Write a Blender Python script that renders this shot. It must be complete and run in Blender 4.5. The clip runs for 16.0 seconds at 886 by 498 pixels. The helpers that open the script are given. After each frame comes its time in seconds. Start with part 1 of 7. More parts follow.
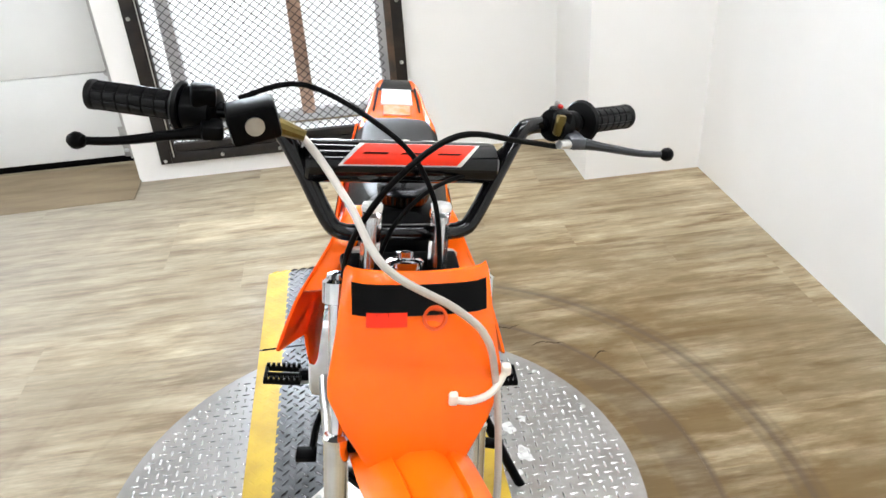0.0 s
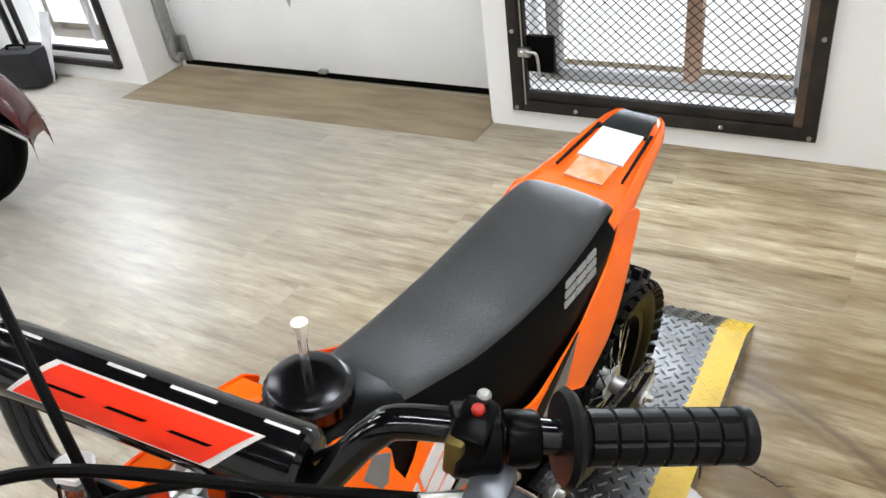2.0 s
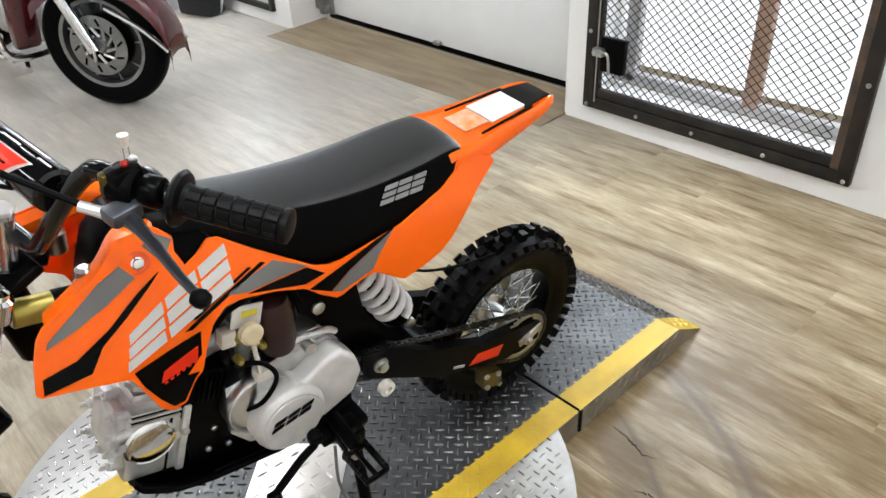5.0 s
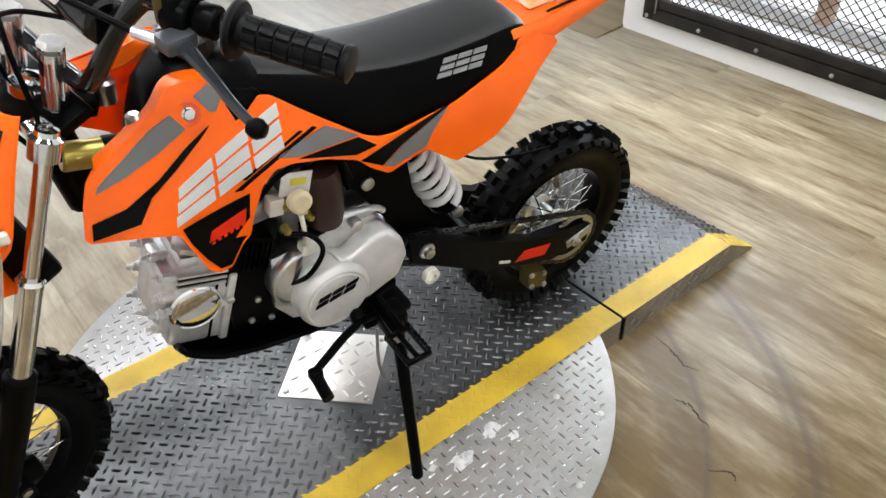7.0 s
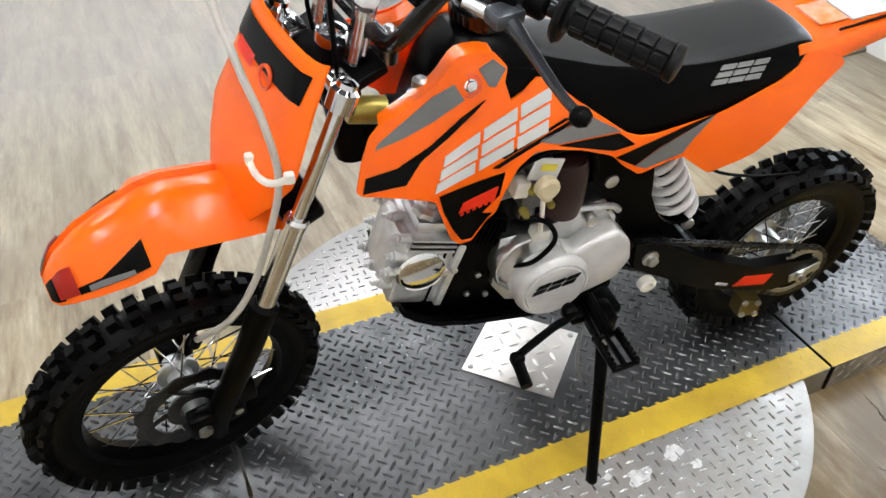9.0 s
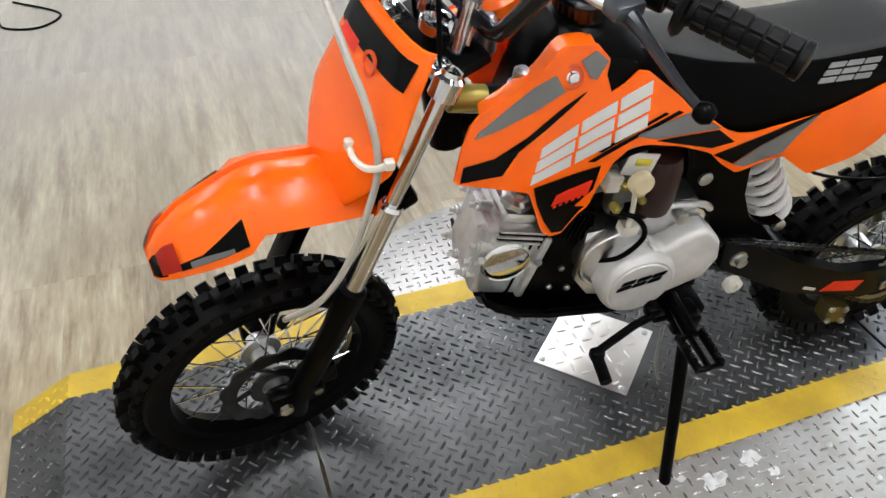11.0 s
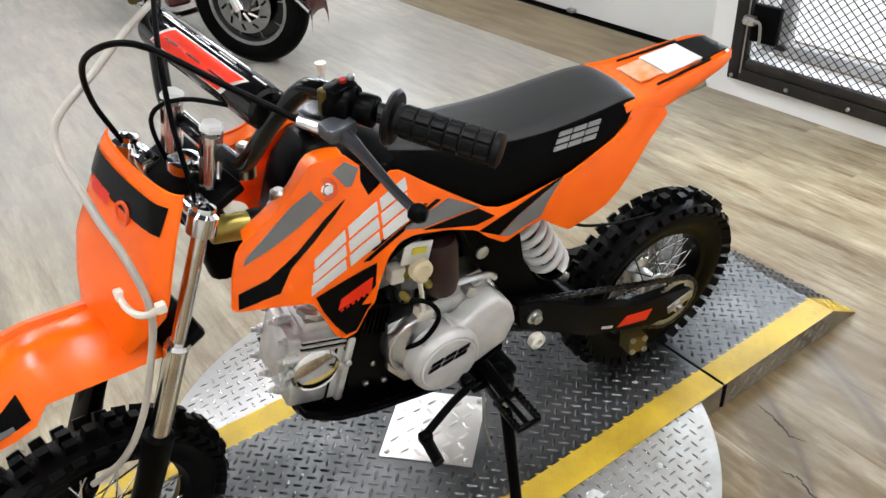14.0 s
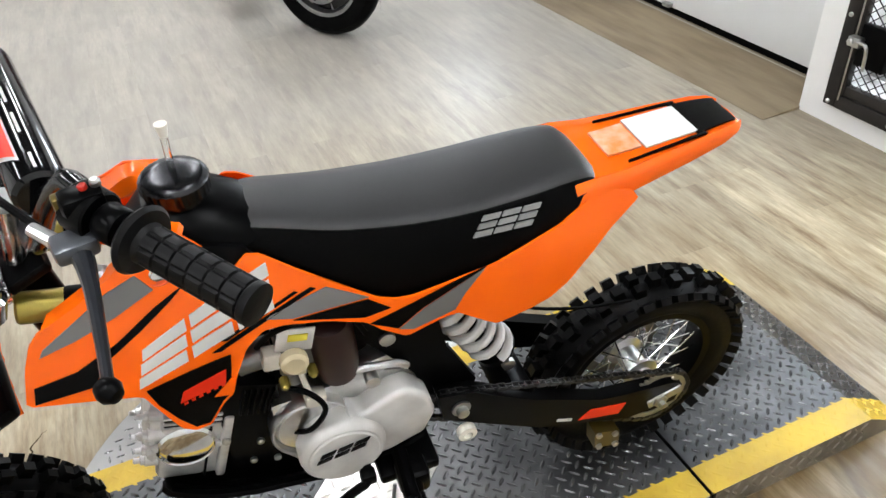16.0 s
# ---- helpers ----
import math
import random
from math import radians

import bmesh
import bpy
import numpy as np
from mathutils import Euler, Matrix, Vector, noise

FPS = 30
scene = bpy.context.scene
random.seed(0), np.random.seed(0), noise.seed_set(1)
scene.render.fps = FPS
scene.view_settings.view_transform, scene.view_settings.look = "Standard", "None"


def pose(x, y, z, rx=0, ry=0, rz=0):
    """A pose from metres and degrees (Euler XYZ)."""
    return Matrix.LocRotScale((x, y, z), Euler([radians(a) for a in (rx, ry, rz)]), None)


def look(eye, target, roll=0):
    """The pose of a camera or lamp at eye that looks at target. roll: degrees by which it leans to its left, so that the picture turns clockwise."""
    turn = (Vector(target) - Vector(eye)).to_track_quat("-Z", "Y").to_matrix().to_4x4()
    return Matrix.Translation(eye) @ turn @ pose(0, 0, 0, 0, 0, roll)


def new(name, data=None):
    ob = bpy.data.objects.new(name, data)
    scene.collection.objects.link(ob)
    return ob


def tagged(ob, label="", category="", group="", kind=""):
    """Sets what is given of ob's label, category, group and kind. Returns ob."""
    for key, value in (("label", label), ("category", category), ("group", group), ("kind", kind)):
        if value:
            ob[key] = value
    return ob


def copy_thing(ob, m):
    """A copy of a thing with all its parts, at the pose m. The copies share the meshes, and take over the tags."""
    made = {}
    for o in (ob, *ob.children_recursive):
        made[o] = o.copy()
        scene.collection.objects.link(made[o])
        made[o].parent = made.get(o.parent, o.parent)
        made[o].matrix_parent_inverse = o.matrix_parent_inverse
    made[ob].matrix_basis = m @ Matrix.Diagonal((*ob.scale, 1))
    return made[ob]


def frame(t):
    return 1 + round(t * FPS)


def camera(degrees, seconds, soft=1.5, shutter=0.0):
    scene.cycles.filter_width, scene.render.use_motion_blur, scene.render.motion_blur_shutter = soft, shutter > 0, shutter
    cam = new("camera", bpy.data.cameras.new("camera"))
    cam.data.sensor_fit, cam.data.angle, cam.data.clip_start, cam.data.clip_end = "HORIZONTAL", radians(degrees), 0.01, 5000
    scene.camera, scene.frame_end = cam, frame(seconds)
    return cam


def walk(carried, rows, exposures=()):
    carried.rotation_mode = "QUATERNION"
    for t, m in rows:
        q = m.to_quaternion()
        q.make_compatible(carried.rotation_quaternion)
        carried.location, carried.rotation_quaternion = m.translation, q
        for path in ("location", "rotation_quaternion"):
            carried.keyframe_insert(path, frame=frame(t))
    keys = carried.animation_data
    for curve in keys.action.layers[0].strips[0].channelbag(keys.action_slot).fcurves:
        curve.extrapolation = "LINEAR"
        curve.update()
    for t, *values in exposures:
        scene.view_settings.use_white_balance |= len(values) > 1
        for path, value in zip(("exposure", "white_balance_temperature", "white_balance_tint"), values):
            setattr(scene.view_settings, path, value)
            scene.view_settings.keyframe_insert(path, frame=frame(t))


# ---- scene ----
cam = camera(60.8, 16.0)
EXPOSURES = [(0.0, 0.41), (0.5, 0.36), (1.0, 0.26), (1.5, 0.14), (2.5, 0.22), (5.5, 0.14), (9.5, 0.16), (12.0, -0.06), (13.0, -0.04), (13.5, 0.01), (15.0, 0.18), (16.0, 0.16)]
PATH = [
    (0, (0.071, -1.183, 1.423), (0.245, 0.534, 0.412), -3.9),
    (0.5, (0.284, -0.966, 1.405), (0.121, 0.701, 0.312), -2.2),
    (1, (0.357, -0.784, 1.375), (0.03, 0.784, 0.177), -6.7),
    (1.5, (0.419, -0.614, 1.387), (-0.234, 0.876, 0.223), -7.3),
    (2, (0.517, -0.478, 1.376), (-0.441, 0.892, 0.277), -8.6),
    (2.5, (0.681, -0.461, 1.375), (-0.209, 1.029, 0.381), -9.6),
    (3, (0.88, -0.576, 1.418), (-0.173, 0.832, 0.466), -6.6),
    (5.3, (1.074, -0.438, 1.362), (-0.183, 0.664, 0.263), -3.2),
    (5.5, (1.077, -0.439, 1.342), (-0.145, 0.668, 0.21), -2.5),
    (6, (1.085, -0.44, 1.3), (-0.072, 0.651, 0.088), -1.7),
    (6.5, (1.079, -0.453, 1.296), (-0.115, 0.572, 0.061), -1.8),
    (7, (1.06, -0.474, 1.296), (-0.182, 0.501, 0.068), -1.7),
    (7.5, (1.043, -0.501, 1.298), (-0.238, 0.415, 0.064), -0.9),
    (8, (1.027, -0.523, 1.3), (-0.287, 0.345, 0.067), -0.1),
    (8.5, (0.997, -0.552, 1.298), (-0.371, 0.198, 0.047), 0.5),
    (9, (0.975, -0.579, 1.296), (-0.443, 0.058, 0.038), 0.5),
    (9.5, (0.954, -0.607, 1.295), (-0.498, -0.103, 0.015), 0.1),
    (9.7, (0.949, -0.628, 1.298), (-0.501, -0.144, 0.009), 0.4),
    (12, (0.976, -0.619, 1.296), (-0.459, -0.026, 0.036), -3.0),
    (12.5, (1.0, -0.582, 1.305), (-0.419, 0.118, 0.082), -4.3),
    (13, (1.007, -0.526, 1.312), (-0.403, 0.214, 0.101), -3.7),
    (13.5, (1.015, -0.539, 1.332), (-0.427, 0.251, 0.195), -3.9),
    (14, (1.015, -0.542, 1.338), (-0.385, 0.352, 0.225), -4.3),
    (14.5, (1.001, -0.533, 1.35), (-0.288, 0.515, 0.236), -6.1),
    (15, (1.079, -0.408, 1.381), (-0.351, 0.532, 0.347), -5.2),
    (15.5, (1.103, -0.296, 1.385), (-0.42, 0.438, 0.316), -1.3),
    (16, (0.94, -0.157, 1.362), (-0.551, 0.461, 0.182), -3.2),
]
walk(cam, [(t, look(eye, target, roll)) for t, eye, target, roll in PATH], EXPOSURES)

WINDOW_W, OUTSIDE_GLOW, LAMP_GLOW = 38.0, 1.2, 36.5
TB_X, TB_Y, TB_TURN, TB_STEER = -2.74, 0.80, 4, 34

# ---- world, sun, large lights, exposure ----
world = bpy.data.worlds.new("sky")
scene.world = world
world.use_nodes = True
wn = world.node_tree
bgn = wn.nodes["Background"]
sky = wn.nodes.new("ShaderNodeTexSky")
sky.sky_type = "NISHITA"
sky.sun_disc = False
sky.sun_elevation, sky.sun_rotation = radians(40), radians(20)
wn.links.new(sky.outputs[0], bgn.inputs[0])
bgn.inputs[1].default_value = 0.12
sun_data = bpy.data.lights.new("sun", "SUN")
sun_data.energy, sun_data.angle, sun_data.color = 2.0, radians(8), (1, 0.96, 0.9)
sun = new("sun", sun_data)
sun.matrix_world = look((-1, 8, 8), (0, 1.5, 0))


def area(name, m, w, h, watts, colour):
    d = bpy.data.lights.new(name, "AREA")
    d.shape, d.size, d.size_y, d.energy, d.color = "RECTANGLE", w, h, watts, colour
    ob = new(name, d)
    ob.matrix_world = m
    return ob


# daylight through the two windows
area("window_light", look((-0.27, 2.34, 1.34), (-0.27, 0, 0.4)), 0.95, 0.66, WINDOW_W, (0.82, 0.91, 1.0))
area("window_light", look((-3.8, 2.24, 1.62), (-2.6, 0, 0.5)), 0.80, 0.66, WINDOW_W * 0.85, (0.80, 0.90, 1.0))

# ---- materials ----


def material(name, colour, rough=0.5, metal=0.0, colour2=None, scale=20.0, bump=0.0, bump_scale=120.0, stretch=(1, 1, 1),
             coords="Object", coat=0.0, rough_var=0.0, spec=0.5, detail=6.0):
    """A surface with two colours mixed by noise, fine relief and varied gloss."""
    mt = bpy.data.materials.new(name)
    mt.use_nodes = True
    nt = mt.node_tree
    b = nt.nodes["Principled BSDF"]
    tc = nt.nodes.new("ShaderNodeTexCoord")
    mp = nt.nodes.new("ShaderNodeMapping")
    mp.inputs["Scale"].default_value = stretch
    nt.links.new(tc.outputs[coords], mp.inputs[0])
    n1 = nt.nodes.new("ShaderNodeTexNoise")
    n1.inputs["Scale"].default_value, n1.inputs["Detail"].default_value = scale, detail
    nt.links.new(mp.outputs[0], n1.inputs["Vector"])
    ramp = nt.nodes.new("ShaderNodeValToRGB")
    c2 = colour2 or tuple(min(1, c * 0.82) for c in colour)
    ramp.color_ramp.elements[0].position, ramp.color_ramp.elements[0].color = 0.35, (*colour, 1)
    ramp.color_ramp.elements[1].position, ramp.color_ramp.elements[1].color = 0.68, (*c2, 1)
    nt.links.new(n1.outputs[0], ramp.inputs[0])
    nt.links.new(ramp.outputs[0], b.inputs["Base Color"])
    b.inputs["Metallic"].default_value = metal
    b.inputs["Roughness"].default_value = rough
    b.inputs["Coat Weight"].default_value = coat
    b.inputs["Coat Roughness"].default_value = 0.08
    b.inputs["Specular IOR Level"].default_value = spec
    if rough_var:
        mr = nt.nodes.new("ShaderNodeMapRange")
        mr.inputs[3].default_value, mr.inputs[4].default_value = max(0.02, rough - rough_var), rough + rough_var
        n3 = nt.nodes.new("ShaderNodeTexNoise")
        n3.inputs["Scale"].default_value = scale * 0.4
        nt.links.new(mp.outputs[0], n3.inputs["Vector"])
        nt.links.new(n3.outputs[0], mr.inputs[0])
        nt.links.new(mr.outputs[0], b.inputs["Roughness"])
    if bump:
        n2 = nt.nodes.new("ShaderNodeTexNoise")
        n2.inputs["Scale"].default_value, n2.inputs["Detail"].default_value = bump_scale, 4
        nt.links.new(mp.outputs[0], n2.inputs["Vector"])
        bp = nt.nodes.new("ShaderNodeBump")
        bp.inputs["Strength"].default_value, bp.inputs["Distance"].default_value = bump, 0.002
        nt.links.new(n2.outputs[0], bp.inputs["Height"])
        nt.links.new(bp.outputs[0], b.inputs["Normal"])
    return mt


def plank_material():
    mt = bpy.data.materials.new("laminate_plank")
    mt.use_nodes = True
    nt = mt.node_tree
    b = nt.nodes["Principled BSDF"]
    tc, info = nt.nodes.new("ShaderNodeTexCoord"), nt.nodes.new("ShaderNodeObjectInfo")
    mul = nt.nodes.new("ShaderNodeMath")
    mul.operation = "MULTIPLY"
    mul.inputs[1].default_value = 37.0
    nt.links.new(info.outputs["Random"], mul.inputs[0])
    add = nt.nodes.new("ShaderNodeVectorMath")
    nt.links.new(tc.outputs["Object"], add.inputs[0])
    nt.links.new(mul.outputs[0], add.inputs[1])
    mp = nt.nodes.new("ShaderNodeMapping")
    mp.inputs["Scale"].default_value = (2.0, 13.0, 13.0)
    nt.links.new(add.outputs[0], mp.inputs[0])
    grain = nt.nodes.new("ShaderNodeTexNoise")
    grain.inputs["Scale"].default_value, grain.inputs["Detail"].default_value, grain.inputs["Roughness"].default_value = 1.6, 9, 0.66
    nt.links.new(mp.outputs[0], grain.inputs["Vector"])
    ramp = nt.nodes.new("ShaderNodeValToRGB")
    cr = ramp.color_ramp
    cr.elements[0].position, cr.elements[0].color = 0.34, (0.165, 0.104, 0.046, 1)
    cr.elements[1].position, cr.elements[1].color = 0.66, (0.53, 0.45, 0.310, 1)
    e = cr.elements.new(0.5)
    e.color = (0.375, 0.302, 0.190, 1)
    nt.links.new(grain.outputs[0], ramp.inputs[0])
    # fine pores along the boards
    fmap, fine, fr = nt.nodes.new("ShaderNodeMapping"), nt.nodes.new("ShaderNodeTexNoise"), nt.nodes.new("ShaderNodeMapRange")
    fmap.inputs["Scale"].default_value = (14.0, 130.0, 130.0)
    nt.links.new(add.outputs[0], fmap.inputs[0])
    fine.inputs["Scale"].default_value, fine.inputs["Detail"].default_value, fine.inputs["Roughness"].default_value = 1.0, 5, 0.6
    nt.links.new(fmap.outputs[0], fine.inputs["Vector"])
    fr.inputs[1].default_value, fr.inputs[2].default_value, fr.inputs[3].default_value, fr.inputs[4].default_value = 0.3, 0.7, 0.78, 1.16
    nt.links.new(fine.outputs[0], fr.inputs[0])
    pores = nt.nodes.new("ShaderNodeVectorMath")
    pores.operation = "SCALE"
    nt.links.new(ramp.outputs[0], pores.inputs[0])
    nt.links.new(fr.outputs[0], pores.inputs["Scale"])
    mixer = nt.nodes.new("ShaderNodeHueSaturation")
    val = nt.nodes.new("ShaderNodeMapRange")
    val.inputs[3].default_value, val.inputs[4].default_value = 0.78, 1.15
    nt.links.new(info.outputs["Random"], val.inputs[0])
    nt.links.new(val.outputs[0], mixer.inputs["Value"])
    nt.links.new(pores.outputs[0], mixer.inputs["Color"])
    # scuffs and dust, at world size
    scuff = nt.nodes.new("ShaderNodeTexNoise")
    scuff.inputs["Scale"].default_value, scuff.inputs["Detail"].default_value = 3.0, 9
    geo = nt.nodes.new("ShaderNodeNewGeometry")
    nt.links.new(geo.outputs["Position"], scuff.inputs["Vector"])
    sr = nt.nodes.new("ShaderNodeMapRange")
    sr.inputs[1].default_value, sr.inputs[2].default_value, sr.inputs[3].default_value, sr.inputs[4].default_value = 0.44, 0.70, 0.0, 0.62
    nt.links.new(scuff.outputs[0], sr.inputs[0])
    dm = nt.nodes.new("ShaderNodeMixRGB")
    dm.inputs[2].default_value = (0.215, 0.155, 0.078, 1)
    nt.links.new(sr.outputs[0], dm.inputs[0])
    nt.links.new(mixer.outputs[0], dm.inputs[1])
    # two rings that the turning ramps have worn into the boards round the turntable
    off = nt.nodes.new("ShaderNodeVectorMath")
    off.operation = "SUBTRACT"
    off.inputs[1].default_value = (0.0, 0.037, 0.0)
    nt.links.new(geo.outputs["Position"], off.inputs[0])
    dist = nt.nodes.new("ShaderNodeVectorMath")
    dist.operation = "LENGTH"
    nt.links.new(off.outputs[0], dist.inputs[0])
    rings = nt.nodes.new("ShaderNodeValToRGB")
    sc = nt.nodes.new("ShaderNodeMath")
    sc.operation = "MULTIPLY"
    sc.inputs[1].default_value = 0.5
    nt.links.new(dist.outputs["Value"], sc.inputs[0])
    nt.links.new(sc.outputs[0], rings.inputs[0])
    el = rings.color_ramp.elements
    el[0].position, el[0].color = 0.30, (0.92, 0.92, 0.92, 1)
    el[1].position, el[1].color = 1.0, (0, 0, 0, 1)
    for pos, v in ((0.375, 0.95), (0.392, 1.0), (0.402, 1.0), (0.418, 0.92), (0.488, 0.90), (0.500, 1.0), (0.510, 1.0), (0.525, 0.90), (0.60, 0.78), (0.80, 0.32)):
        q = el.new(pos)
        q.color = (v, v, v, 1)
    wear = nt.nodes.new("ShaderNodeTexNoise")
    wear.inputs["Scale"].default_value, wear.inputs["Detail"].default_value, wear.inputs["Roughness"].default_value = 1.0, 9, 0.62
    wmap = nt.nodes.new("ShaderNodeMapping")
    wmap.inputs["Scale"].default_value = (2.6, 8.0, 8.0)
    nt.links.new(geo.outputs["Position"], wmap.inputs[0])
    nt.links.new(wmap.outputs[0], wear.inputs["Vector"])
    b.inputs["Specular IOR Level"].default_value = 0.30
    wr = nt.nodes.new("ShaderNodeMapRange")
    wr.inputs[1].default_value, wr.inputs[2].default_value, wr.inputs[3].default_value = 0.39, 0.56, 0.30
    nt.links.new(wear.outputs[0], wr.inputs[0])
    # wear graded along x, so the boards' differing sheen is partly in the colour
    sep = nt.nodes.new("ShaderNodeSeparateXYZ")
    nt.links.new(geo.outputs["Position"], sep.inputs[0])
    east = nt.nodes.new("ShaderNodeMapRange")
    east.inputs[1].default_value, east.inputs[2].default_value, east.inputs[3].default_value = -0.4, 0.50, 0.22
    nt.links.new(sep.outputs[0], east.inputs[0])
    graded_wear = nt.nodes.new("ShaderNodeMath")
    graded_wear.operation = "MULTIPLY"
    nt.links.new(east.outputs[0], graded_wear.inputs[0])
    nt.links.new(wr.outputs[0], graded_wear.inputs[1])
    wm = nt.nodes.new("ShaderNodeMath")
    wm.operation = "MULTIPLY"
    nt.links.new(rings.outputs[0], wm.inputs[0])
    nt.links.new(graded_wear.outputs[0], wm.inputs[1])
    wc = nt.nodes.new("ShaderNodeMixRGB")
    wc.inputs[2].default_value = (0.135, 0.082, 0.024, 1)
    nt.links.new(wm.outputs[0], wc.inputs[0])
    # greyer towards the far side of the room: reflected sheen put into the colour
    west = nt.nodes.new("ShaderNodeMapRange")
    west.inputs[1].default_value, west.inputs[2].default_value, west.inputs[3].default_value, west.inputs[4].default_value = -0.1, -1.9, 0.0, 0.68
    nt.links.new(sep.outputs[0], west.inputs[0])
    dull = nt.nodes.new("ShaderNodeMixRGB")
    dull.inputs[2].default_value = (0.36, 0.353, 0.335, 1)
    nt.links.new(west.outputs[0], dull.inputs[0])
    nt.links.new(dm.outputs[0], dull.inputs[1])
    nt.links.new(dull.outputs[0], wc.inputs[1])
    # thin dark lines scraped along the rings, broken up by the wear
    lines = nt.nodes.new("ShaderNodeValToRGB")
    nt.links.new(sc.outputs[0], lines.inputs[0])
    el = lines.color_ramp.elements
    el[0].position, el[0].color = 0.0, (0, 0, 0, 1)
    el[1].position, el[1].color = 1.0, (0, 0, 0, 1)
    for pos, v in ((0.352, 0.0), (0.356, 0.35), (0.388, 0.40), (0.3995, 0.45), (0.402, 1.0), (0.405, 0.9), (0.408, 0.0), (0.486, 0.0), (0.490, 0.75), (0.494, 0.25), (0.500, 0.35), (0.504, 0.9), (0.509, 0.8), (0.514, 0.2), (0.520, 0.45), (0.526, 0.0)):
        q = el.new(pos)
        q.color = (v, v, v, 1)
    lw = nt.nodes.new("ShaderNodeMath")
    lw.operation = "MULTIPLY"
    nt.links.new(lines.outputs[0], lw.inputs[0])
    nt.links.new(east.outputs[0], lw.inputs[1])
    lh = nt.nodes.new("ShaderNodeMath")
    lh.operation = "MULTIPLY"
    lh.inputs[1].default_value = 0.75
    nt.links.new(lw.outputs[0], lh.inputs[0])
    lm = nt.nodes.new("ShaderNodeMixRGB")
    lm.inputs[2].default_value = (0.085, 0.058, 0.038, 1)
    nt.links.new(lh.outputs[0], lm.inputs[0])
    nt.links.new(wc.outputs[0], lm.inputs[1])
    nt.links.new(lm.outputs[0], b.inputs["Base Color"])
    rr = nt.nodes.new("ShaderNodeMapRange")
    rr.inputs[3].default_value, rr.inputs[4].default_value = 0.29, 0.46
    nt.links.new(scuff.outputs[0], rr.inputs[0])
    nt.links.new(rr.outputs[0], b.inputs["Roughness"])
    bp = nt.nodes.new("ShaderNodeBump")
    bp.inputs["Strength"].default_value, bp.inputs["Distance"].default_value = 0.12, 0.002
    nt.links.new(grain.outputs[0], bp.inputs["Height"])
    nt.links.new(bp.outputs[0], b.inputs["Normal"])
    return mt


def glow(name, colour, strength):
    mt = bpy.data.materials.new(name)
    mt.use_nodes = True
    nt = mt.node_tree
    e = nt.nodes.new("ShaderNodeEmission")
    e.inputs[0].default_value, e.inputs[1].default_value = (*colour, 1), strength
    nt.links.new(e.outputs[0], nt.nodes["Material Output"].inputs[0])
    return mt


def clear(name, colour, rough=0.03):
    mt = bpy.data.materials.new(name)
    mt.use_nodes = True
    b = mt.node_tree.nodes["Principled BSDF"]
    b.inputs["Base Color"].default_value = (*colour, 1)
    b.inputs["Transmission Weight"].default_value, b.inputs["Roughness"].default_value = 1.0, rough
    return mt


ORANGE = material("orange_plastic", (1.0, 0.145, 0.003), 0.24, colour2=(0.96, 0.125, 0.003), scale=9, bump=0.02, bump_scale=40, coat=0.12, spec=0.3)
ORANGE_IN = material("orange_plastic_inside", (0.85, 0.09, 0.006), 0.45, scale=9)


def let_light_through(mt, colour, share_of):
    nt = mt.node_tree
    b, out = nt.nodes["Principled BSDF"], nt.nodes["Material Output"]
    thin, mix = nt.nodes.new("ShaderNodeBsdfTranslucent"), nt.nodes.new("ShaderNodeMixShader")
    thin.inputs["Color"].default_value = (*colour, 1)
    mix.inputs[0].default_value = share_of
    nt.links.new(b.outputs[0], mix.inputs[1])
    nt.links.new(thin.outputs[0], mix.inputs[2])
    nt.links.new(mix.outputs[0], out.inputs["Surface"])
    return mt


ORANGE_THIN = let_light_through(material("thin_orange_plastic", (1.0, 0.145, 0.003), 0.26, colour2=(0.96, 0.125, 0.003), scale=9, bump=0.02, bump_scale=40, spec=0.3), (1.0, 0.16, 0.01), 0.45)
BLACK_GLOSS = material("black_gloss", (0.003, 0.003, 0.0034), 0.12, coat=0.12, scale=14, spec=0.3)
BLACK_SATIN = material("black_satin", (0.0012, 0.0012, 0.0013), 0.32, scale=30, bump=0.05, rough_var=0.1, spec=0.06)
BLACK_RUBBER = material("black_rubber", (0.0010, 0.0010, 0.0010), 0.5, colour2=(0.0022, 0.0022, 0.0021), scale=60, bump=0.15, spec=0.05)
GRIP_RUBBER = material("grip_rubber", (0.0030, 0.0030, 0.0031), 0.40, scale=60, bump=0.15, spec=0.14)
TYRE = material("tyre_rubber", (0.0013, 0.0013, 0.0013), 0.42, colour2=(0.003, 0.003, 0.0029), scale=40, bump=0.2, spec=0.09)
# The vinyl is one black; the top's sheen is put into a lighter colour.
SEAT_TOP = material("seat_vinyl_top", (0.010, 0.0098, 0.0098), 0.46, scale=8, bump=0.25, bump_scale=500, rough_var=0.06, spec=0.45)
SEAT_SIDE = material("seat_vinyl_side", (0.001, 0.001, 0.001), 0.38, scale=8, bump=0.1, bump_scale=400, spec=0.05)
CHROME = material("chrome", (0.82, 0.82, 0.82), 0.10, 1.0, scale=30, rough_var=0.05)
ALU = material("cast_aluminium", (0.80, 0.80, 0.79), 0.30, 1.0, colour2=(0.62, 0.62, 0.62), scale=40, bump=0.12, bump_scale=220)
CASE_PAINT = material("silver_engine_paint", (0.66, 0.645, 0.62), 0.34, 0.2, scale=25, bump=0.05, bump_scale=300)
HEAD_ALU = material("sand_cast_aluminium", (0.74, 0.74, 0.73), 0.36, 0.6, colour2=(0.58, 0.58, 0.575), scale=45, bump=0.2, bump_scale=260)
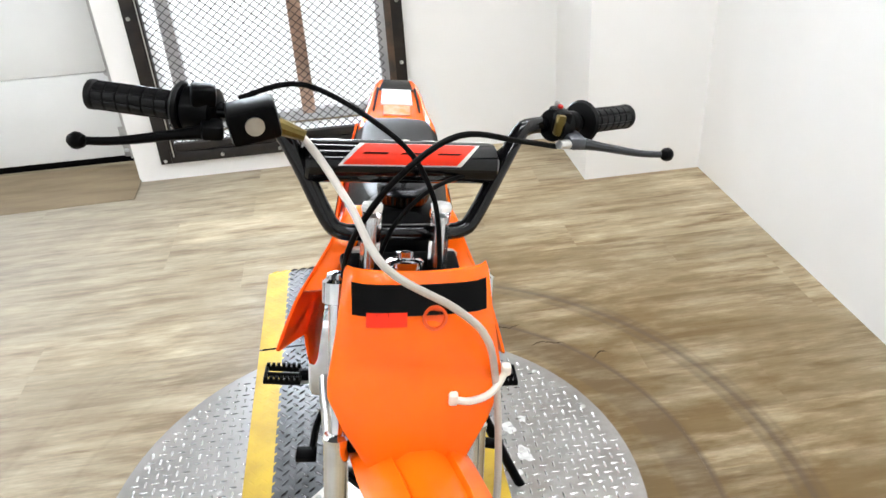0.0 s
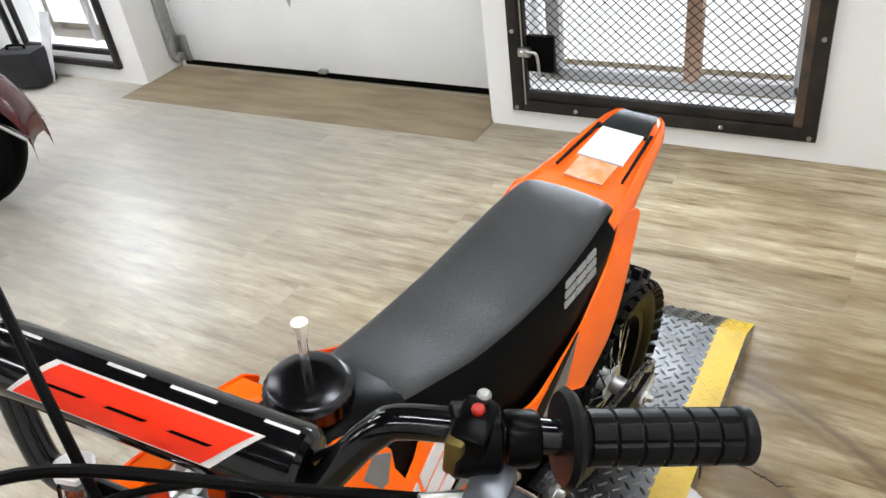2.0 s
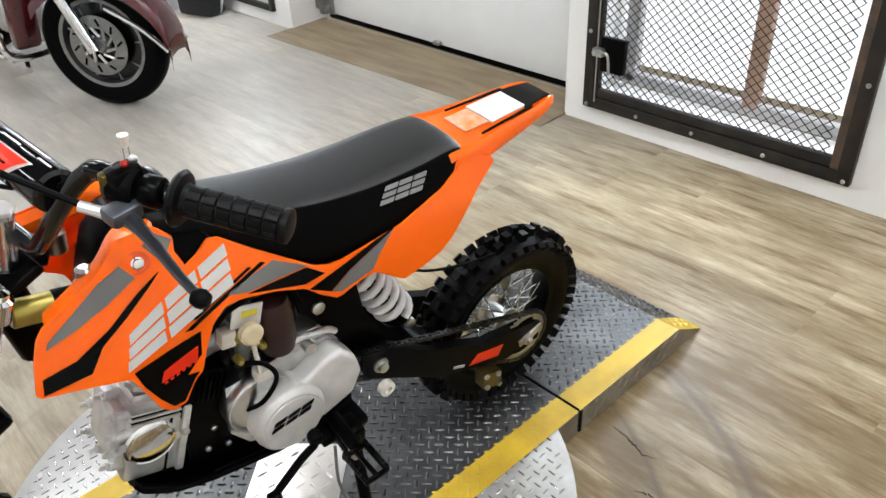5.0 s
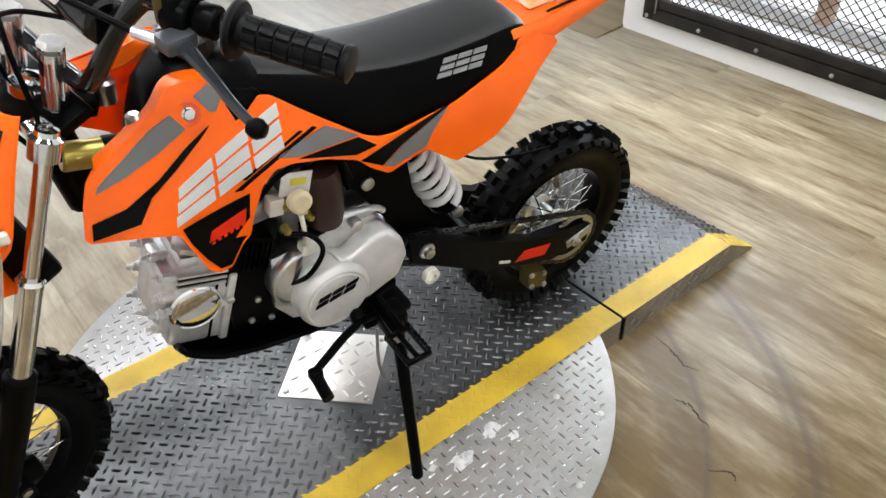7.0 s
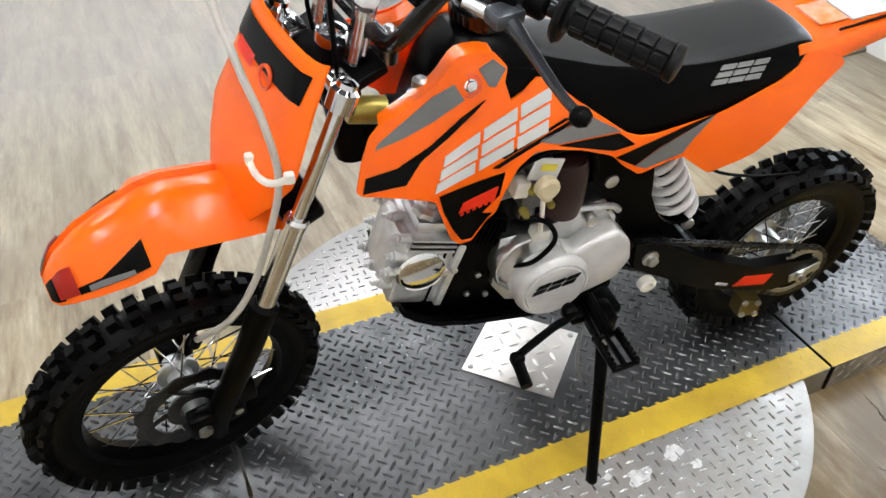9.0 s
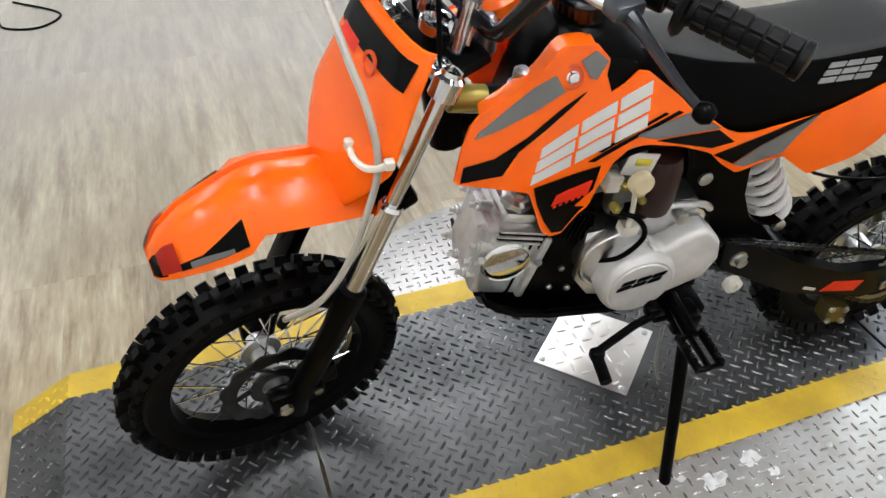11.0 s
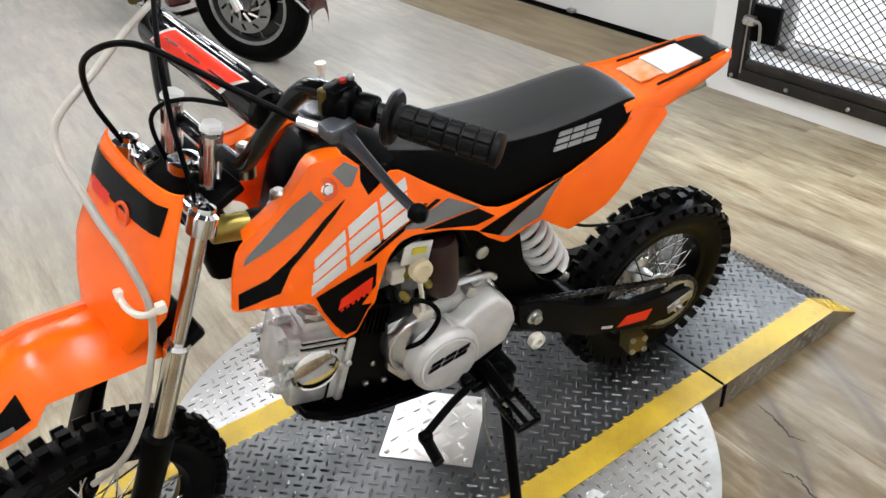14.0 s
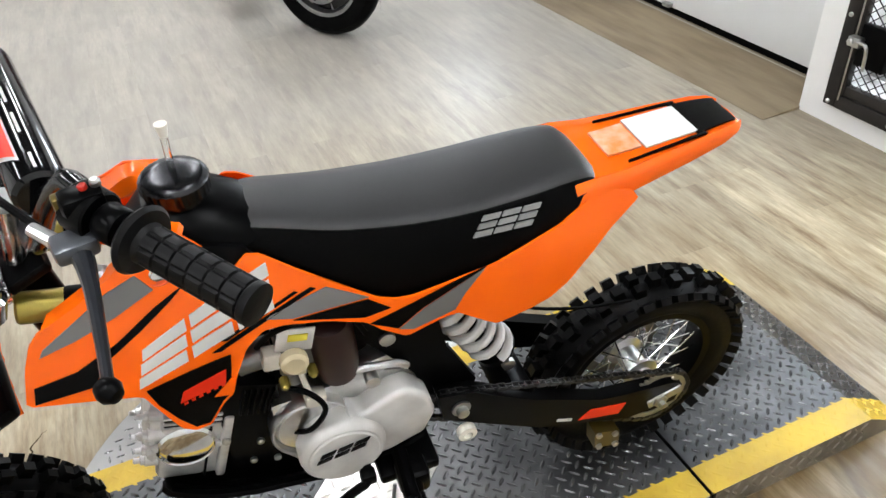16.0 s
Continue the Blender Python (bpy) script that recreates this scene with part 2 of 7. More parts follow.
STEEL = material("zinc_steel", (0.55, 0.55, 0.53), 0.3, 1.0, scale=60)
SPRING = material("white_spring_paint", (0.70, 0.69, 0.67), 0.35, scale=20)
HOSE = material("clear_brake_hose", (0.50, 0.47, 0.41), 0.3, scale=14, colour2=(0.40, 0.37, 0.32))
TIE = material("white_nylon", (0.80, 0.76, 0.66), 0.4, scale=30)
GREY_DECAL = material("grey_decal", (0.155, 0.15, 0.145), 0.3, scale=10)
BLACK_DECAL = material("black_decal", (0.0015, 0.0015, 0.0015), 0.22, scale=10, spec=0.10)
WHITE_DECAL = material("white_decal", (0.62, 0.60, 0.58), 0.3, scale=10, colour2=(0.56, 0.55, 0.53))
SEAT_MARK = material("grey_print", (0.24, 0.235, 0.23), 0.4, scale=10)
RED_DECAL = material("red_decal", (0.80, 0.030, 0.008), 0.32, scale=10, spec=0.2)
TAG_YELLOW = material("yellow_print", (0.85, 0.72, 0.08), 0.5, scale=20)
DEEP_RED = material("deep_red_decal", (0.36, 0.016, 0.008), 0.3, scale=10, spec=0.2)
PAPER = material("paper_label", (0.80, 0.79, 0.76), 0.6, scale=30)
GOLD = material("yellow_zinc", (0.42, 0.34, 0.07), 0.3, 0.6, colour2=(0.34, 0.27, 0.06), scale=50)
DARK_RED = material("dark_red_rubber", (0.022, 0.005, 0.004), 0.42, scale=20)
CREAM = material("cream_plastic", (0.62, 0.52, 0.33), 0.4, scale=30)
BRASS = material("brass_guide", (0.12, 0.085, 0.018), 0.35, 0.7, scale=40)
WRAP = clear("clear_wrap", (0.92, 0.92, 0.92), 0.12)
LENS = clear("lens_plastic", (0.95, 0.9, 0.9), 0.1)
TAIL_LENS = material("faded_lens", (0.82, 0.26, 0.08), 0.22, colour2=(0.74, 0.46, 0.34), scale=40)
PERCH_ALLOY = material("pale_grey_alloy", (0.10, 0.107, 0.12), 0.30, 0.6, scale=30, bump=0.06)
LEVER_GREY = material("grey_alloy", (0.030, 0.033, 0.039), 0.28, 0.5, scale=30, coat=0.3)
DARK_DISC = material("blackened_steel", (0.010, 0.010, 0.010), 0.3, 0.6, colour2=(0.04, 0.04, 0.04), scale=30)
SMOKED = material("smoked_chrome", (0.045, 0.045, 0.048), 0.24, 1.0, scale=20, rough_var=0.1)
CHAIN_STEEL = material("chain_steel", (0.26, 0.26, 0.26), 0.32, 0.85, scale=50)
SPROCKET = material("pale_alloy", (0.55, 0.52, 0.40), 0.35, 0.7, scale=30)
WALL = material("white_wall_paint", (0.84, 0.835, 0.82), 0.6, colour2=(0.80, 0.795, 0.78), scale=1.5, bump=0.08, bump_scale=90)
CEIL = material("dark_ceiling", (0.05, 0.05, 0.052), 0.8, scale=2, spec=0.2)
FAR_WALL = material("pale_wall_paint", (0.80, 0.80, 0.79), 0.6, scale=1.5, bump=0.08, bump_scale=90)
DOOR_PAINT = material("door_paint", (0.74, 0.75, 0.74), 0.42, colour2=(0.70, 0.71, 0.70), scale=3, bump=0.15, bump_scale=160)
FRAME_STEEL = material("dark_steel_frame", (0.012, 0.011, 0.011), 0.45, 0.0, colour2=(0.03, 0.024, 0.02), scale=12, bump=0.1, rough_var=0.1, spec=0.3)
RUSTY = material("worn_brown_steel", (0.12, 0.075, 0.05), 0.6, 0.2, colour2=(0.05, 0.04, 0.035), scale=18, bump=0.2)
GALV = material("galvanised_steel", (0.42, 0.42, 0.41), 0.42, 0.8, scale=35, rough_var=0.1)
MULLION = material("brown_window_frame", (0.46, 0.30, 0.22), 0.5, scale=8)
WIN_FRAME = material("grey_window_frame", (0.50, 0.49, 0.49), 0.5, scale=8)
THRESHOLD = material("plywood_threshold", (0.26, 0.20, 0.12), 0.5, colour2=(0.17, 0.125, 0.07), scale=3.0, stretch=(1, 6, 6), bump=0.1, rough_var=0.1)
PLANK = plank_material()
UNDER = material("dark_underlay", (0.20, 0.16, 0.10), 0.9, scale=6)
PLATE_DARK = material("worn_dark_tread_plate", (0.050, 0.051, 0.052), 0.36, 0.82, colour2=(0.135, 0.135, 0.137), scale=6, bump=0.15, rough_var=0.12, detail=10, spec=0.3)
TREAD_DARK = material("worn_dark_tread", (0.050, 0.050, 0.052), 0.27, 0.85, colour2=(0.14, 0.14, 0.14), scale=9, rough_var=0.1)
PLATE_YELLOW = material("yellow_safety_paint", (0.62, 0.41, 0.018), 0.5, colour2=(0.42, 0.27, 0.014), scale=9, bump=0.15, rough_var=0.12, detail=10)
PLATE_ALU = material("aluminium_tread_plate", (0.37, 0.365, 0.355), 0.33, 0.85, colour2=(0.48, 0.47, 0.46), scale=5, bump=0.06, rough_var=0.1, detail=9)
TREAD_ALU = material("aluminium_tread", (0.50, 0.493, 0.484), 0.27, 0.9, scale=14)
COVER_ALU = material("bright_aluminium", (0.80, 0.76, 0.72), 0.36, 0.85, colour2=(0.70, 0.66, 0.62), scale=12, bump=0.05, rough_var=0.08)
SCUFF = material("white_scuff", (0.78, 0.77, 0.76), 0.6, colour2=(0.55, 0.54, 0.53), scale=60)
MAROON = material("maroon_paint", (0.07, 0.006, 0.008), 0.18, coat=0.6, scale=10)
WHITE_PLASTIC = material("white_plastic", (0.75, 0.76, 0.78), 0.4, scale=12)
BLUE = material("blue_liquid", (0.02, 0.09, 0.65), 0.15, scale=10)
BOTTLE = clear("clear_bottle", (0.9, 0.95, 1.0), 0.05)
BLACK_CLOTH = material("black_case", (0.010, 0.010, 0.012), 0.55, scale=40, bump=0.2)
GLASS = clear("window_glass", (1, 1, 1), 0.0)
OUTSIDE = glow("daylight_outside", (0.95, 0.98, 1.0), OUTSIDE_GLOW)
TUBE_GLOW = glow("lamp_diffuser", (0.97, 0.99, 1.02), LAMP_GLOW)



def dirt_and_shade(mt, colour):
    """Dirt blotches, graded along x so the disc's dimmer reflections sit in the colour."""
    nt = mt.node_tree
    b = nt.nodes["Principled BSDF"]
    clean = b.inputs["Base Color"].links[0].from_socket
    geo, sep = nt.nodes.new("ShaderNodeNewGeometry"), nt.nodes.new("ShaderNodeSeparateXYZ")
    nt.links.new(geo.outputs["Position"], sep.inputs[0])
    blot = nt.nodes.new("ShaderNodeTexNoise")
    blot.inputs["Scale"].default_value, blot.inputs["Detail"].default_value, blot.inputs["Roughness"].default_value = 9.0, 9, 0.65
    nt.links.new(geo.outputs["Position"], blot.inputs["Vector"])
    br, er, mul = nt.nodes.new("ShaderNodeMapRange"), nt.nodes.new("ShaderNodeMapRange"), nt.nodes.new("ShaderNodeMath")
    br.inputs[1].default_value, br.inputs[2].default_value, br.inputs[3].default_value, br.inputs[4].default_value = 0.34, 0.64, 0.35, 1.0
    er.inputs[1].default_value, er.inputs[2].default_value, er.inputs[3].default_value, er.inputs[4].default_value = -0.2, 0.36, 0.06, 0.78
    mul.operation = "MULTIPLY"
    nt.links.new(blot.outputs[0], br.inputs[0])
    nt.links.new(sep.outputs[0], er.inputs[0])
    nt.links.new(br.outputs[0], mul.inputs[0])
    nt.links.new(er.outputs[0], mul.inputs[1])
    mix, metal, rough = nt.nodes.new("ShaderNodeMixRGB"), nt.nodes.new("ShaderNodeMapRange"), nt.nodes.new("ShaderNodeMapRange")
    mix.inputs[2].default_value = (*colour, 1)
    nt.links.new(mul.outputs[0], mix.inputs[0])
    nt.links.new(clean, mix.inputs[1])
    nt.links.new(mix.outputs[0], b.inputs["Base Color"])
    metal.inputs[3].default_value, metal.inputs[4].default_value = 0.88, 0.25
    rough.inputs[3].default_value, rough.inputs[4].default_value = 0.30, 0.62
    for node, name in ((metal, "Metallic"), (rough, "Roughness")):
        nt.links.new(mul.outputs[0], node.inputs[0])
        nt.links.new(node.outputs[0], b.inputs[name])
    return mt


dirt_and_shade(PLATE_ALU, (0.20, 0.178, 0.150))

# ---- geometry helpers ----


class Geo:
    """Collects vertices and faces of one mesh."""

    def __init__(self):
        self.v, self.f, self.mi = [], [], []

    def add(self, verts, faces, m=0):
        k = len(self.v)
        self.v += [tuple(p) for p in verts]
        self.f += [tuple(i + k for i in q) for q in faces]
        self.mi += [m] * len(faces)
        return self

    def box(self, size, at=(0, 0, 0), rot=None, bevel=0.0, m=0):
        sx, sy, sz = (s / 2 for s in size)
        bv = min(bevel, 0.49 * min(size))
        vs, fs = [], []
        if bv <= 0:
            vs = [(x, y, z) for x in (-sx, sx) for y in (-sy, sy) for z in (-sz, sz)]
            fs = [(0, 1, 3, 2), (4, 6, 7, 5), (0, 4, 5, 1), (2, 3, 7, 6), (0, 2, 6, 4), (1, 5, 7, 3)]
        else:
            bm = bmesh.new()
            bmesh.ops.create_cube(bm, size=1)
            bmesh.ops.scale(bm, vec=size, verts=bm.verts)
            bmesh.ops.bevel(bm, geom=bm.edges[:], offset=bv, segments=2, profile=0.5, affect="EDGES")
            bm.verts.ensure_lookup_table()
            bm.verts.index_update()
            vs = [v.co[:] for v in bm.verts]
            fs = [[v.index for v in f.verts] for f in bm.faces]
            bm.free()
        t = Matrix.Translation(at) @ (rot.to_4x4() if rot else Matrix())
        return self.add([t @ Vector(p) for p in vs], fs, m)

    def sweep(self, pts, r, seg=8, smooth=0, closed=False, caps=True, m=0):
        pts = [Vector(p) for p in pts]
        if smooth:
            pts = curve(pts, smooth, closed)
        n = len(pts)
        rr = r if isinstance(r, (list, tuple)) else [r] * n
        if len(rr) != n:
            rr = [float(np.interp(i / (n - 1), np.linspace(0, 1, len(rr)), rr)) for i in range(n)]
        side, vs, fs = None, [], []
        for i, p in enumerate(pts):
            d = (pts[(i + 1) % n] - pts[i - 1]) if closed else (pts[min(i + 1, n - 1)] - pts[max(i - 1, 0)])
            d.normalize()
            if side is None:
                side = d.orthogonal().normalized()
            side = (side - d * side.dot(d)).normalized()
            up = d.cross(side)
            vs += [p + (side * math.cos(a) + up * math.sin(a)) * rr[i] for a in (2 * math.pi * k / seg for k in range(seg))]
        for i in range(n if closed else n - 1):
            j = (i + 1) % n
            fs += [(i * seg + k, i * seg + (k + 1) % seg, j * seg + (k + 1) % seg, j * seg + k) for k in range(seg)]
        if caps and not closed:
            fs += [tuple(range(seg))[::-1], tuple((n - 1) * seg + k for k in range(seg))]
        return self.add(vs, fs, m)

    def lathe(self, profile, at=(0, 0, 0), axis=(0, 1, 0), seg=24, m=0, closed=False):
        """profile: (radius, distance along the axis)."""
        a = Vector(axis).normalized()
        s = a.orthogonal().normalized()
        u = a.cross(s)
        vs, fs = [], []
        for r, h in profile:
            vs += [Vector(at) + a * h + (s * math.cos(t) + u * math.sin(t)) * r for t in (2 * math.pi * k / seg for k in range(seg))]
        n = len(profile)
        for i in range(n if closed else n - 1):
            j = (i + 1) % n
            fs += [(i * seg + k, i * seg + (k + 1) % seg, j * seg + (k + 1) % seg, j * seg + k) for k in range(seg)]
        if not closed:
            fs += [tuple(range(seg))[::-1], tuple((n - 1) * seg + k for k in range(seg))]
        return self.add(vs, fs, m)

    def loft(self, rings, closed=False, caps=True, m=0, rows=None):
        n, k = len(rings), len(rings[0])
        base = len(self.v)
        self.v += [tuple(p) for r in rings for p in r]
        for i in range(n - 1):
            for j in range(k if closed else k - 1):
                q = (j + 1) % k
                self.f.append(tuple(base + x for x in (i * k + j, i * k + q, (i + 1) * k + q, (i + 1) * k + j)))
                self.mi.append(rows[j] if rows else m)
        if caps and closed:
            self.f += [tuple(base + x for x in range(k))[::-1], tuple(base + (n - 1) * k + x for x in range(k))]
            self.mi += [m, m]
        return self

    def prism(self, outline, y_of, thick, creases=(), m=0):
        """A plate: an outline in x and z, bent to y_of(x, z), of that thickness towards y = 0."""
        bm = bmesh.new()
        bm.faces.new([bm.verts.new((x, 0, z)) for x, z in outline])
        bmesh.ops.triangulate(bm, faces=bm.faces[:])
        for axis, value in creases:
            no = (1, 0, 0) if axis == "x" else (0, 0, 1)
            co = (value, 0, 0) if axis == "x" else (0, 0, value)
            bmesh.ops.bisect_plane(bm, geom=bm.verts[:] + bm.edges[:] + bm.faces[:], plane_co=co, plane_no=no)
        s = 1 if y_of(*outline[0]) > 0 else -1
        for v in bm.verts:
            v.co.y = y_of(v.co.x, v.co.z)
        ex = bmesh.ops.extrude_face_region(bm, geom=bm.faces[:])
        for g in ex["geom"]:
            if isinstance(g, bmesh.types.BMVert):
                g.co.y -= s * thick
        bmesh.ops.recalc_face_normals(bm, faces=bm.faces[:])
        bm.verts.index_update()
        self.add([v.co[:] for v in bm.verts], [[v.index for v in f.verts] for f in bm.faces], m)
        bm.free()
        return self

    def move(self, t):
        self.v = [tuple(t @ Vector(p)) for p in self.v]
        return self

    def mesh(self, name, mats, sharp=35):
        me = bpy.data.meshes.new(name)
        me.from_pydata(self.v, [], self.f)
        for mt in (mats if isinstance(mats, (list, tuple)) else [mats]):
            me.materials.append(mt)
        me.polygons.foreach_set("material_index", self.mi)
        me.update()
        bm = bmesh.new()
        bm.from_mesh(me)
        bmesh.ops.recalc_face_normals(bm, faces=bm.faces[:])
        bm.to_mesh(me)
        bm.free()
        me.polygons.foreach_set("use_smooth", [True] * len(me.polygons))
        me.set_sharp_from_angle(angle=radians(sharp))
        return me


def curve(pts, steps, closed=False):
    """A smooth line through the points."""
    out, n = [], len(pts)
    for i in range(n if closed else n - 1):
        if closed:
            a, b, c, d = pts[i - 1], pts[i], pts[(i + 1) % n], pts[(i + 2) % n]
        else:
            a, b, c, d = pts[max(i - 1, 0)], pts[i], pts[i + 1], pts[min(i + 2, n - 1)]
        for k in range(steps):
            t = k / steps
            out.append(0.5 * (2 * b + (c - a) * t + (2 * a - 5 * b + 4 * c - d) * t * t + (3 * b - a - 3 * c + d) * t ** 3))
    if not closed:
        out.append(pts[-1])
    return out


def part(name, geo, mat, parent, label="", sharp=35):
    ob = new(name, geo.mesh(name, mat, sharp))
    ob.parent = parent
    return tagged(ob, label)


def thing(name, label, category, group="", m=None, kind=""):
    ob = new(name)
    ob.empty_display_size = 0.1
    if m is not None:
        ob.matrix_world = m
    return tagged(ob, label, category, group, kind)


def solid(name, geo, mat, label="", category="", kind="", sharp=35, group=""):
    return tagged(new(name, geo.mesh(name, mat, sharp)), label, category, group, kind)


def share(name, mesh, m, parent):
    ob = new(name, mesh)
    ob.parent = parent
    ob.matrix_local = m
    return ob


# ---- room ----
BACK, RETURN_X, STEP_Y, RIGHT, LEFT, FRONT, HIGH = 2.17, 0.994, 1.675, 1.50, -5.6, -4.2, 3.0
DOOR_L, DOOR_R = -3.13, -0.975
T = 0.2


def wall(name, x0, x1, y0, y1, z0, z1, mat=None):
    return Geo().box((x1 - x0, y1 - y0, z1 - z0), ((x0 + x1) / 2, (y0 + y1) / 2, (z0 + z1) / 2))


g = wall("", DOOR_R, -0.80, BACK, BACK + T, 0, HIGH)
for a in [(-0.80, 0.25, BACK, BACK + T, 0, 0.135), (-0.80, 0.25, BACK, BACK + T, 2.12, HIGH), (0.25, RETURN_X + 0.001, BACK, BACK + T, 0, HIGH)]:
    g.box((a[1] - a[0], a[3] - a[2], a[5] - a[4]), ((a[0] + a[1]) / 2, (a[2] + a[3]) / 2, (a[4] + a[5]) / 2))
solid("wall_north", g, WALL, "white painted wall with a window opening", "wall", "structure")
g = wall("", RETURN_X, RIGHT + T, STEP_Y, BACK + T, 0, HIGH)
solid("wall_pier", g, WALL, "white painted boxed-out pier in the corner", "wall", "structure")
solid("wall_east", wall("", RIGHT, RIGHT + T, FRONT, STEP_Y, 0, HIGH), WALL, "plain white painted wall", "wall", "structure")
# Unseen walls close the room; pale paint added to brighten low reflections.
solid("wall_south", wall("", LEFT - T, RIGHT + T, FRONT - T, FRONT, 0, HIGH), FAR_WALL, "unseen pale wall closing the room and bouncing light", "wall", "structure")
solid("wall_west", wall("", LEFT - T, LEFT, FRONT, 2.3, 0, HIGH), FAR_WALL, "unseen pale wall closing the room and bouncing light", "wall", "structure")
LB = 2.11
g = Geo()
for a in [(-3.30, DOOR_L, 0, HIGH), (-4.28, -3.30, 0, 0.10), (-4.28, -3.30, 2.0, HIGH), (LEFT, -4.28, 0, HIGH)]:
    g.box((a[1] - a[0], 0.27, a[3] - a[2]), ((a[0] + a[1]) / 2, LB + 0.135, (a[2] + a[3]) / 2))
solid("wall_northwest", g, WALL, "white painted wall with a tall window opening", "wall", "structure")
solid("wall_lintel", wall("", DOOR_L, DOOR_R, BACK, BACK + T, 2.3, HIGH), WALL, "white painted lintel over the garage door", "wall", "structure")
# Unseen ceiling, made dark so metal and black parts reflect less.
solid("ceiling", wall("", LEFT, RIGHT, FRONT, 2.4, HIGH, HIGH + 0.12), CEIL, "unseen dark ceiling, tones down reflections", "ceiling", "structure")
solid("ground", wall("", -60, 60, -60, 60, -0.3, -0.1), UNDER, "dark ground outside", "ground", "structure")
# daylight backdrop outside the windows
solid("backdrop", wall("", -5.6, 1.6, 3.2, 3.25, -0.1, 3.2), OUTSIDE, "bright white daylight outside the windows", "backdrop", "structure")


# Unseen lamps, number and places made up to light the bike and plates.
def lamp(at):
    t = thing("ceiling_light", "unseen white linear ceiling lamp with a bright diffuser, added for light", "lamp", "ceiling lamps", Matrix.Translation(at))
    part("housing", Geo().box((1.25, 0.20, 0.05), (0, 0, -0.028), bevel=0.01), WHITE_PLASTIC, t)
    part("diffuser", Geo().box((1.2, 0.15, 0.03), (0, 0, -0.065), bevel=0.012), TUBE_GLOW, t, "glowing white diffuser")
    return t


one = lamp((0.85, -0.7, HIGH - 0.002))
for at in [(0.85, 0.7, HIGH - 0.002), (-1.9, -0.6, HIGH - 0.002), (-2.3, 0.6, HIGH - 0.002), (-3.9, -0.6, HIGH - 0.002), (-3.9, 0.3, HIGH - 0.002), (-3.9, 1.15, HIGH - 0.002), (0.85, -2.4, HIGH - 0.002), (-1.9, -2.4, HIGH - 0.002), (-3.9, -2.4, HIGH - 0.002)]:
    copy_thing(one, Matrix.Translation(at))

# ---- garage door ----
DOOR_Y = 2.38
door = thing("door_1", "white sectional garage door, closed, with galvanised hinges", "door", m=Matrix.Translation((0, 0, 0)), kind="structure")
for z0, z1 in [(0.055, 0.465), (0.469, 0.93), (0.934, 1.40), (1.404, 1.87), (1.874, 2.32)]:
    part("door_section", Geo().box((DOOR_R - DOOR_L - 0.03, 0.05, z1 - z0), ((DOOR_L + DOOR_R) / 2, DOOR_Y + 0.03, (z0 + z1) / 2), bevel=0.006), DOOR_PAINT, door)
part("bottom_seal", Geo().box((DOOR_R - DOOR_L - 0.03, 0.04, 0.035), ((DOOR_L + DOOR_R) / 2, DOOR_Y + 0.03, 0.038), bevel=0.008), BLACK_RUBBER, door, "black rubber bottom seal")


def hinge(x, z, big=True):
    g = Geo()
    h = 0.075 if big else 0.05
    g.prism([(x - 0.028, z), (x, z - h), (x + 0.028, z), (x, z + h)], lambda a, b: DOOR_Y, -0.004)
    g.box((0.06, 0.018, 0.03), (x, DOOR_Y - 0.008, z), bevel=0.004)
    g.sweep([(x - 0.034, DOOR_Y - 0.016, z), (x + 0.034, DOOR_Y - 0.016, z)], 0.007)
    return part("hinge", g, GALV, door)


for x in (DOOR_L + 0.05, DOOR_R - 0.05, -2.19):
    for z in (0.467, 0.932, 1.402):
        hinge(x, z)
g = Geo().box((0.05, 0.03, 0.02), (-2.05, DOOR_Y - 0.012, 0.07), bevel=0.004)
part("lift_bracket", g, GALV, door)
g = Geo().sweep([(-2.25, DOOR_Y + 0.003, 0.78), (-2.26, DOOR_Y - 0.03, 0.76), (-2.245, DOOR_Y - 0.035, 0.70), (-2.235, DOOR_Y - 0.03, 0.63), (-2.225, DOOR_Y + 0.003, 0.60)], 0.008, 8, 5)
g.box((0.03, 0.006, 0.06), (-2.25, DOOR_Y + 0.001, 0.785), bevel=0.002).box((0.03, 0.006, 0.06), (-2.223, DOOR_Y + 0.001, 0.595), bevel=0.002)
part("pull_handle", g, GALV, door, "galvanised pull handle")
for sx, x in ((1, DOOR_L), (-1, DOOR_R)):
    g = Geo().box((0.035, 0.07, 2.2), (x + sx * 0.02, DOOR_Y - 0.045, 1.2), bevel=0.004)
    g.box((0.012, 0.03, 2.2), (x + sx * 0.045, DOOR_Y - 0.07, 1.2))
    part("track", g, GALV, door, "galvanised guide track")
    g = Geo().box((0.075, 0.012, 0.15), (x + sx * 0.06, DOOR_Y - 0.006, 0.13), bevel=0.003)
    g.box((0.05, 0.06, 0.05), (x + sx * 0.035, DOOR_Y - 0.03, 0.085), bevel=0.006)
    g.sweep([(x + sx * 0.01, DOOR_Y - 0.05, 0.10), (x + sx * 0.08, DOOR_Y - 0.05, 0.10)], 0.013)
    part("corner_bracket", g, GALV, door)
g = Geo()
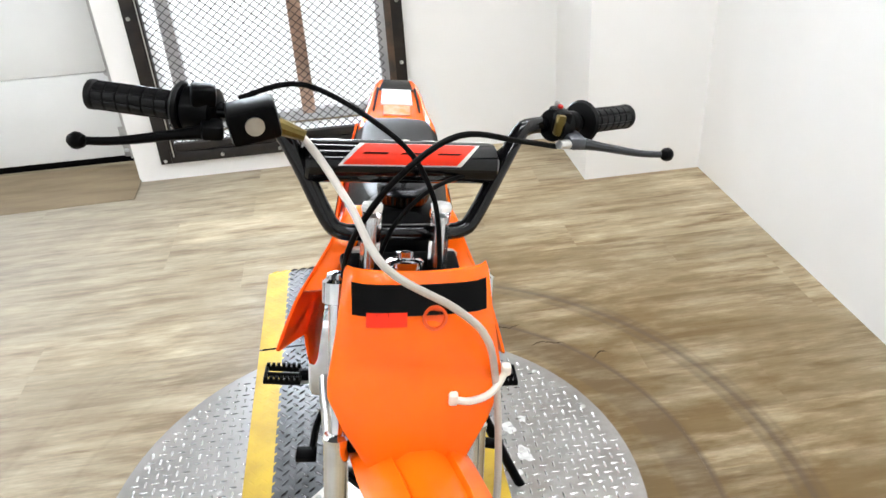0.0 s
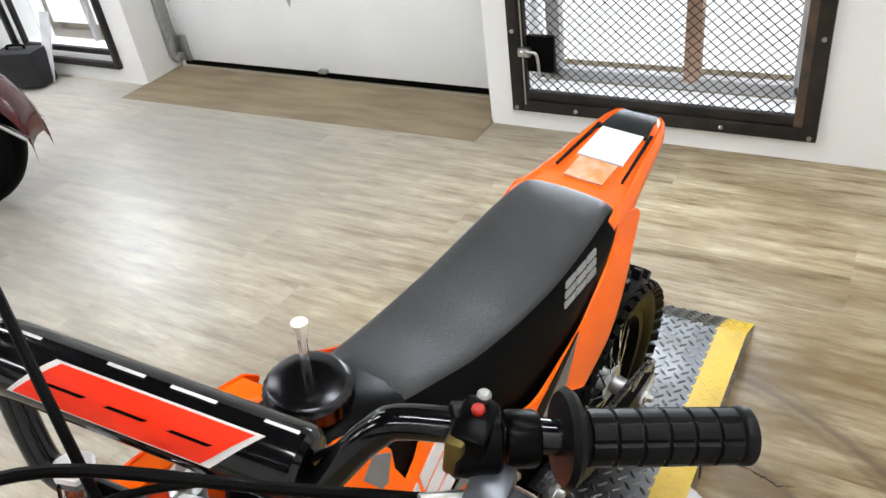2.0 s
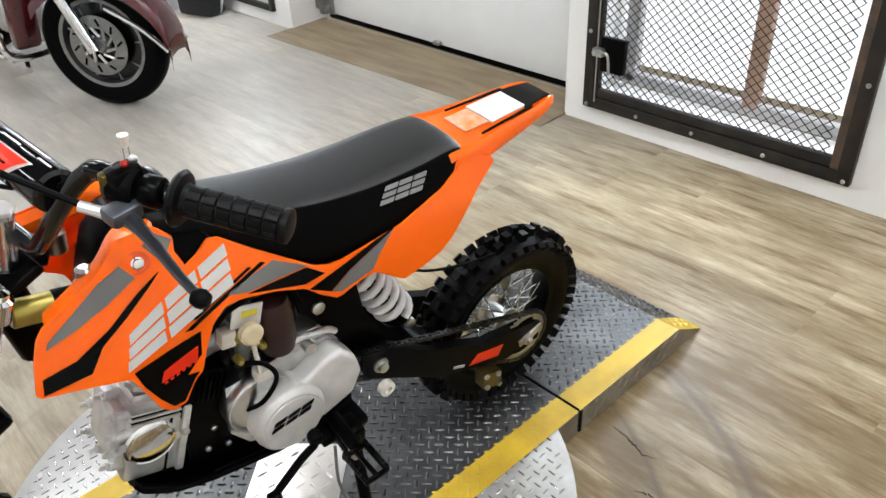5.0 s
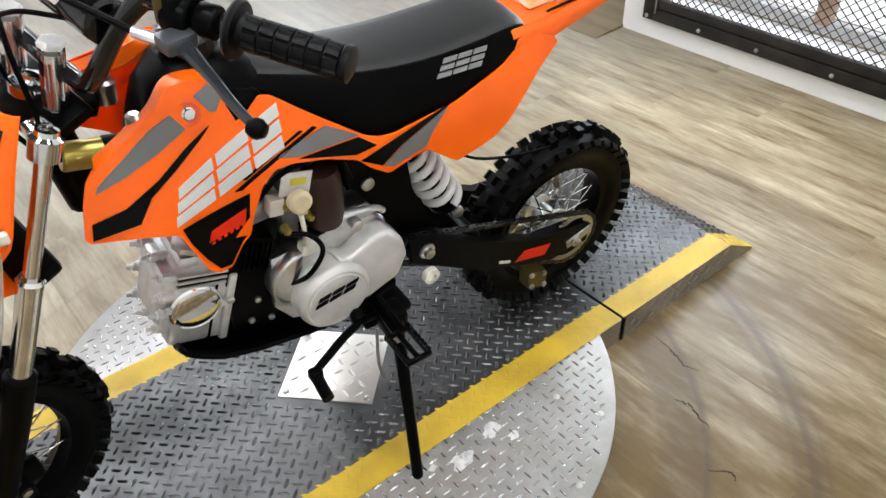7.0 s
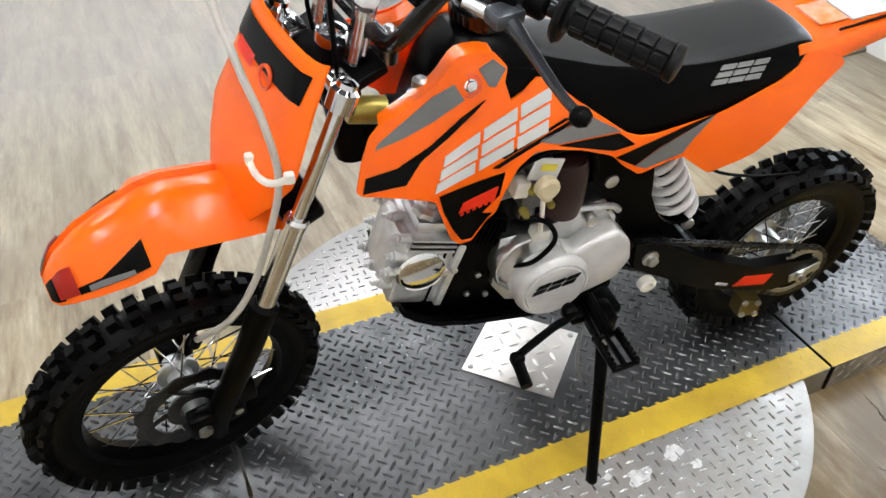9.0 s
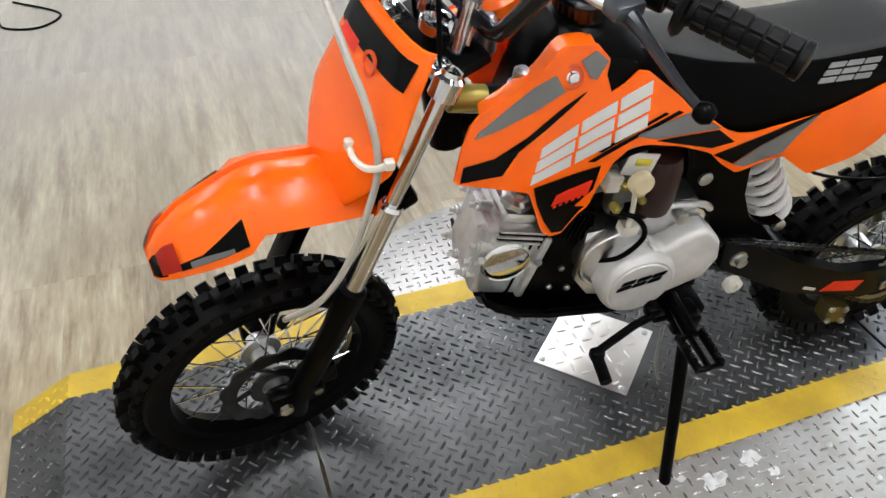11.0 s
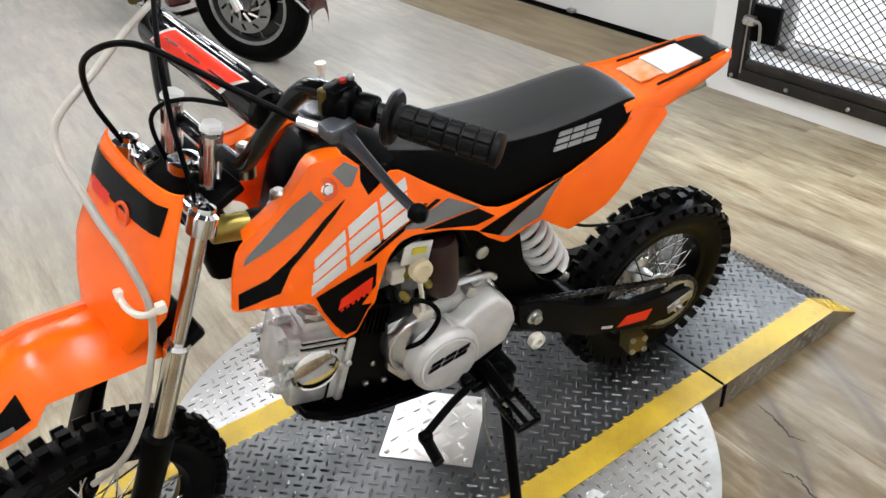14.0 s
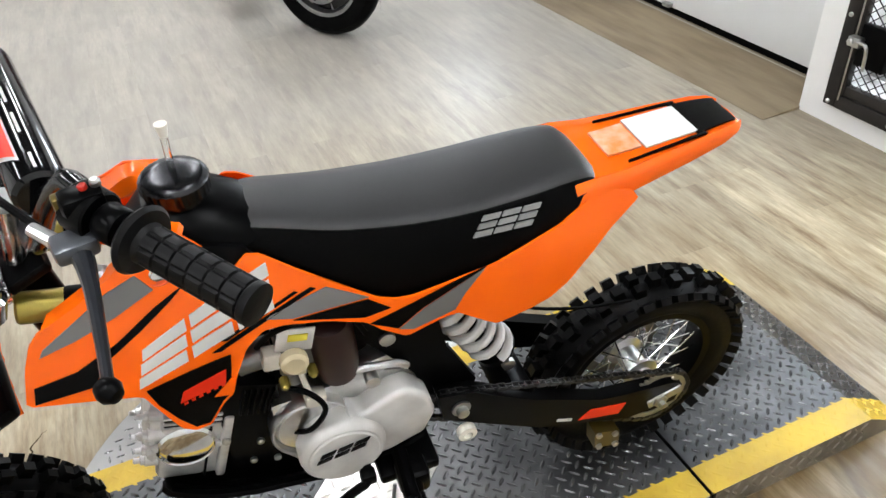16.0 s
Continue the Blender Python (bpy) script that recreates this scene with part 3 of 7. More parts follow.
g.add([(DOOR_L - 0.02, 1.925, 0.002), (DOOR_R + 0.01, 1.985, 0.002), (DOOR_R - 0.0, 2.36, 0.026), (DOOR_L + 0.0, 2.36, 0.026),
       (DOOR_L - 0.02, 1.925, -0.01), (DOOR_R + 0.01, 1.985, -0.01), (DOOR_R - 0.0, 2.36, -0.01), (DOOR_L + 0.0, 2.36, -0.01)],
      [(0, 1, 2, 3), (7, 6, 5, 4), (0, 4, 5, 1), (1, 5, 6, 2), (2, 6, 7, 3), (3, 7, 4, 0)])
solid("door_threshold", g, THRESHOLD, "brown wooden ramp strip before the garage door", "threshold", "structure")

# ---- window behind the mesh gate ----
win = thing("window_1", "bright tall window in the white wall behind a steel mesh gate", "window", kind="structure")
g = Geo()
g.box((1.05, 0.05, 0.05), (-0.275, 2.30, 0.205), bevel=0.006).box((1.05, 0.05, 0.06), (-0.275, 2.30, 2.08), bevel=0.006)
g.box((0.06, 0.05, 1.9), (-0.72, 2.30, 1.14), bevel=0.006).box((0.06, 0.05, 1.9), (0.22, 2.30, 1.14), bevel=0.006)
part("window_frame", g, WIN_FRAME, win)
part("mullion", Geo().box((0.06, 0.05, 1.86), (-0.165, 2.298, 1.14), bevel=0.006), MULLION, win, "brown mullion")
for x0, x1 in ((-0.69, -0.195), (-0.135, 0.19)):
    ob = part("pane", Geo().box((x1 - x0, 0.006, 1.82), ((x0 + x1) / 2, 2.31, 1.14)), GLASS, win)
    ob.visible_shadow = False
part("window_sill", Geo().box((1.05, 0.13, 0.03), (-0.275, 2.235, 0.15), bevel=0.006), WALL, win)

gate = thing("mesh_gate", "dark steel security gate with expanded metal mesh, closed over the window", "gate")
GX0, GX1, GZ0, GZ1, GY = -0.855, 0.302, 0.085, 2.18, 2.155
g = Geo()
g.box((0.05, 0.028, GZ1 - GZ0), (GX0 + 0.025, GY, (GZ0 + GZ1) / 2), bevel=0.003).box((0.05, 0.028, GZ1 - GZ0), (GX1 - 0.025, GY, (GZ0 + GZ1) / 2), bevel=0.003)
g.box((GX1 - GX0 - 0.1, 0.028, 0.05), ((GX0 + GX1) / 2, GY, GZ0 + 0.025), bevel=0.003).box((GX1 - GX0 - 0.1, 0.028, 0.05), ((GX0 + GX1) / 2, GY, GZ1 - 0.025), bevel=0.003)
part("outer_frame", g, FRAME_STEEL, gate)
g = Geo()
IX0, IX1, IZ0, IZ1 = GX0 + 0.06, GX1 - 0.06, GZ0 + 0.06, GZ1 - 0.06
g.box((0.025, 0.03, IZ1 - IZ0 + 0.02), (IX0, GY + 0.004, (IZ0 + IZ1) / 2), bevel=0.003)
g.box((IX1 - IX0 - 0.03, 0.03, 0.035), ((IX0 + IX1) / 2, GY + 0.004, IZ0 + 0.012), bevel=0.003).box((IX1 - IX0 - 0.03, 0.03, 0.025), ((IX0 + IX1) / 2, GY + 0.004, IZ1), bevel=0.003)
part("inner_frame", g, FRAME_STEEL, gate)
g = Geo().box((0.034, 0.032, IZ1 - IZ0 + 0.02), (IX1 - 0.002, GY + 0.003, (IZ0 + IZ1) / 2), bevel=0.004)
for i in range(12):
    g.box((0.004, 0.004, 0.012), (IX1 - 0.004, GY - 0.0135, 0.62 + i * 0.045))
part("side_rail", g, RUSTY, gate, "worn brown steel rail")
bolt = Geo().lathe([(0.0085, 0), (0.0085, 0.004), (0.005, 0.008), (0.001, 0.009)], axis=(0, -1, 0), seg=10).mesh("gate_bolt", STEEL)
for x, z in [(GX0 + 0.022, z) for z in (0.1, 0.42, 0.74, 1.1, 1.5, 1.9)] + [(GX1 - 0.022, z) for z in (0.1, 0.45, 0.72, 1.1, 1.5, 1.9)] + [(GX0 + d, GZ0 + 0.022) for d in (0.28, 0.54, 0.84)]:
    share("bolt", bolt, Matrix.Translation((x, GY - 0.014, z)), gate)
g = Geo()
PX, PZ = 0.040, 0.0175
cols, rows_n = int((IX1 - IX0) / PX), int((IZ1 - IZ0) / PZ)
for r in range(rows_n):
    z = IZ0 + 0.01 + r * PZ
    for c in range(cols * 2):
        x0 = IX0 + c * PX / 2
        if x0 + PX / 2 > IX1:
            continue
        up = (c + r) % 2
        za, zb = (z, z + PZ) if up else (z + PZ, z)
        w, d = 0.0020, 0.0014
        x1 = x0 + PX / 2
        g.add([(x0, GY - d, za - w), (x0, GY - d, za + w), (x1, GY - d, zb + w), (x1, GY - d, zb - w),
               (x0, GY + d, za - w), (x0, GY + d, za + w), (x1, GY + d, zb + w), (x1, GY + d, zb - w)],
              [(0, 3, 2, 1), (4, 5, 6, 7), (1, 2, 6, 5), (0, 4, 7, 3)])
part("mesh_panel", g, FRAME_STEEL, gate, "expanded metal mesh", 20)
g = Geo().box((0.115, 0.03, 0.145), (-0.715, GY - 0.006, 0.335), bevel=0.004)
part("lock_box", g, BLACK_SATIN, gate, "black steel lock box")
g = Geo().box((0.05, 0.03, 0.035), (-0.775, GY - 0.03, 0.345), bevel=0.005)
g.sweep([(-0.76, GY - 0.045, 0.35), (-0.725, GY - 0.05, 0.352), (-0.712, GY - 0.05, 0.33), (-0.71, GY - 0.045, 0.265)], 0.006, 8, 4)
g.lathe([(0.012, 0), (0.012, 0.03), (0.008, 0.034)], (-0.785, GY - 0.02, 0.345), (0, -1, 0), 12)
part("latch", g, STEEL, gate, "steel slide latch")
part("latch_rod", Geo().sweep([(-0.79, GY - 0.02, 0.12), (-0.79, GY - 0.02, 1.2)], 0.003, 6), STEEL, gate)

# ---- left window ----
win2 = thing("window_2", "bright tall window with a double dark frame and a black lock box", "window", kind="structure")
for name, x0, x1, z0, z1, w, y in (("window_frame", -4.28, -3.30, 0.09, 2.0, 0.035, 2.095), ("inner_frame", -4.22, -3.345, 0.155, 1.93, 0.03, 2.13)):
    g = Geo()
    g.box((w, 0.03, z1 - z0), (x0 + w / 2, y, (z0 + z1) / 2), bevel=0.003).box((w, 0.03, z1 - z0), (x1 - w / 2, y, (z0 + z1) / 2), bevel=0.003)
    g.box((x1 - x0 - 2 * w, 0.03, w), ((x0 + x1) / 2, y, z0 + w / 2), bevel=0.003).box((x1 - x0 - 2 * w, 0.03, w), ((x0 + x1) / 2, y, z1 - w / 2), bevel=0.003)
    part(name, g, FRAME_STEEL, win2)
part("mullion", Geo().box((0.03, 0.04, 1.72), (-3.66, 2.26, 1.04), bevel=0.004), WIN_FRAME, win2)
part("window_sill", Geo().box((0.96, 0.12, 0.03), (-3.79, 2.21, 0.165), bevel=0.005), WALL, win2)
part("lock_box", Geo().box((0.12, 0.04, 0.15), (-3.41, 2.085, 0.60), bevel=0.006), BLACK_SATIN, win2, "black lock box")
part("latch", Geo().box((0.07, 0.02, 0.03), (-3.40, 2.058, 0.595), bevel=0.005), STEEL, win2)
ob = part("pane", Geo().box((0.92, 0.006, 1.76), (-3.79, 2.275, 1.05)), GLASS, win2)
ob.visible_shadow = False
g = Geo()
g.loft([[(-3.93 + 0.02 * k + o, 1.99 + 0.022 * k + d, 0.002 + 0.10 * k) for o, d in ((0, 0), (0.09, 0), (0.09, 0.008), (0, 0.008))] for k in range(5)], closed=True)
solid("board_offcut", g, WHITE_PLASTIC, "narrow white board leaning against the window sill", "board")

# ---- turntable and display platform ----
P = 0.075
CY, R = 0.037, 0.613
g = Geo().lathe([(0.42, 0.001), (0.42, P - 0.014), (R - 0.012, P - 0.014), (R, P - 0.012), (R, P - 0.005), (R - 0.003, P - 0.004)], (0, CY, 0), (0, 0, 1), 128)
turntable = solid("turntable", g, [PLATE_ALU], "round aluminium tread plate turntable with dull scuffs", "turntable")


def tread(g, x, y, z, ang, ln, wd, ht, m=0):
    c, s = math.cos(ang), math.sin(ang)
    pts = [(-ln, 0, 0), (-ln * 0.45, wd, 0), (ln * 0.45, wd, 0), (ln, 0, 0), (ln * 0.45, -wd, 0), (-ln * 0.45, -wd, 0), (-ln * 0.55, 0, ht), (ln * 0.55, 0, ht)]
    g.add([(x + a * c - b * s, y + a * s + b * c, z + h) for a, b, h in pts], [(0, 6, 1), (1, 6, 7, 2), (2, 7, 3), (3, 7, 4), (4, 7, 6, 5), (5, 6, 0)], m)


g = Geo()
rng = random.Random(4)
n = int(R / 0.021)
for i in range(-n, n + 1):
    for j in range(-n, n + 1):
        x, y = i * 0.0235, j * 0.0235
        if x * x + y * y > (R - 0.02) ** 2 or abs(x) < 0.30:
            continue
        tread(g, x, y + CY, P - 0.0045, math.pi / 2 if (i + j) % 2 else 0.0, 0.0125, 0.0034, 0.0015)
tagged(part("raised_treads", g, TREAD_ALU, turntable), kind="stuff")
screw = Geo().lathe([(0.007, 0), (0.007, 0.002), (0.004, 0.004), (0.001, 0.0045)], axis=(0, 0, 1), seg=10).mesh("screw", STEEL)
for a in (20, 38, 62, 118, 142, 160, 200, 222, 240, 300, 318, 340):
    x, y = (R - 0.03) * math.cos(radians(a)), (R - 0.03) * math.sin(radians(a))
    if abs(x) > 0.32:
        share("screw", screw, Matrix.Translation((x, y + CY, P - 0.0045)), turntable)
for x, y in ((0.36, 0.12), (0.37, 0.36), (-0.36, 0.12), (-0.37, 0.4)):
    share("screw", screw, Matrix.Translation((x, y, P - 0.0045)), turntable)

# pale scuffs on the disc beside the platform
rng = random.Random(21)
for x, y, rad in ((0.362, 0.105, 0.034), (0.345, 0.198, 0.030), (0.384, 0.222, 0.016), (0.340, 0.050, 0.012)):
    rim_pts = []
    raw = [rng.uniform(0.35, 1.15) for k in range(22)]
    for k in range(22):
        a, q = 2 * math.pi * k / 22, rad * (raw[k - 1] + 2 * raw[k] + raw[(k + 1) % 22]) / 4
        rim_pts.append((x + q * math.cos(a) * 0.7, y + q * math.sin(a), P - 0.0035))
    part("scuff", Geo().add([(x, y, P - 0.0034)] + rim_pts, [(0, k + 1, (k + 1) % 22 + 1) for k in range(22)]), SCUFF, turntable, "pale scuff mark")

Y0, Y1, YB0, YB1, YE0, YE1, HW = -0.575, 0.65, -1.03, 1.075, -1.16, 1.205, 0.305


def platform_piece(name, y0, y1, yb, ye, label):
    """One folded plate: flat from y0 to y1, then down to the floor beyond yb."""
    t = thing(name, label, "platform")
    g = Geo()
    prof = [(y0, P), (y1, P)] if yb is None else [(y0, P), (yb, P), (ye, 0.004)]
    for xa, xb, m in ((-HW, -HW + 0.068, 1), (-HW + 0.068, HW - 0.068, 0), (HW - 0.068, HW, 1)):
        for (ya, za), (yc, zc) in zip(prof, prof[1:]):
            k = 12
            for q in range(k):
                fa, fb = q / k, (q + 1) / k
                a0, a1, h0, h1 = ya + (yc - ya) * fa, ya + (yc - ya) * fb, za + (zc - za) * fa, za + (zc - za) * fb
                g.add([(xa, a0, h0), (xb, a0, h0), (xb, a1, h1), (xa, a1, h1)], [(0, 1, 2, 3)], m)
    part("deck", g, [PLATE_DARK, PLATE_YELLOW], t, "worn dark tread plate with yellow edge stripes")
    if yb is not None:
        for s in (-1, 1):
            g = Geo()
            x = s * (HW - 0.002)
            g.add([(x, y0, P - 0.001), (x, yb, P - 0.001), (x, ye, 0.003), (x, ye, 0.0), (x, y0, 0.0)] +
                  [(x - s * 0.004, y0, P - 0.001), (x - s * 0.004, yb, P - 0.001), (x - s * 0.004, ye, 0.003), (x - s * 0.004, ye, 0.0), (x - s * 0.004, y0, 0.0)],
                  [(0, 1, 2, 3, 4), (9, 8, 7, 6, 5), (0, 5, 6, 1), (1, 6, 7, 2), (2, 7, 8, 3), (3, 8, 9, 4), (4, 9, 5, 0)])
            k = int(abs(yb - y0) / 0.0235)
            for i in range(k):
                for j in range(3):
                    y, z = y0 + (yb - y0) * (i + 0.5) / k, 0.014 + j * 0.0225
                    u = Geo()
                    tread(u, 0, 0, 0, radians(45) if (i + j) % 2 else radians(-45), 0.0125, 0.0036, 0.0026)
                    u.move(Matrix.Translation((x + s * 0.0005, y, z)) @ Matrix.Rotation(s * radians(90), 4, "Y"))
                    g.add(u.v, u.f)
            part("skirt", g, RAMP_SIDE, t, "scuffed tread plate side")
        g = Geo().box((2 * HW, 0.008, P - 0.004), (0, y0 + (0.004 if yb > y0 else -0.004), P / 2 - 0.003))
        part("end_plate", g, BLACK_SATIN, t)
    else:
        for s in (-1, 1):
            g = Geo().box((0.004, y1 - y0, P - 0.004), (s * (HW - 0.003), (y0 + y1) / 2, P / 2 - 0.003))
            part("skirt", g, RAMP_SIDE, t, "scuffed tread plate side")
    g = Geo()
    # a square weave of treads, turned 45 degrees to the edges
    pit, r2 = 0.0225, math.sqrt(0.5)
    low, top = min(y0, y1 if yb is None else ye), max(y0, y1 if yb is None else ye)
    span = int((top - low + 2 * HW) / pit) + 2
    for i in range(-span, span):
        for j in range(-span, span):
            x, y = (i - j) * pit * r2, (low + top) / 2 + (i + j) * pit * r2
            if not low + 0.012 < y < top - 0.012 or abs(x) > HW - 0.010 or plate_at(x, y):
                continue
            if abs(y - y0) < 0.014:
                continue
            z = P
            if yb is not None and abs(y) > abs(yb):
                z = P + (0.004 - P) * (abs(y) - abs(yb)) / (abs(ye) - abs(yb))
            edge = abs(x) > HW - 0.068
            tread(g, x, y, z - 0.0003, radians(45) if (i + j) % 2 else radians(-45), 0.0132, 0.0041, 0.0012 if edge else 0.0027, 1 if edge else 0)
    tagged(part("raised_treads", g, [TREAD_DARK, PLATE_YELLOW], t), kind="stuff")
    return t


RAMP_SIDE = material("scuffed_side_plate", (0.27, 0.245, 0.205), 0.36, 0.75, colour2=(0.40, 0.37, 0.32), scale=9, bump=0.15)
PA, PB, PE = Vector((-0.006, -0.089)), Vector((0.141, 0.051)), Vector((-0.003, 0.193))
PD = PA + (PE - PB)


def plate_at(x, y):
    """Whether the bright inset plate covers that place."""
    d, a, b = Vector((x, y)) - PA, PB - PA, PD - PA
    return -0.04 < d.dot(a) / a.dot(a) < 1.04 and -0.04 < d.dot(b) / b.dot(b) < 1.04


platform_piece("display_platform", Y0 + 0.006, Y1 - 0.006, None, None, "dark tread plate motorcycle platform with yellow edges on the turntable")
platform_piece("ramp", Y1 + 0.002, None, YB1, YE1, "dark tread plate ramp end with worn yellow edge stripes")
platform_piece("ramp", Y0 - 0.002, None, YB0, YE0, "dark tread plate ramp end with worn yellow edge stripes")
g = Geo()
mid, ax = (PA + PB + PD + PB + PD - PA) / 4, (PB - PA)
ang = math.atan2(ax.y, ax.x)
rot = Matrix.Rotation(ang, 3, "Z")
w, h = ax.length, (PD - PA).length
cen = PA + (PB - PA) / 2 + (PD - PA) / 2
g.box((w, h, 0.003), (cen.x, cen.y, P + 0.0017), rot, 0.001)
inset = thing("cover_plate", "bright square aluminium tread plate screwed onto the dark platform", "plate")
part("plate", g, COVER_ALU, inset)
g = Geo()
for i in range(int(w / 0.03)):
    for j in range(int(h / 0.03)):
        q = rot @ Vector(((i + 0.7) * 0.03 - w / 2, (j + 0.7) * 0.03 - h / 2, 0))
        tread(g, cen.x + q.x, cen.y + q.y, P + 0.003, ang + (radians(45) if (i + j) % 2 else radians(-45)), 0.014, 0.0044, 0.0022)
tagged(part("raised_treads", g, COVER_ALU, inset), kind="stuff")
for sx in (-1, 1):
    for sy in (-1, 1):
        q = rot @ Vector((sx * (w / 2 - 0.014), sy * (h / 2 - 0.014), 0))
        share("screw", screw, Matrix.Translation((cen.x + q.x, cen.y + q.y, P + 0.003)), inset)

# ---- the dirt bike: x ahead, y to its left, z up ----
YAW, LEAN_L = radians(4), radians(7)
ahead = Vector((-math.sin(YAW), -math.cos(YAW), 0))
side0 = Vector((math.cos(YAW), -math.sin(YAW), 0))
upright = Vector((0, 0, 1)) * math.cos(LEAN_L) + side0 * math.sin(LEAN_L)
leftward = side0 * math.cos(LEAN_L) - Vector((0, 0, 1)) * math.sin(LEAN_L)
M_BIKE = Matrix((ahead, leftward, upright)).transposed().to_4x4()
M_BIKE.translation = (0.028, 0, P + 0.002)
bike = thing("dirt_bike", "orange and black dirt bike on its side stand", "motorcycle", m=M_BIKE)

# steering: everything on the fork turns a little to the left about the steering axis
RAKE = radians(20.3)
STEER = radians(14)
PIV = Vector((0.345, 0, 0.83))
STEER_M = Matrix.Translation(PIV) @ Matrix.Rotation(STEER, 4, Vector((-math.sin(RAKE), 0, math.cos(RAKE)))) @ Matrix.Translation(-PIV)


def spart(name, geo, mat, parent=None, label="", sharp=35):
    return part(name, geo.move(STEER_M), mat, parent or bike, label, sharp)


def wheel(name, at, r, rim_r, width, turn, knobs, disc_side):
    """A spoked wheel with a knobbly tyre; the rim carries tyre, hub, spokes."""
    place = turn @ Matrix.Translation(at)
    w = width / 2
    rim = Geo().lathe([(rim_r - 0.012, -w * 0.62), (rim_r + 0.006, -w * 0.66), (rim_r + 0.008, -w * 0.55), (rim_r - 0.004, -w * 0.4), (rim_r - 0.012, 0),
                       (rim_r - 0.004, w * 0.4), (rim_r + 0.008, w * 0.55), (rim_r + 0.006, w * 0.66), (rim_r - 0.012, w * 0.62), (rim_r - 0.02, 0)], seg=64, closed=True)
    rim_ob = part(name, rim.move(place), BLACK_SATIN, bike, "black spoked wheel")
    g = Geo()
    h = r - 0.010 - rim_r
    prof = [(rim_r - 0.001, -w * 0.60), (rim_r + h * 0.25, -w * 0.86), (rim_r + h * 0.55, -w * 0.93), (rim_r + h * 0.82, -w * 0.78), (rim_r + h * 0.97, -w * 0.42), (rim_r + h, 0),
            (rim_r + h * 0.97, w * 0.42), (rim_r + h * 0.82, w * 0.78), (rim_r + h * 0.55, w * 0.93), (rim_r + h * 0.25, w * 0.86), (rim_r - 0.001, w * 0.60)]
    g.lathe(prof + [(rim_r - 0.008, 0)], seg=72, closed=True)
    rg = random.Random(7)
    for k in range(knobs):
        a = 2 * math.pi * k / knobs
        rowset = [(-0.30, 0.30), (0.30, 0.30)] if k % 2 else [(0.0, 0.36)]
        rowset = rowset + [(-0.86, 0.24), (0.86, 0.24)]
        for off, wide in rowset:
            edge = abs(off) > 0.6
            rr = r - (0.012 if edge else 0.003)
            if edge:
                rr = rim_r + h * 0.80
            rot = Matrix.Rotation(-a, 4, "Y")
            tilt = Matrix.Rotation(off * radians(-48 if edge else -18), 4, "X")
            u = Geo().box((2 * math.pi * r / knobs * (0.66 if edge else 0.60), w * wide * 1.35, 0.026 if edge else 0.020))
            u.v = [(x * (0.86 if z > 0 else 1.0), y * (0.86 if z > 0 else 1.0), z) for x, y, z in u.v]
            u.move(rot @ Matrix.Translation((0, off * w, rr)) @ tilt)
            g.add(u.v, u.f)
        for q in range(9):
            b, off = a + rg.uniform(0, 0.1), rg.uniform(-0.95, 0.95)
            rot = Matrix.Rotation(-b, 4, "Y")
            r0 = r - 0.004 if abs(off) < 0.6 else r - 0.016
            ln, bx, by = rg.uniform(0.004, 0.012), rg.uniform(-0.003, 0.003), rg.uniform(-0.003, 0.003)
            u = Geo().add([(0.0006, off * w, r0), (-0.0005, off * w + 0.0006, r0), (-0.0005, off * w - 0.0006, r0), (bx, off * w + by, r0 + ln)], [(0, 1, 3), (1, 2, 3), (2, 0, 3)])
            u.move(rot)
            g.add(u.v, u.f)
    part("tyre", g.move(place), TYRE, rim_ob, "new knobbly off-road tyre with moulding hairs", 30)
    g = Geo().lathe([(0.010, -0.06), (0.018, -0.058), (0.020, -0.035), (0.036, -0.033), (0.036, -0.027), (0.022, -0.022), (0.022, 0.022), (0.036, 0.027), (0.036, 0.033), (0.020, 0.035), (0.018, 0.058), (0.010, 0.06)], seg=28)
    part("hub", g.move(place), ALU, rim_ob, "cast aluminium hub")
    sp = Geo().sweep([(0, 0, 0), (0, 0, 1)], 0.0015, 5).mesh("spoke", CHROME)
    n_sp = 36
    for k in range(n_sp):
        s = 1 if k % 2 else -1
        a = 2 * math.pi * k / n_sp
        b = a + radians(34 if (k // 2) % 2 else -34)
        p0 = Vector((0.034 * math.sin(b), s * 0.030, 0.034 * math.cos(b)))
        p1 = Vector(((rim_r - 0.008) * math.sin(a), s * 0.006, (rim_r - 0.008) * math.cos(a)))
        d = p1 - p0
        m = place @ Matrix.Translation(p0) @ d.to_track_quat("Z", "Y").to_matrix().to_4x4() @ Matrix.Diagonal((1, 1, d.length, 1))
        share("spoke", sp, m, rim_ob)
    return rim_ob, place


FA, RA = Vector((0.630, 0, 0.240)), Vector((-0.577, 0.012, 0.226))
fw, FPL = wheel("front_wheel", FA, 0.240, 0.180, 0.070, STEER_M, 46, 1)
rw, RPL = wheel("rear_wheel", RA, 0.227, 0.152, 0.088, Matrix(), 40, 1)


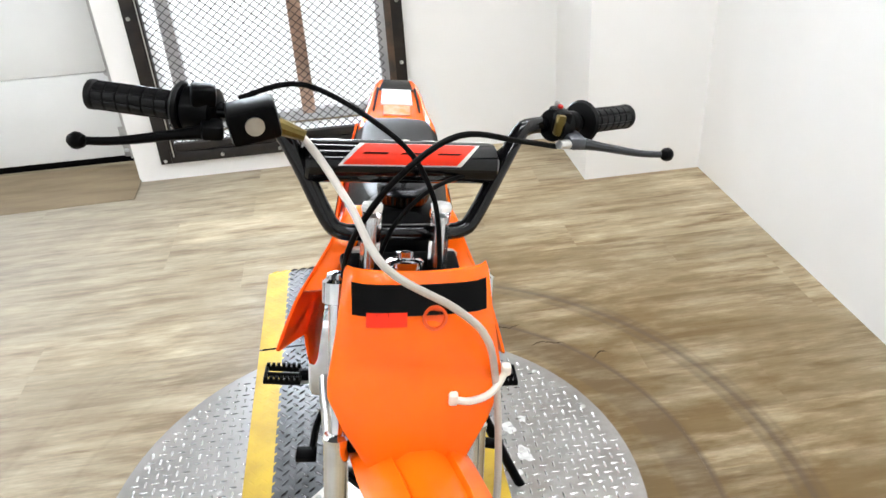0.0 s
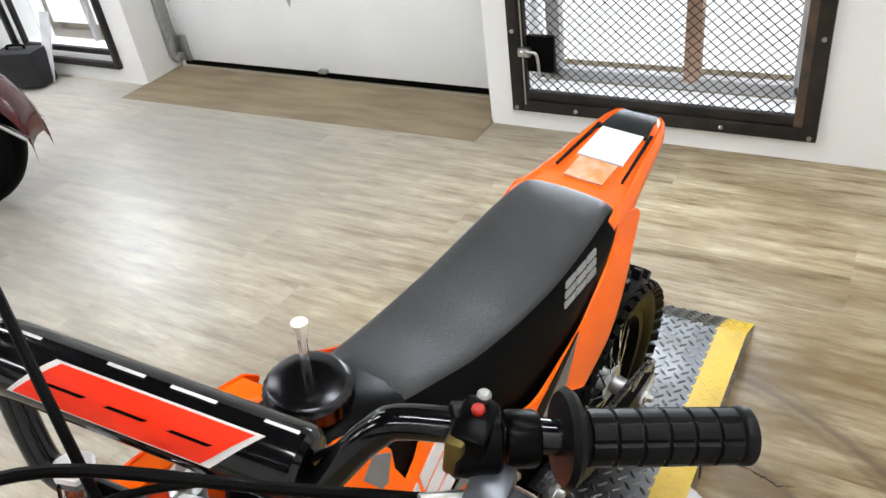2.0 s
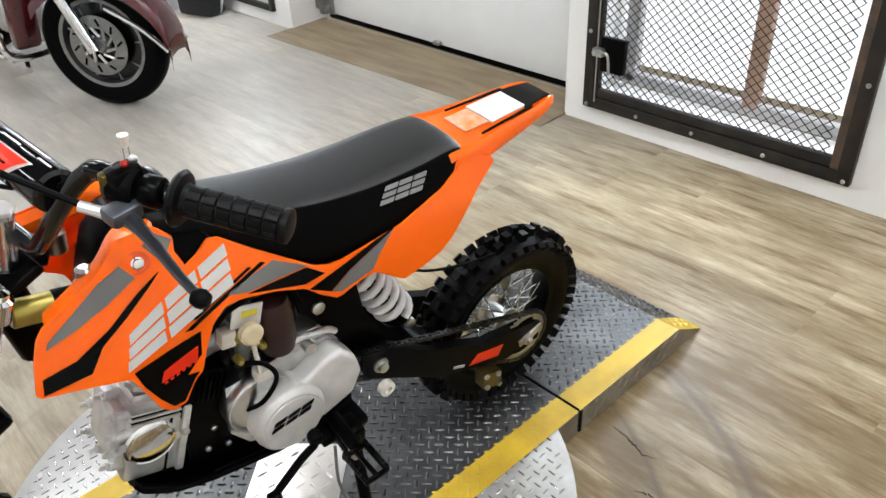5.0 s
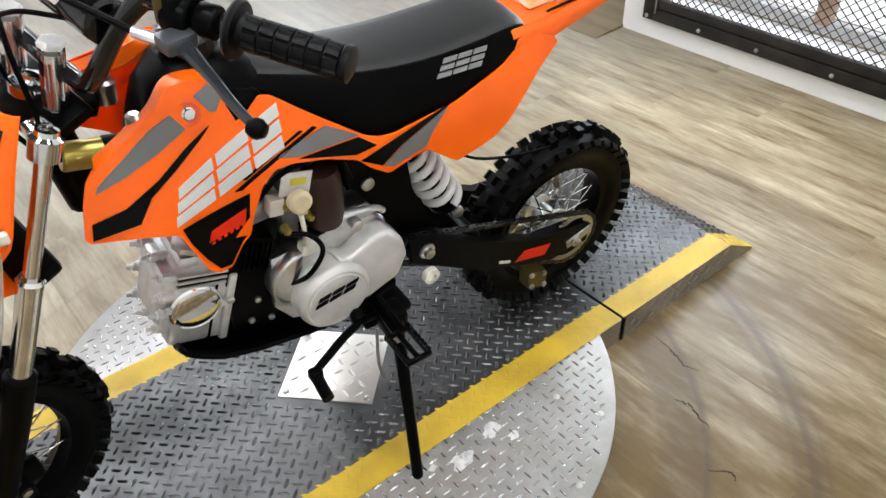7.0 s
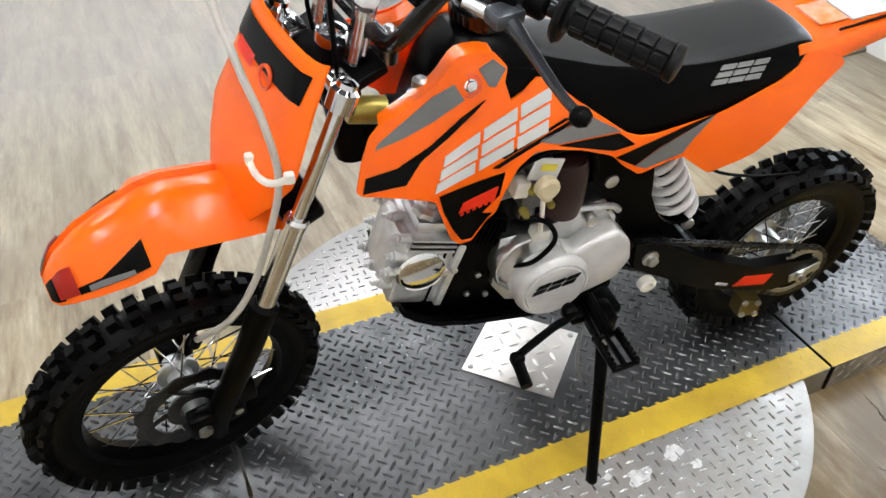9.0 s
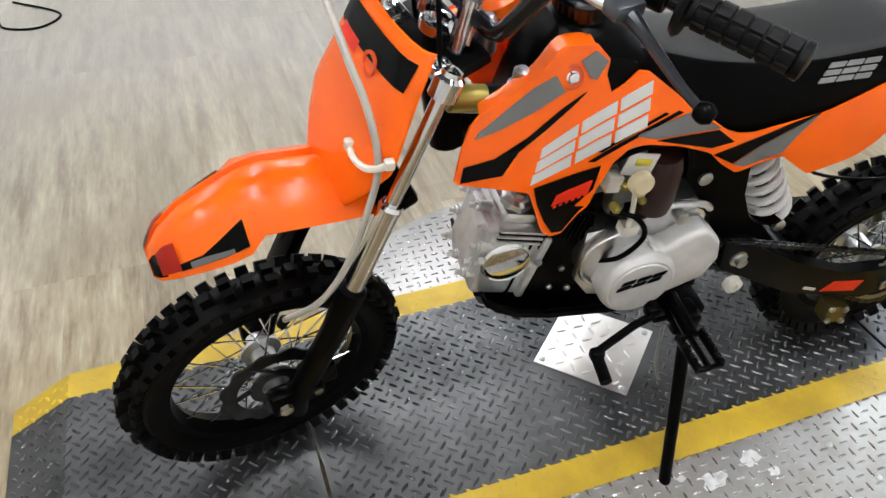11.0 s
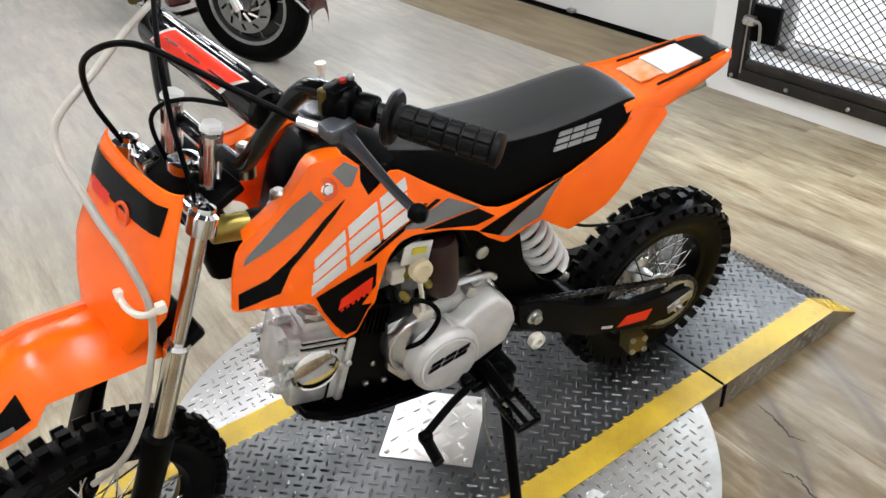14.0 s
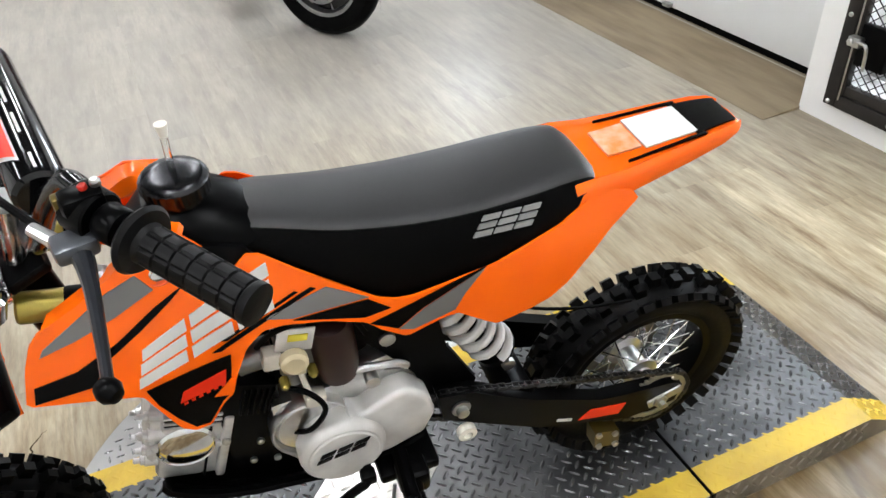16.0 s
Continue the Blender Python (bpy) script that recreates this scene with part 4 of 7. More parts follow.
def rotor(inner, outer, y, waves, pl, parent, mat, name, label):
    """A thin wavy disc with holes left between an outer band and a carrier."""
    g = Geo()
    n = waves * 8
    for band in ((inner + (outer - inner) * 0.45, outer), (inner * 0.55, inner)):
        ring = []
        for k in range(n):
            a = 2 * math.pi * k / n
            wv = 0.004 * math.sin(waves * a) if band[1] == outer else 0
            ca, sa = math.sin(a), math.cos(a)
            ring.append([(r * ca, yy, r * sa) for r, yy in ((band[0], y - 0.0018), (band[1] + wv, y - 0.0018), (band[1] + wv, y + 0.0018), (band[0], y + 0.0018))])
        g.loft(ring + [ring[0]], closed=True, caps=False)
    for k in range(5):
        a = 2 * math.pi * k / 5
        p0, p1 = Vector((inner * 0.95 * math.sin(a), y, inner * 0.95 * math.cos(a))), Vector((outer * 0.88 * math.sin(a + 0.4), y, outer * 0.88 * math.cos(a + 0.4)))
        g.sweep([p0, p1], 0.0045, 6)
    return part(name, g.move(pl), mat, parent, label)


rotor(0.045, 0.095, 0.045, 12, FPL, fw, DARK_DISC, "brake_disc", "wavy blackened brake disc")
rotor(0.040, 0.085, -0.050, 12, RPL, rw, STEEL, "brake_disc", "wavy steel brake disc")

# fork


def fork_pt(z, y):
    return Vector((0.368 + (0.83 - z) * math.tan(RAKE) * 1.085, y, z))


for s in (1, -1):
    y = s * 0.094
    tube_ob = spart("fork_tube", Geo().sweep([fork_pt(0.835, y), fork_pt(0.62, y)], 0.0105, 20), CHROME, None, "polished fork tube")
    g = Geo().sweep([fork_pt(0.655, y), fork_pt(0.650, y), fork_pt(0.640, y), fork_pt(0.44, y)], [0.0150, 0.0180, 0.0160, 0.0140], 20)
    spart("fork_slider", g, CHROME, None, "polished lower fork tube")
    low = fork_pt(0.24, y * 0.86)
    g = Geo().sweep([fork_pt(0.505, y), fork_pt(0.50, y), fork_pt(0.42, y), low, low + Vector((0.004, 0, -0.045))], [0.016, 0.0215, 0.0205, 0.020, 0.016], 18)
    g.box((0.05, 0.030, 0.06), (FA.x - 0.004, y * 0.82, FA.z), bevel=0.008)
    leg = spart("fork_leg", g, BLACK_SATIN, None, "black fork leg")
    g = Geo().lathe([(0.012, 0), (0.012, 0.008), (0.006, 0.010)], (FA.x, s * 0.094, FA.z), (0, s, 0), 6)
    spart("axle_nut", g, STEEL, leg)
    cl = Geo().lathe([(0.014, -0.02), (0.019, -0.018), (0.019, 0.008), (0.014, 0.012), (0.013, 0.018), (0.005, 0.021)], fork_pt(0.83, y), (-math.sin(RAKE), 0, math.cos(RAKE)), 20)
    cl.box((0.03, 0.05, 0.02), fork_pt(0.822, y * 0.72) + Vector((-0.012, 0, 0)), bevel=0.006)
    spart("top_clamp", cl, CHROME, None, "chrome fork clamp with cap nut")
    # wrapped handlebar riser posts
    post = Geo().lathe([(0.0135, 0.0), (0.0145, 0.003), (0.0145, 0.074), (0.0120, 0.077)], (0.328, s * 0.046, 0.832), (-0.20, 0, 0.98), 6)
    riser = spart("bar_riser", post, WRAP, None, "clear plastic sleeve over a handlebar clamp bolt")
    spart("clamp_bolt", Geo().lathe([(0.006, 0.001), (0.006, 0.060), (0.0095, 0.061), (0.0095, 0.070), (0.005, 0.072)], (0.328, s * 0.046, 0.832), (-0.20, 0, 0.98), 12), CHROME, riser, "bright clamp bolt inside the sleeve")
    spart("riser_cap", Geo().lathe([(0.004, 0.0765), (0.0145, 0.0775), (0.0155, 0.083), (0.013, 0.087), (0.002, 0.088)], (0.328, s * 0.046, 0.832), (-0.20, 0, 0.98), 6), PAPER, riser, "milky plastic cap")
g = Geo()
g.box((0.055, 0.20, 0.024), fork_pt(0.645, 0) + Vector((-0.015, 0, 0)), Matrix.Rotation(RAKE, 3, "Y"), 0.008)
spart("lower_yoke", g, BLACK_SATIN, None, "black lower fork yoke")
g = Geo().box((0.075, 0.16, 0.016), (0.335, 0, 0.822), Matrix.Rotation(RAKE, 3, "Y"), 0.005)
yoke = spart("upper_yoke", g, BLACK_SATIN, None, "black upper yoke")
spart("stem_nut", Geo().lathe([(0.024, 0), (0.026, 0.003), (0.026, 0.014), (0.020, 0.018), (0.012, 0.018), (0.012, 0.026), (0.004, 0.028)], (0.335, 0, 0.83), (-math.sin(RAKE), 0, math.cos(RAKE)), 16), CHROME, yoke, "chrome stem nut")
g = Geo().box((0.045, 0.025, 0.09), (FA.x - 0.055, 0.064, 0.235), None, 0.01).box((0.03, 0.02, 0.05), (FA.x - 0.085, 0.066, 0.255), None, 0.006)
cal = spart("brake_caliper", g, BLACK_SATIN, None, "black brake caliper")
for dx, dz in ((-0.055, 0.028), (-0.062, -0.012)):
    spart("bolt", Geo().lathe([(0.008, 0), (0.008, 0.006), (0.004, 0.008)], (FA.x + dx, 0.076, 0.235 + dz), (0, 1, 0), 8), STEEL, cal)
g = Geo().box((0.026, 0.048, 0.20), (0.528, -0.088, 0.445), Matrix.Rotation(-RAKE * 1.3, 3, "Y"), 0.008)
spart("fork_guard", g, BLACK_SATIN, None, "black fork guard")

# number plate
rows = []
for z, xc, xe, hw in ((0.872, 0.402, 0.386, 0.090), (0.864, 0.410, 0.391, 0.093), (0.82, 0.432, 0.412, 0.099), (0.78, 0.450, 0.430, 0.106), (0.745, 0.466, 0.446, 0.113), (0.728, 0.474, 0.454, 0.113), (0.69, 0.490, 0.474, 0.094), (0.645, 0.505, 0.494, 0.064)):
    top = []
    for k in range(13):
        u = (-1, -0.97, -0.92, -0.82, -0.6, -0.3, 0, 0.3, 0.6, 0.82, 0.92, 0.97, 1)[k]
        top.append((xe + (xc - xe) * (1 - 0.35 * abs(u) ** 2 - 0.65 * abs(u) ** 9), u * hw, z - 0.003 * (1 - abs(u)) * (1 if z > 0.86 else 0)))
    rows.append(top)


def plate_x(y, z):
    zz = (0.872, 0.864, 0.82, 0.78, 0.745, 0.728, 0.69, 0.645)
    tab = {"c": (0.402, 0.410, 0.432, 0.450, 0.466, 0.474, 0.490, 0.505), "e": (0.386, 0.391, 0.412, 0.430, 0.446, 0.454, 0.474, 0.494), "h": (0.090, 0.093, 0.099, 0.106, 0.113, 0.113, 0.094, 0.064)}
    c, e, h = (float(np.interp(-z, [-v for v in zz], tab[k])) for k in "ceh")
    u = max(-1, min(1, y / h))
    return e + (c - e) * (1 - 0.35 * abs(u) ** 2 - 0.65 * abs(u) ** 9)


g = Geo().loft(rows, caps=False)
k = len(g.v)
g.loft([[(x - 0.004, y, z) for x, y, z in r] for r in rows], caps=False)
n = 13
for r in range(len(rows) - 1):
    for c in (0, n - 1):
        g.f.append((r * n + c, (r + 1) * n + c, k + (r + 1) * n + c, k + r * n + c)), g.mi.append(0)
for c in range(n - 1):
    for r in (0, len(rows) - 1):
        g.f.append((r * n + c, r * n + c + 1, k + r * n + c + 1, k + r * n + c)), g.mi.append(0)
plate_ob = spart("number_plate", g, ORANGE, None, "glossy orange front number plate")


def plate_patch(y0, y1, z0, z1, mat, name, label, slant=0.0, nz=4):
    rings = []
    for i in range(nz + 1):
        z = z0 + (z1 - z0) * i / nz
        rings.append([(plate_x(y0 + (y1 - y0) * j / 12, z + slant * (j / 12 - 0.5)) + 0.0022, y0 + (y1 - y0) * j / 12, z + slant * (j / 12 - 0.5)) for j in range(13)])
    return spart(name, Geo().loft(rings, caps=False), mat, plate_ob, label)


plate_patch(-0.086, 0.086, 0.826, 0.860, BLACK_DECAL, "black_panel", "black strip across the top of the plate")
plate_patch(-0.070, -0.020, 0.814, 0.830, RED_DECAL, "red_mark", "small red mark, unreadable", nz=2)
g = Geo().lathe([(0.016, 0), (0.016, 0.0035), (0.0125, 0.0035), (0.0115, 0.0006), (0.003, 0.0004)], (plate_x(0.015, 0.822), 0.015, 0.822), (0.94, 0, 0.3), 20)
spart("plate_hole", g, ORANGE_IN, plate_ob)

# front mudguard
secs = [(0.405, 0.624, 0.606, 0.066), (0.44, 0.644, 0.620, 0.076), (0.50, 0.670, 0.633, 0.078), (0.576, 0.687, 0.648, 0.076), (0.605, 0.685, 0.652, 0.074), (0.625, 0.681, 0.624, 0.073), (0.650, 0.674, 0.615, 0.070), (0.690, 0.659, 0.608, 0.062), (0.724, 0.635, 0.600, 0.050), (0.740, 0.614, 0.592, 0.038), (0.747, 0.602, 0.590, 0.026)]


def guard_ring(x, zt, ze, hw, lift=0.0):
    pts = []
    for u in (-1, -0.97, -0.9, -0.72, -0.48, -0.42, -0.2, 0, 0.2, 0.42, 0.48, 0.72, 0.9, 0.97, 1):
        a = abs(u)
        z = zt - (zt - ze) * (a ** 3.0) - (0.008 if 0.40 < a < 0.46 else 0)
        pts.append((x, u * hw + math.copysign(lift, u) * (a > 0.5), z + lift * (a <= 0.5)))
    return pts


g = Geo().loft([guard_ring(*s) for s in secs], caps=False)
k, n = len(g.v), 15
g.loft([[(x - 0.001, y * 0.955, z - 0.0035) for x, y, z in guard_ring(*s)] for s in secs], caps=False)
for r in range(len(secs) - 1):
    for c in (0, n - 1):
        g.f.append((r * n + c, (r + 1) * n + c, k + (r + 1) * n + c, k + r * n + c)), g.mi.append(0)
for c in range(n - 1):
    for r in (0, len(secs) - 1):
        g.f.append((r * n + c, r * n + c + 1, k + r * n + c + 1, k + r * n + c)), g.mi.append(0)
guard = spart("front_mudguard", g, ORANGE, None, "glossy orange front mudguard", 50)
for s in (1, -1):
    for name, x0, x1, lo, hi0, hi1, mat, lift, label in (("black_panel", 0.626, 0.712, 0.93, 0.64, 0.84, BLACK_DECAL, 0.0016, "black side graphic of the mudguard"), ("grey_panel", 0.645, 0.700, 0.925, 0.885, 0.86, GREY_DECAL, 0.0024, "grey side graphic"),
                                                    ("red_mark", 0.712, 0.736, 0.92, 0.46, 0.36, DEEP_RED, 0.0028, "small red mark, unreadable"), ("black_panel", 0.730, 0.746, 0.95, 0.44, 0.30, BLACK_DECAL, 0.0020, "black tip graphic")):
        rings = []
        for q in range(7):
            x = x0 + (x1 - x0) * q / 6
            zt, ze, hw = (float(np.interp(x, [v[0] for v in secs], [v[i] for v in secs])) for i in (1, 2, 3))
            hi = hi0 + (hi1 - hi0) * min(1, q / 4)
            rings.append([(x, s * (u * hw + lift), zt - (zt - ze) * (u ** 3.0) + lift * 0.8) for u in np.linspace(lo, hi, 8)])
        spart(name, Geo().loft(rings, caps=False), mat, guard, label)

# handlebar and pad
bar = [(0.174, 0.368, 0.996), (0.222, 0.272, 1.003), (0.248, 0.182, 1.004), (0.258, 0.160, 0.994), (0.276, 0.136, 0.958), (0.298, 0.100, 0.890), (0.303, 0.082, 0.874), (0.305, 0.05, 0.872)]
full = bar + [(x, -y, z) for x, y, z in bar[::-1]]
spart("handlebar", Geo().sweep(full, 0.0112, 14, 4), BLACK_GLOSS, None, "glossy black handlebar")
PADC, PAD_R = Vector((0.276, -0.004, 0.959)), 0.027
g = Geo().lathe([(0.012, -0.128), (0.022, -0.127), (0.0262, -0.123), (PAD_R, -0.116), (PAD_R, 0.116), (0.0262, 0.123), (0.022, 0.127), (0.012, 0.128)], PADC, (0, 1, 0), 28)
pad = spart("bar_pad", g, BLACK_GLOSS, None, "glossy black vinyl handlebar pad")


def pad_patch(y0, y1, a0, a1, mat, lift, name, slant=0.0, label=""):
    rings = []
    for i in range(9):
        u = i / 8
        ring = []
        for j in range(7):
            a = a0 + (a1 - a0) * j / 6
            y = y0 + (y1 - y0) * u + slant * (j / 6 - 0.5)
            ring.append((PADC.x + math.cos(radians(a)) * (PAD_R + lift), y, PADC.z + math.sin(radians(a)) * (PAD_R + lift)))
        rings.append(ring)
    return spart(name, Geo().loft(rings, caps=False), mat, pad, label)


pad_patch(-0.078, 0.082, 12, 78, WHITE_DECAL, 0.0012, "badge_border", 0.03, "slanted silver badge border")
pad_patch(-0.072, 0.076, 16, 74, RED_DECAL, 0.0022, "badge_field", 0.03, "slanted red badge")
for y0 in (-0.060, -0.012, 0.036):
    pad_patch(y0, y0 + 0.030, 42, 46, BLACK_DECAL, 0.0032, "badge_bar", 0.004)
for y0, y1 in ((-0.105, -0.085), (-0.03, 0.0), (0.02, 0.055), (0.09, 0.115)):
    pad_patch(y0, y1, 96, 102, WHITE_DECAL, 0.0012, "white_mark")

# grips, levers, controls
gdir = (Vector(bar[0]) - Vector(bar[1])).normalized()
for s in (1, -1):
    a, d = Vector((bar[1][0], s * bar[1][1], bar[1][2])), Vector((gdir.x, s * gdir.y, gdir.z))
    ln, e1 = 0.118, d.orthogonal().normalized()
    e2 = d.cross(e1)
    prof = [(-0.006, 0.0115, 0), (-0.005, 0.028, 0), (-0.001, 0.031, 0), (0.003, 0.028, 0), (0.005, 0.0185, 0), (0.009, 0.0162, 0)]
    for i in range(6):
        h0 = 0.010 + i * (ln - 0.02) / 6
        prof += [(h0 + 0.0002, 0.0160, 0), (h0 + 0.0012, 0.0162, 1), (h0 + 0.0145, 0.0162, 1), (h0 + 0.0155, 0.0160, 0)]
    prof += [(ln - 0.0095, 0.0178, 0), (ln - 0.008, 0.0186, 0), (ln - 0.002, 0.0186, 0), (ln, 0.014, 0), (ln + 0.001, 0.003, 0)]
    rings = []
    for h, r, block in prof:
        ring = []
        for q in range(48):
            ang = 2 * math.pi * q / 48
            ring.append(a + d * h + (e1 * math.cos(ang) + e2 * math.sin(ang)) * (r + (0.0018 if block and q % 6 else 0.0)))
        rings.append(ring)
    spart("grip", Geo().loft(rings, closed=True), GRIP_RUBBER, None, "ribbed black rubber grip")
    # lever with its perch
    pv = a - d * 0.026 + Vector((0.034, 0, -0.016))
    tip = a + d * 0.118 + Vector((0.119, s * 0.004, -0.012))
    m1 = pv.lerp(tip, 0.25) + Vector((-0.002, 0, -0.002))
    m2 = pv.lerp(tip, 0.7) + Vector((-0.001, 0, -0.004))
    g = Geo().sweep([pv - d * 0.012, pv, m1, m2, tip], [0.009, 0.0095, 0.0064, 0.0050, 0.0046], 10, 6)
    lev = spart("lever", g, BLACK_SATIN if s < 0 else LEVER_GREY, None, "dark alloy hand lever with a ball end")
    spart("ball_end", Geo().lathe([(0.002, -0.010), (0.007, -0.008), (0.0098, -0.002), (0.0098, 0.003), (0.006, 0.009), (0.001, 0.010)], tip, d, 16), BLACK_SATIN, lev, "black ball end")
    spart("perch_clamp", Geo().lathe([(0.0165, -0.010), (0.0175, -0.008), (0.0175, 0.008), (0.0165, 0.010)], a - d * 0.030, d, 18), BLACK_SATIN, None, "black clamp on the handlebar")
    g = Geo().box((0.036, 0.026, 0.018), pv - d * 0.012 + Vector((-0.004, 0, 0.004)), None, 0.005)
    spart("lever_perch", g, BLACK_SATIN if s < 0 else PERCH_ALLOY, None, "black lever perch" if s < 0 else "pale grey alloy lever perch")
    if s > 0:
        g = Geo().sweep([pv - d * 0.012, pv - d * 0.05 + Vector((0.004, 0, 0.004))], [0.0075, 0.006], 10)
        spart("cable_adjuster", g, ALU, None, "alloy cable adjuster")
        g = Geo().lathe([(0.021, -0.014), (0.0225, -0.012), (0.0225, 0.012), (0.021, 0.014)], a - d * 0.058, d, 20)
        g.box((0.036, 0.024, 0.034), a - d * 0.058 + Vector((0.002, 0, 0.007)), None, 0.006)
        sw = spart("switch_housing", g, BLACK_SATIN, None, "black switch housing")
        spart("switch_face", Geo().box((0.014, 0.012, 0.030), a - d * 0.060 + Vector((0.016, -0.004, 0.006)), None, 0.003), BRASS, sw, "olive plastic switch face")
        spart("stop_button", Geo().lathe([(0.0040, 0), (0.0040, 0.003), (0.003, 0.004)], a - d * 0.058 + Vector((-0.002, 0, 0.024)), (0.1, 0, 1), 12), DEEP_RED, sw, "red stop button")
        spart("button", Geo().lathe([(0.0045, 0), (0.0045, 0.004), (0.003, 0.006)], a - d * 0.058 + Vector((-0.012, 0, 0.024)), (0, 0, 1), 12), STEEL, sw)
    else:
        g = Geo().lathe([(0.024, -0.020), (0.027, -0.018), (0.027, 0.016), (0.023, 0.020)], a - d * 0.026, d, 22)
        g.box((0.034, 0.030, 0.024), a - d * 0.028 + Vector((0.010, 0, 0.022)), None, 0.006)
        spart("throttle_housing", g, BLACK_SATIN, None, "black throttle housing")
        c = a - d * 0.088 + Vector((0.028, 0, 0.006))
        g = Geo().box((0.052, 0.058, 0.040), c, Matrix.Rotation(radians(16), 3, "X"), 0.006)
        mc = spart("master_cylinder", g, BLACK_SATIN, None, "black square brake master cylinder")
        spart("sight_glass", Geo().lathe([(0.011, 0), (0.011, 0.003), (0.008, 0.003)], c + Vector((0.026, 0.0, 0.002)), (1, 0, 0), 16), STEEL, mc, "round sight glass")
        g = Geo().sweep([c + Vector((0.0, 0.028, -0.006)), c + Vector((0.006, 0.06, -0.016))], [0.011, 0.007], 10)
        spart("hose_fitting", g, BRASS, mc, "brass hose fitting")

# hose and tie, placed with the fork turned
hose = [(0.300, -0.135, 1.002), (0.345, -0.105, 0.985), (0.400, -0.070, 0.956), (0.466, -0.028, 0.914), (0.458, 0.054, 0.856), (0.443, 0.097, 0.803), (0.436, 0.116, 0.731), (0.455, 0.124, 0.66), (0.488, 0.126, 0.57), (0.530, 0.112, 0.49), (0.582, 0.078, 0.425)]
part("brake_hose", Geo().sweep(hose, 0.0049, 10, 6), HOSE, bike, "pale translucent brake hose")
part("hose_end", Geo().sweep([hose[-1], (0.588, 0.074, 0.410)], 0.0085, 10), BLACK_RUBBER, bike)
g = Geo().sweep([(0.462, 0.060, 0.722), (0.460, 0.082, 0.718), (0.450, 0.106, 0.720), (0.436, 0.122, 0.730), (0.424, 0.130, 0.742)], 0.0048, 8, 4)
g.box((0.013, 0.012, 0.016), (0.462, 0.060, 0.724), None, 0.003).box((0.013, 0.012, 0.014), (0.425, 0.130, 0.741), None, 0.003)
part("cable_tie", g, TIE, bike, "white nylon tie holding the hose")
for pts, r in (([(0.286, 0.205, 0.990), (0.325, 0.13, 1.012), (0.372, 0.03, 1.035), (0.402, -0.045, 0.995), (0.396, -0.085, 0.92), (0.372, -0.088, 0.84), (0.352, -0.06, 0.74), (0.30, -0.03, 0.66)], 0.0038),
               ([(0.232, -0.205, 1.020), (0.262, -0.13, 1.050), (0.320, -0.03, 1.010), (0.345, 0.015, 0.955), (0.352, 0.035, 0.885), (0.345, 0.045, 0.80), (0.30, 0.04, 0.72)], 0.0035),
               ([(0.236, 0.21, 1.0), (0.262, 0.15, 0.985), (0.285, 0.10, 0.955), (0.330, 0.02, 0.945), (0.352, -0.03, 0.90), (0.335, -0.045, 0.80)], 0.0030)):
    spart("control_cable", Geo().sweep(pts, r, 8, 6), BLACK_RUBBER, None, "black control cable")

# tank, cap, seat


def oval(x, z0, z1, hw, n=18, p=3.0, tilt=0.0):
    pts = []
    for k in range(n):
        a = 2 * math.pi * k / n
        c, s = math.cos(a), math.sin(a)
        y = math.copysign(abs(c) ** (2 / p), c) * hw
        z = (z0 + z1) / 2 + math.copysign(abs(s) ** (2 / p), s) * (z1 - z0) / 2
        pts.append((x + tilt * (z - (z0 + z1) / 2), y, z))
    return pts


g = Geo().loft([oval(0.238, 0.70, 0.775, 0.034, tilt=-0.3), oval(0.228, 0.685, 0.815, 0.044, tilt=-0.3), oval(0.200, 0.67, 0.840, 0.056, tilt=-0.2), oval(0.15, 0.665, 0.842, 0.066), oval(0.10, 0.665, 0.832, 0.070), oval(0.05, 0.67, 0.80, 0.070)], closed=True)
tank = part("fuel_tank", g, BLACK_SATIN, bike, "black plastic fuel tank")
g = Geo()
rings = []
for r, h, rib in ((0.030, -0.004, 0), (0.036, 0, 0), (0.036, 0.006, 0), (0.0385, 0.008, 1), (0.0395, 0.024, 1), (0.036, 0.029, 1), (0.033, 0.031, 0), (0.020, 0.033, 0), (0.004, 0.033, 0)):
    rings.append([(0.140 + (r + (0.0012 if rib and q % 2 else 0)) * math.cos(math.pi * q / 32) + 0.05 * h, (r + (0.0012 if rib and q % 2 else 0)) * math.sin(math.pi * q / 32), 0.836 + h) for q in range(64)])
g.loft(rings, closed=True)
cap = part("fuel_cap", g, SMOKED, bike, "glossy dark fuel cap")
part("vent_tube", Geo().sweep([(0.140, 0, 0.866), (0.138, 0.0, 0.922)], 0.0042, 10), WRAP, cap, "clear vent tube")
part("vent_tip", Geo().sweep([(0.138, 0, 0.915), (0.138, 0, 0.932)], [0.0045, 0.0075], 10), TIE, cap, "white vent tip")

seat_rows = [(0.082, 0.812, 0.796, 0.776, 0.048, 0.064), (0.060, 0.810, 0.792, 0.762, 0.056, 0.074), (0.020, 0.800, 0.776, 0.738, 0.062, 0.083), (-0.030, 0.788, 0.760, 0.705, 0.069, 0.091), (-0.10, 0.778, 0.750, 0.660, 0.075, 0.098),
             (-0.15, 0.774, 0.748, 0.662, 0.078, 0.099), (-0.21, 0.773, 0.749, 0.676, 0.080, 0.098), (-0.29, 0.777, 0.755, 0.700, 0.079, 0.092), (-0.345, 0.780, 0.762, 0.732, 0.075, 0.087), (-0.378, 0.777, 0.764, 0.748, 0.071, 0.078), (-0.394, 0.766, 0.758, 0.748, 0.064, 0.068)]
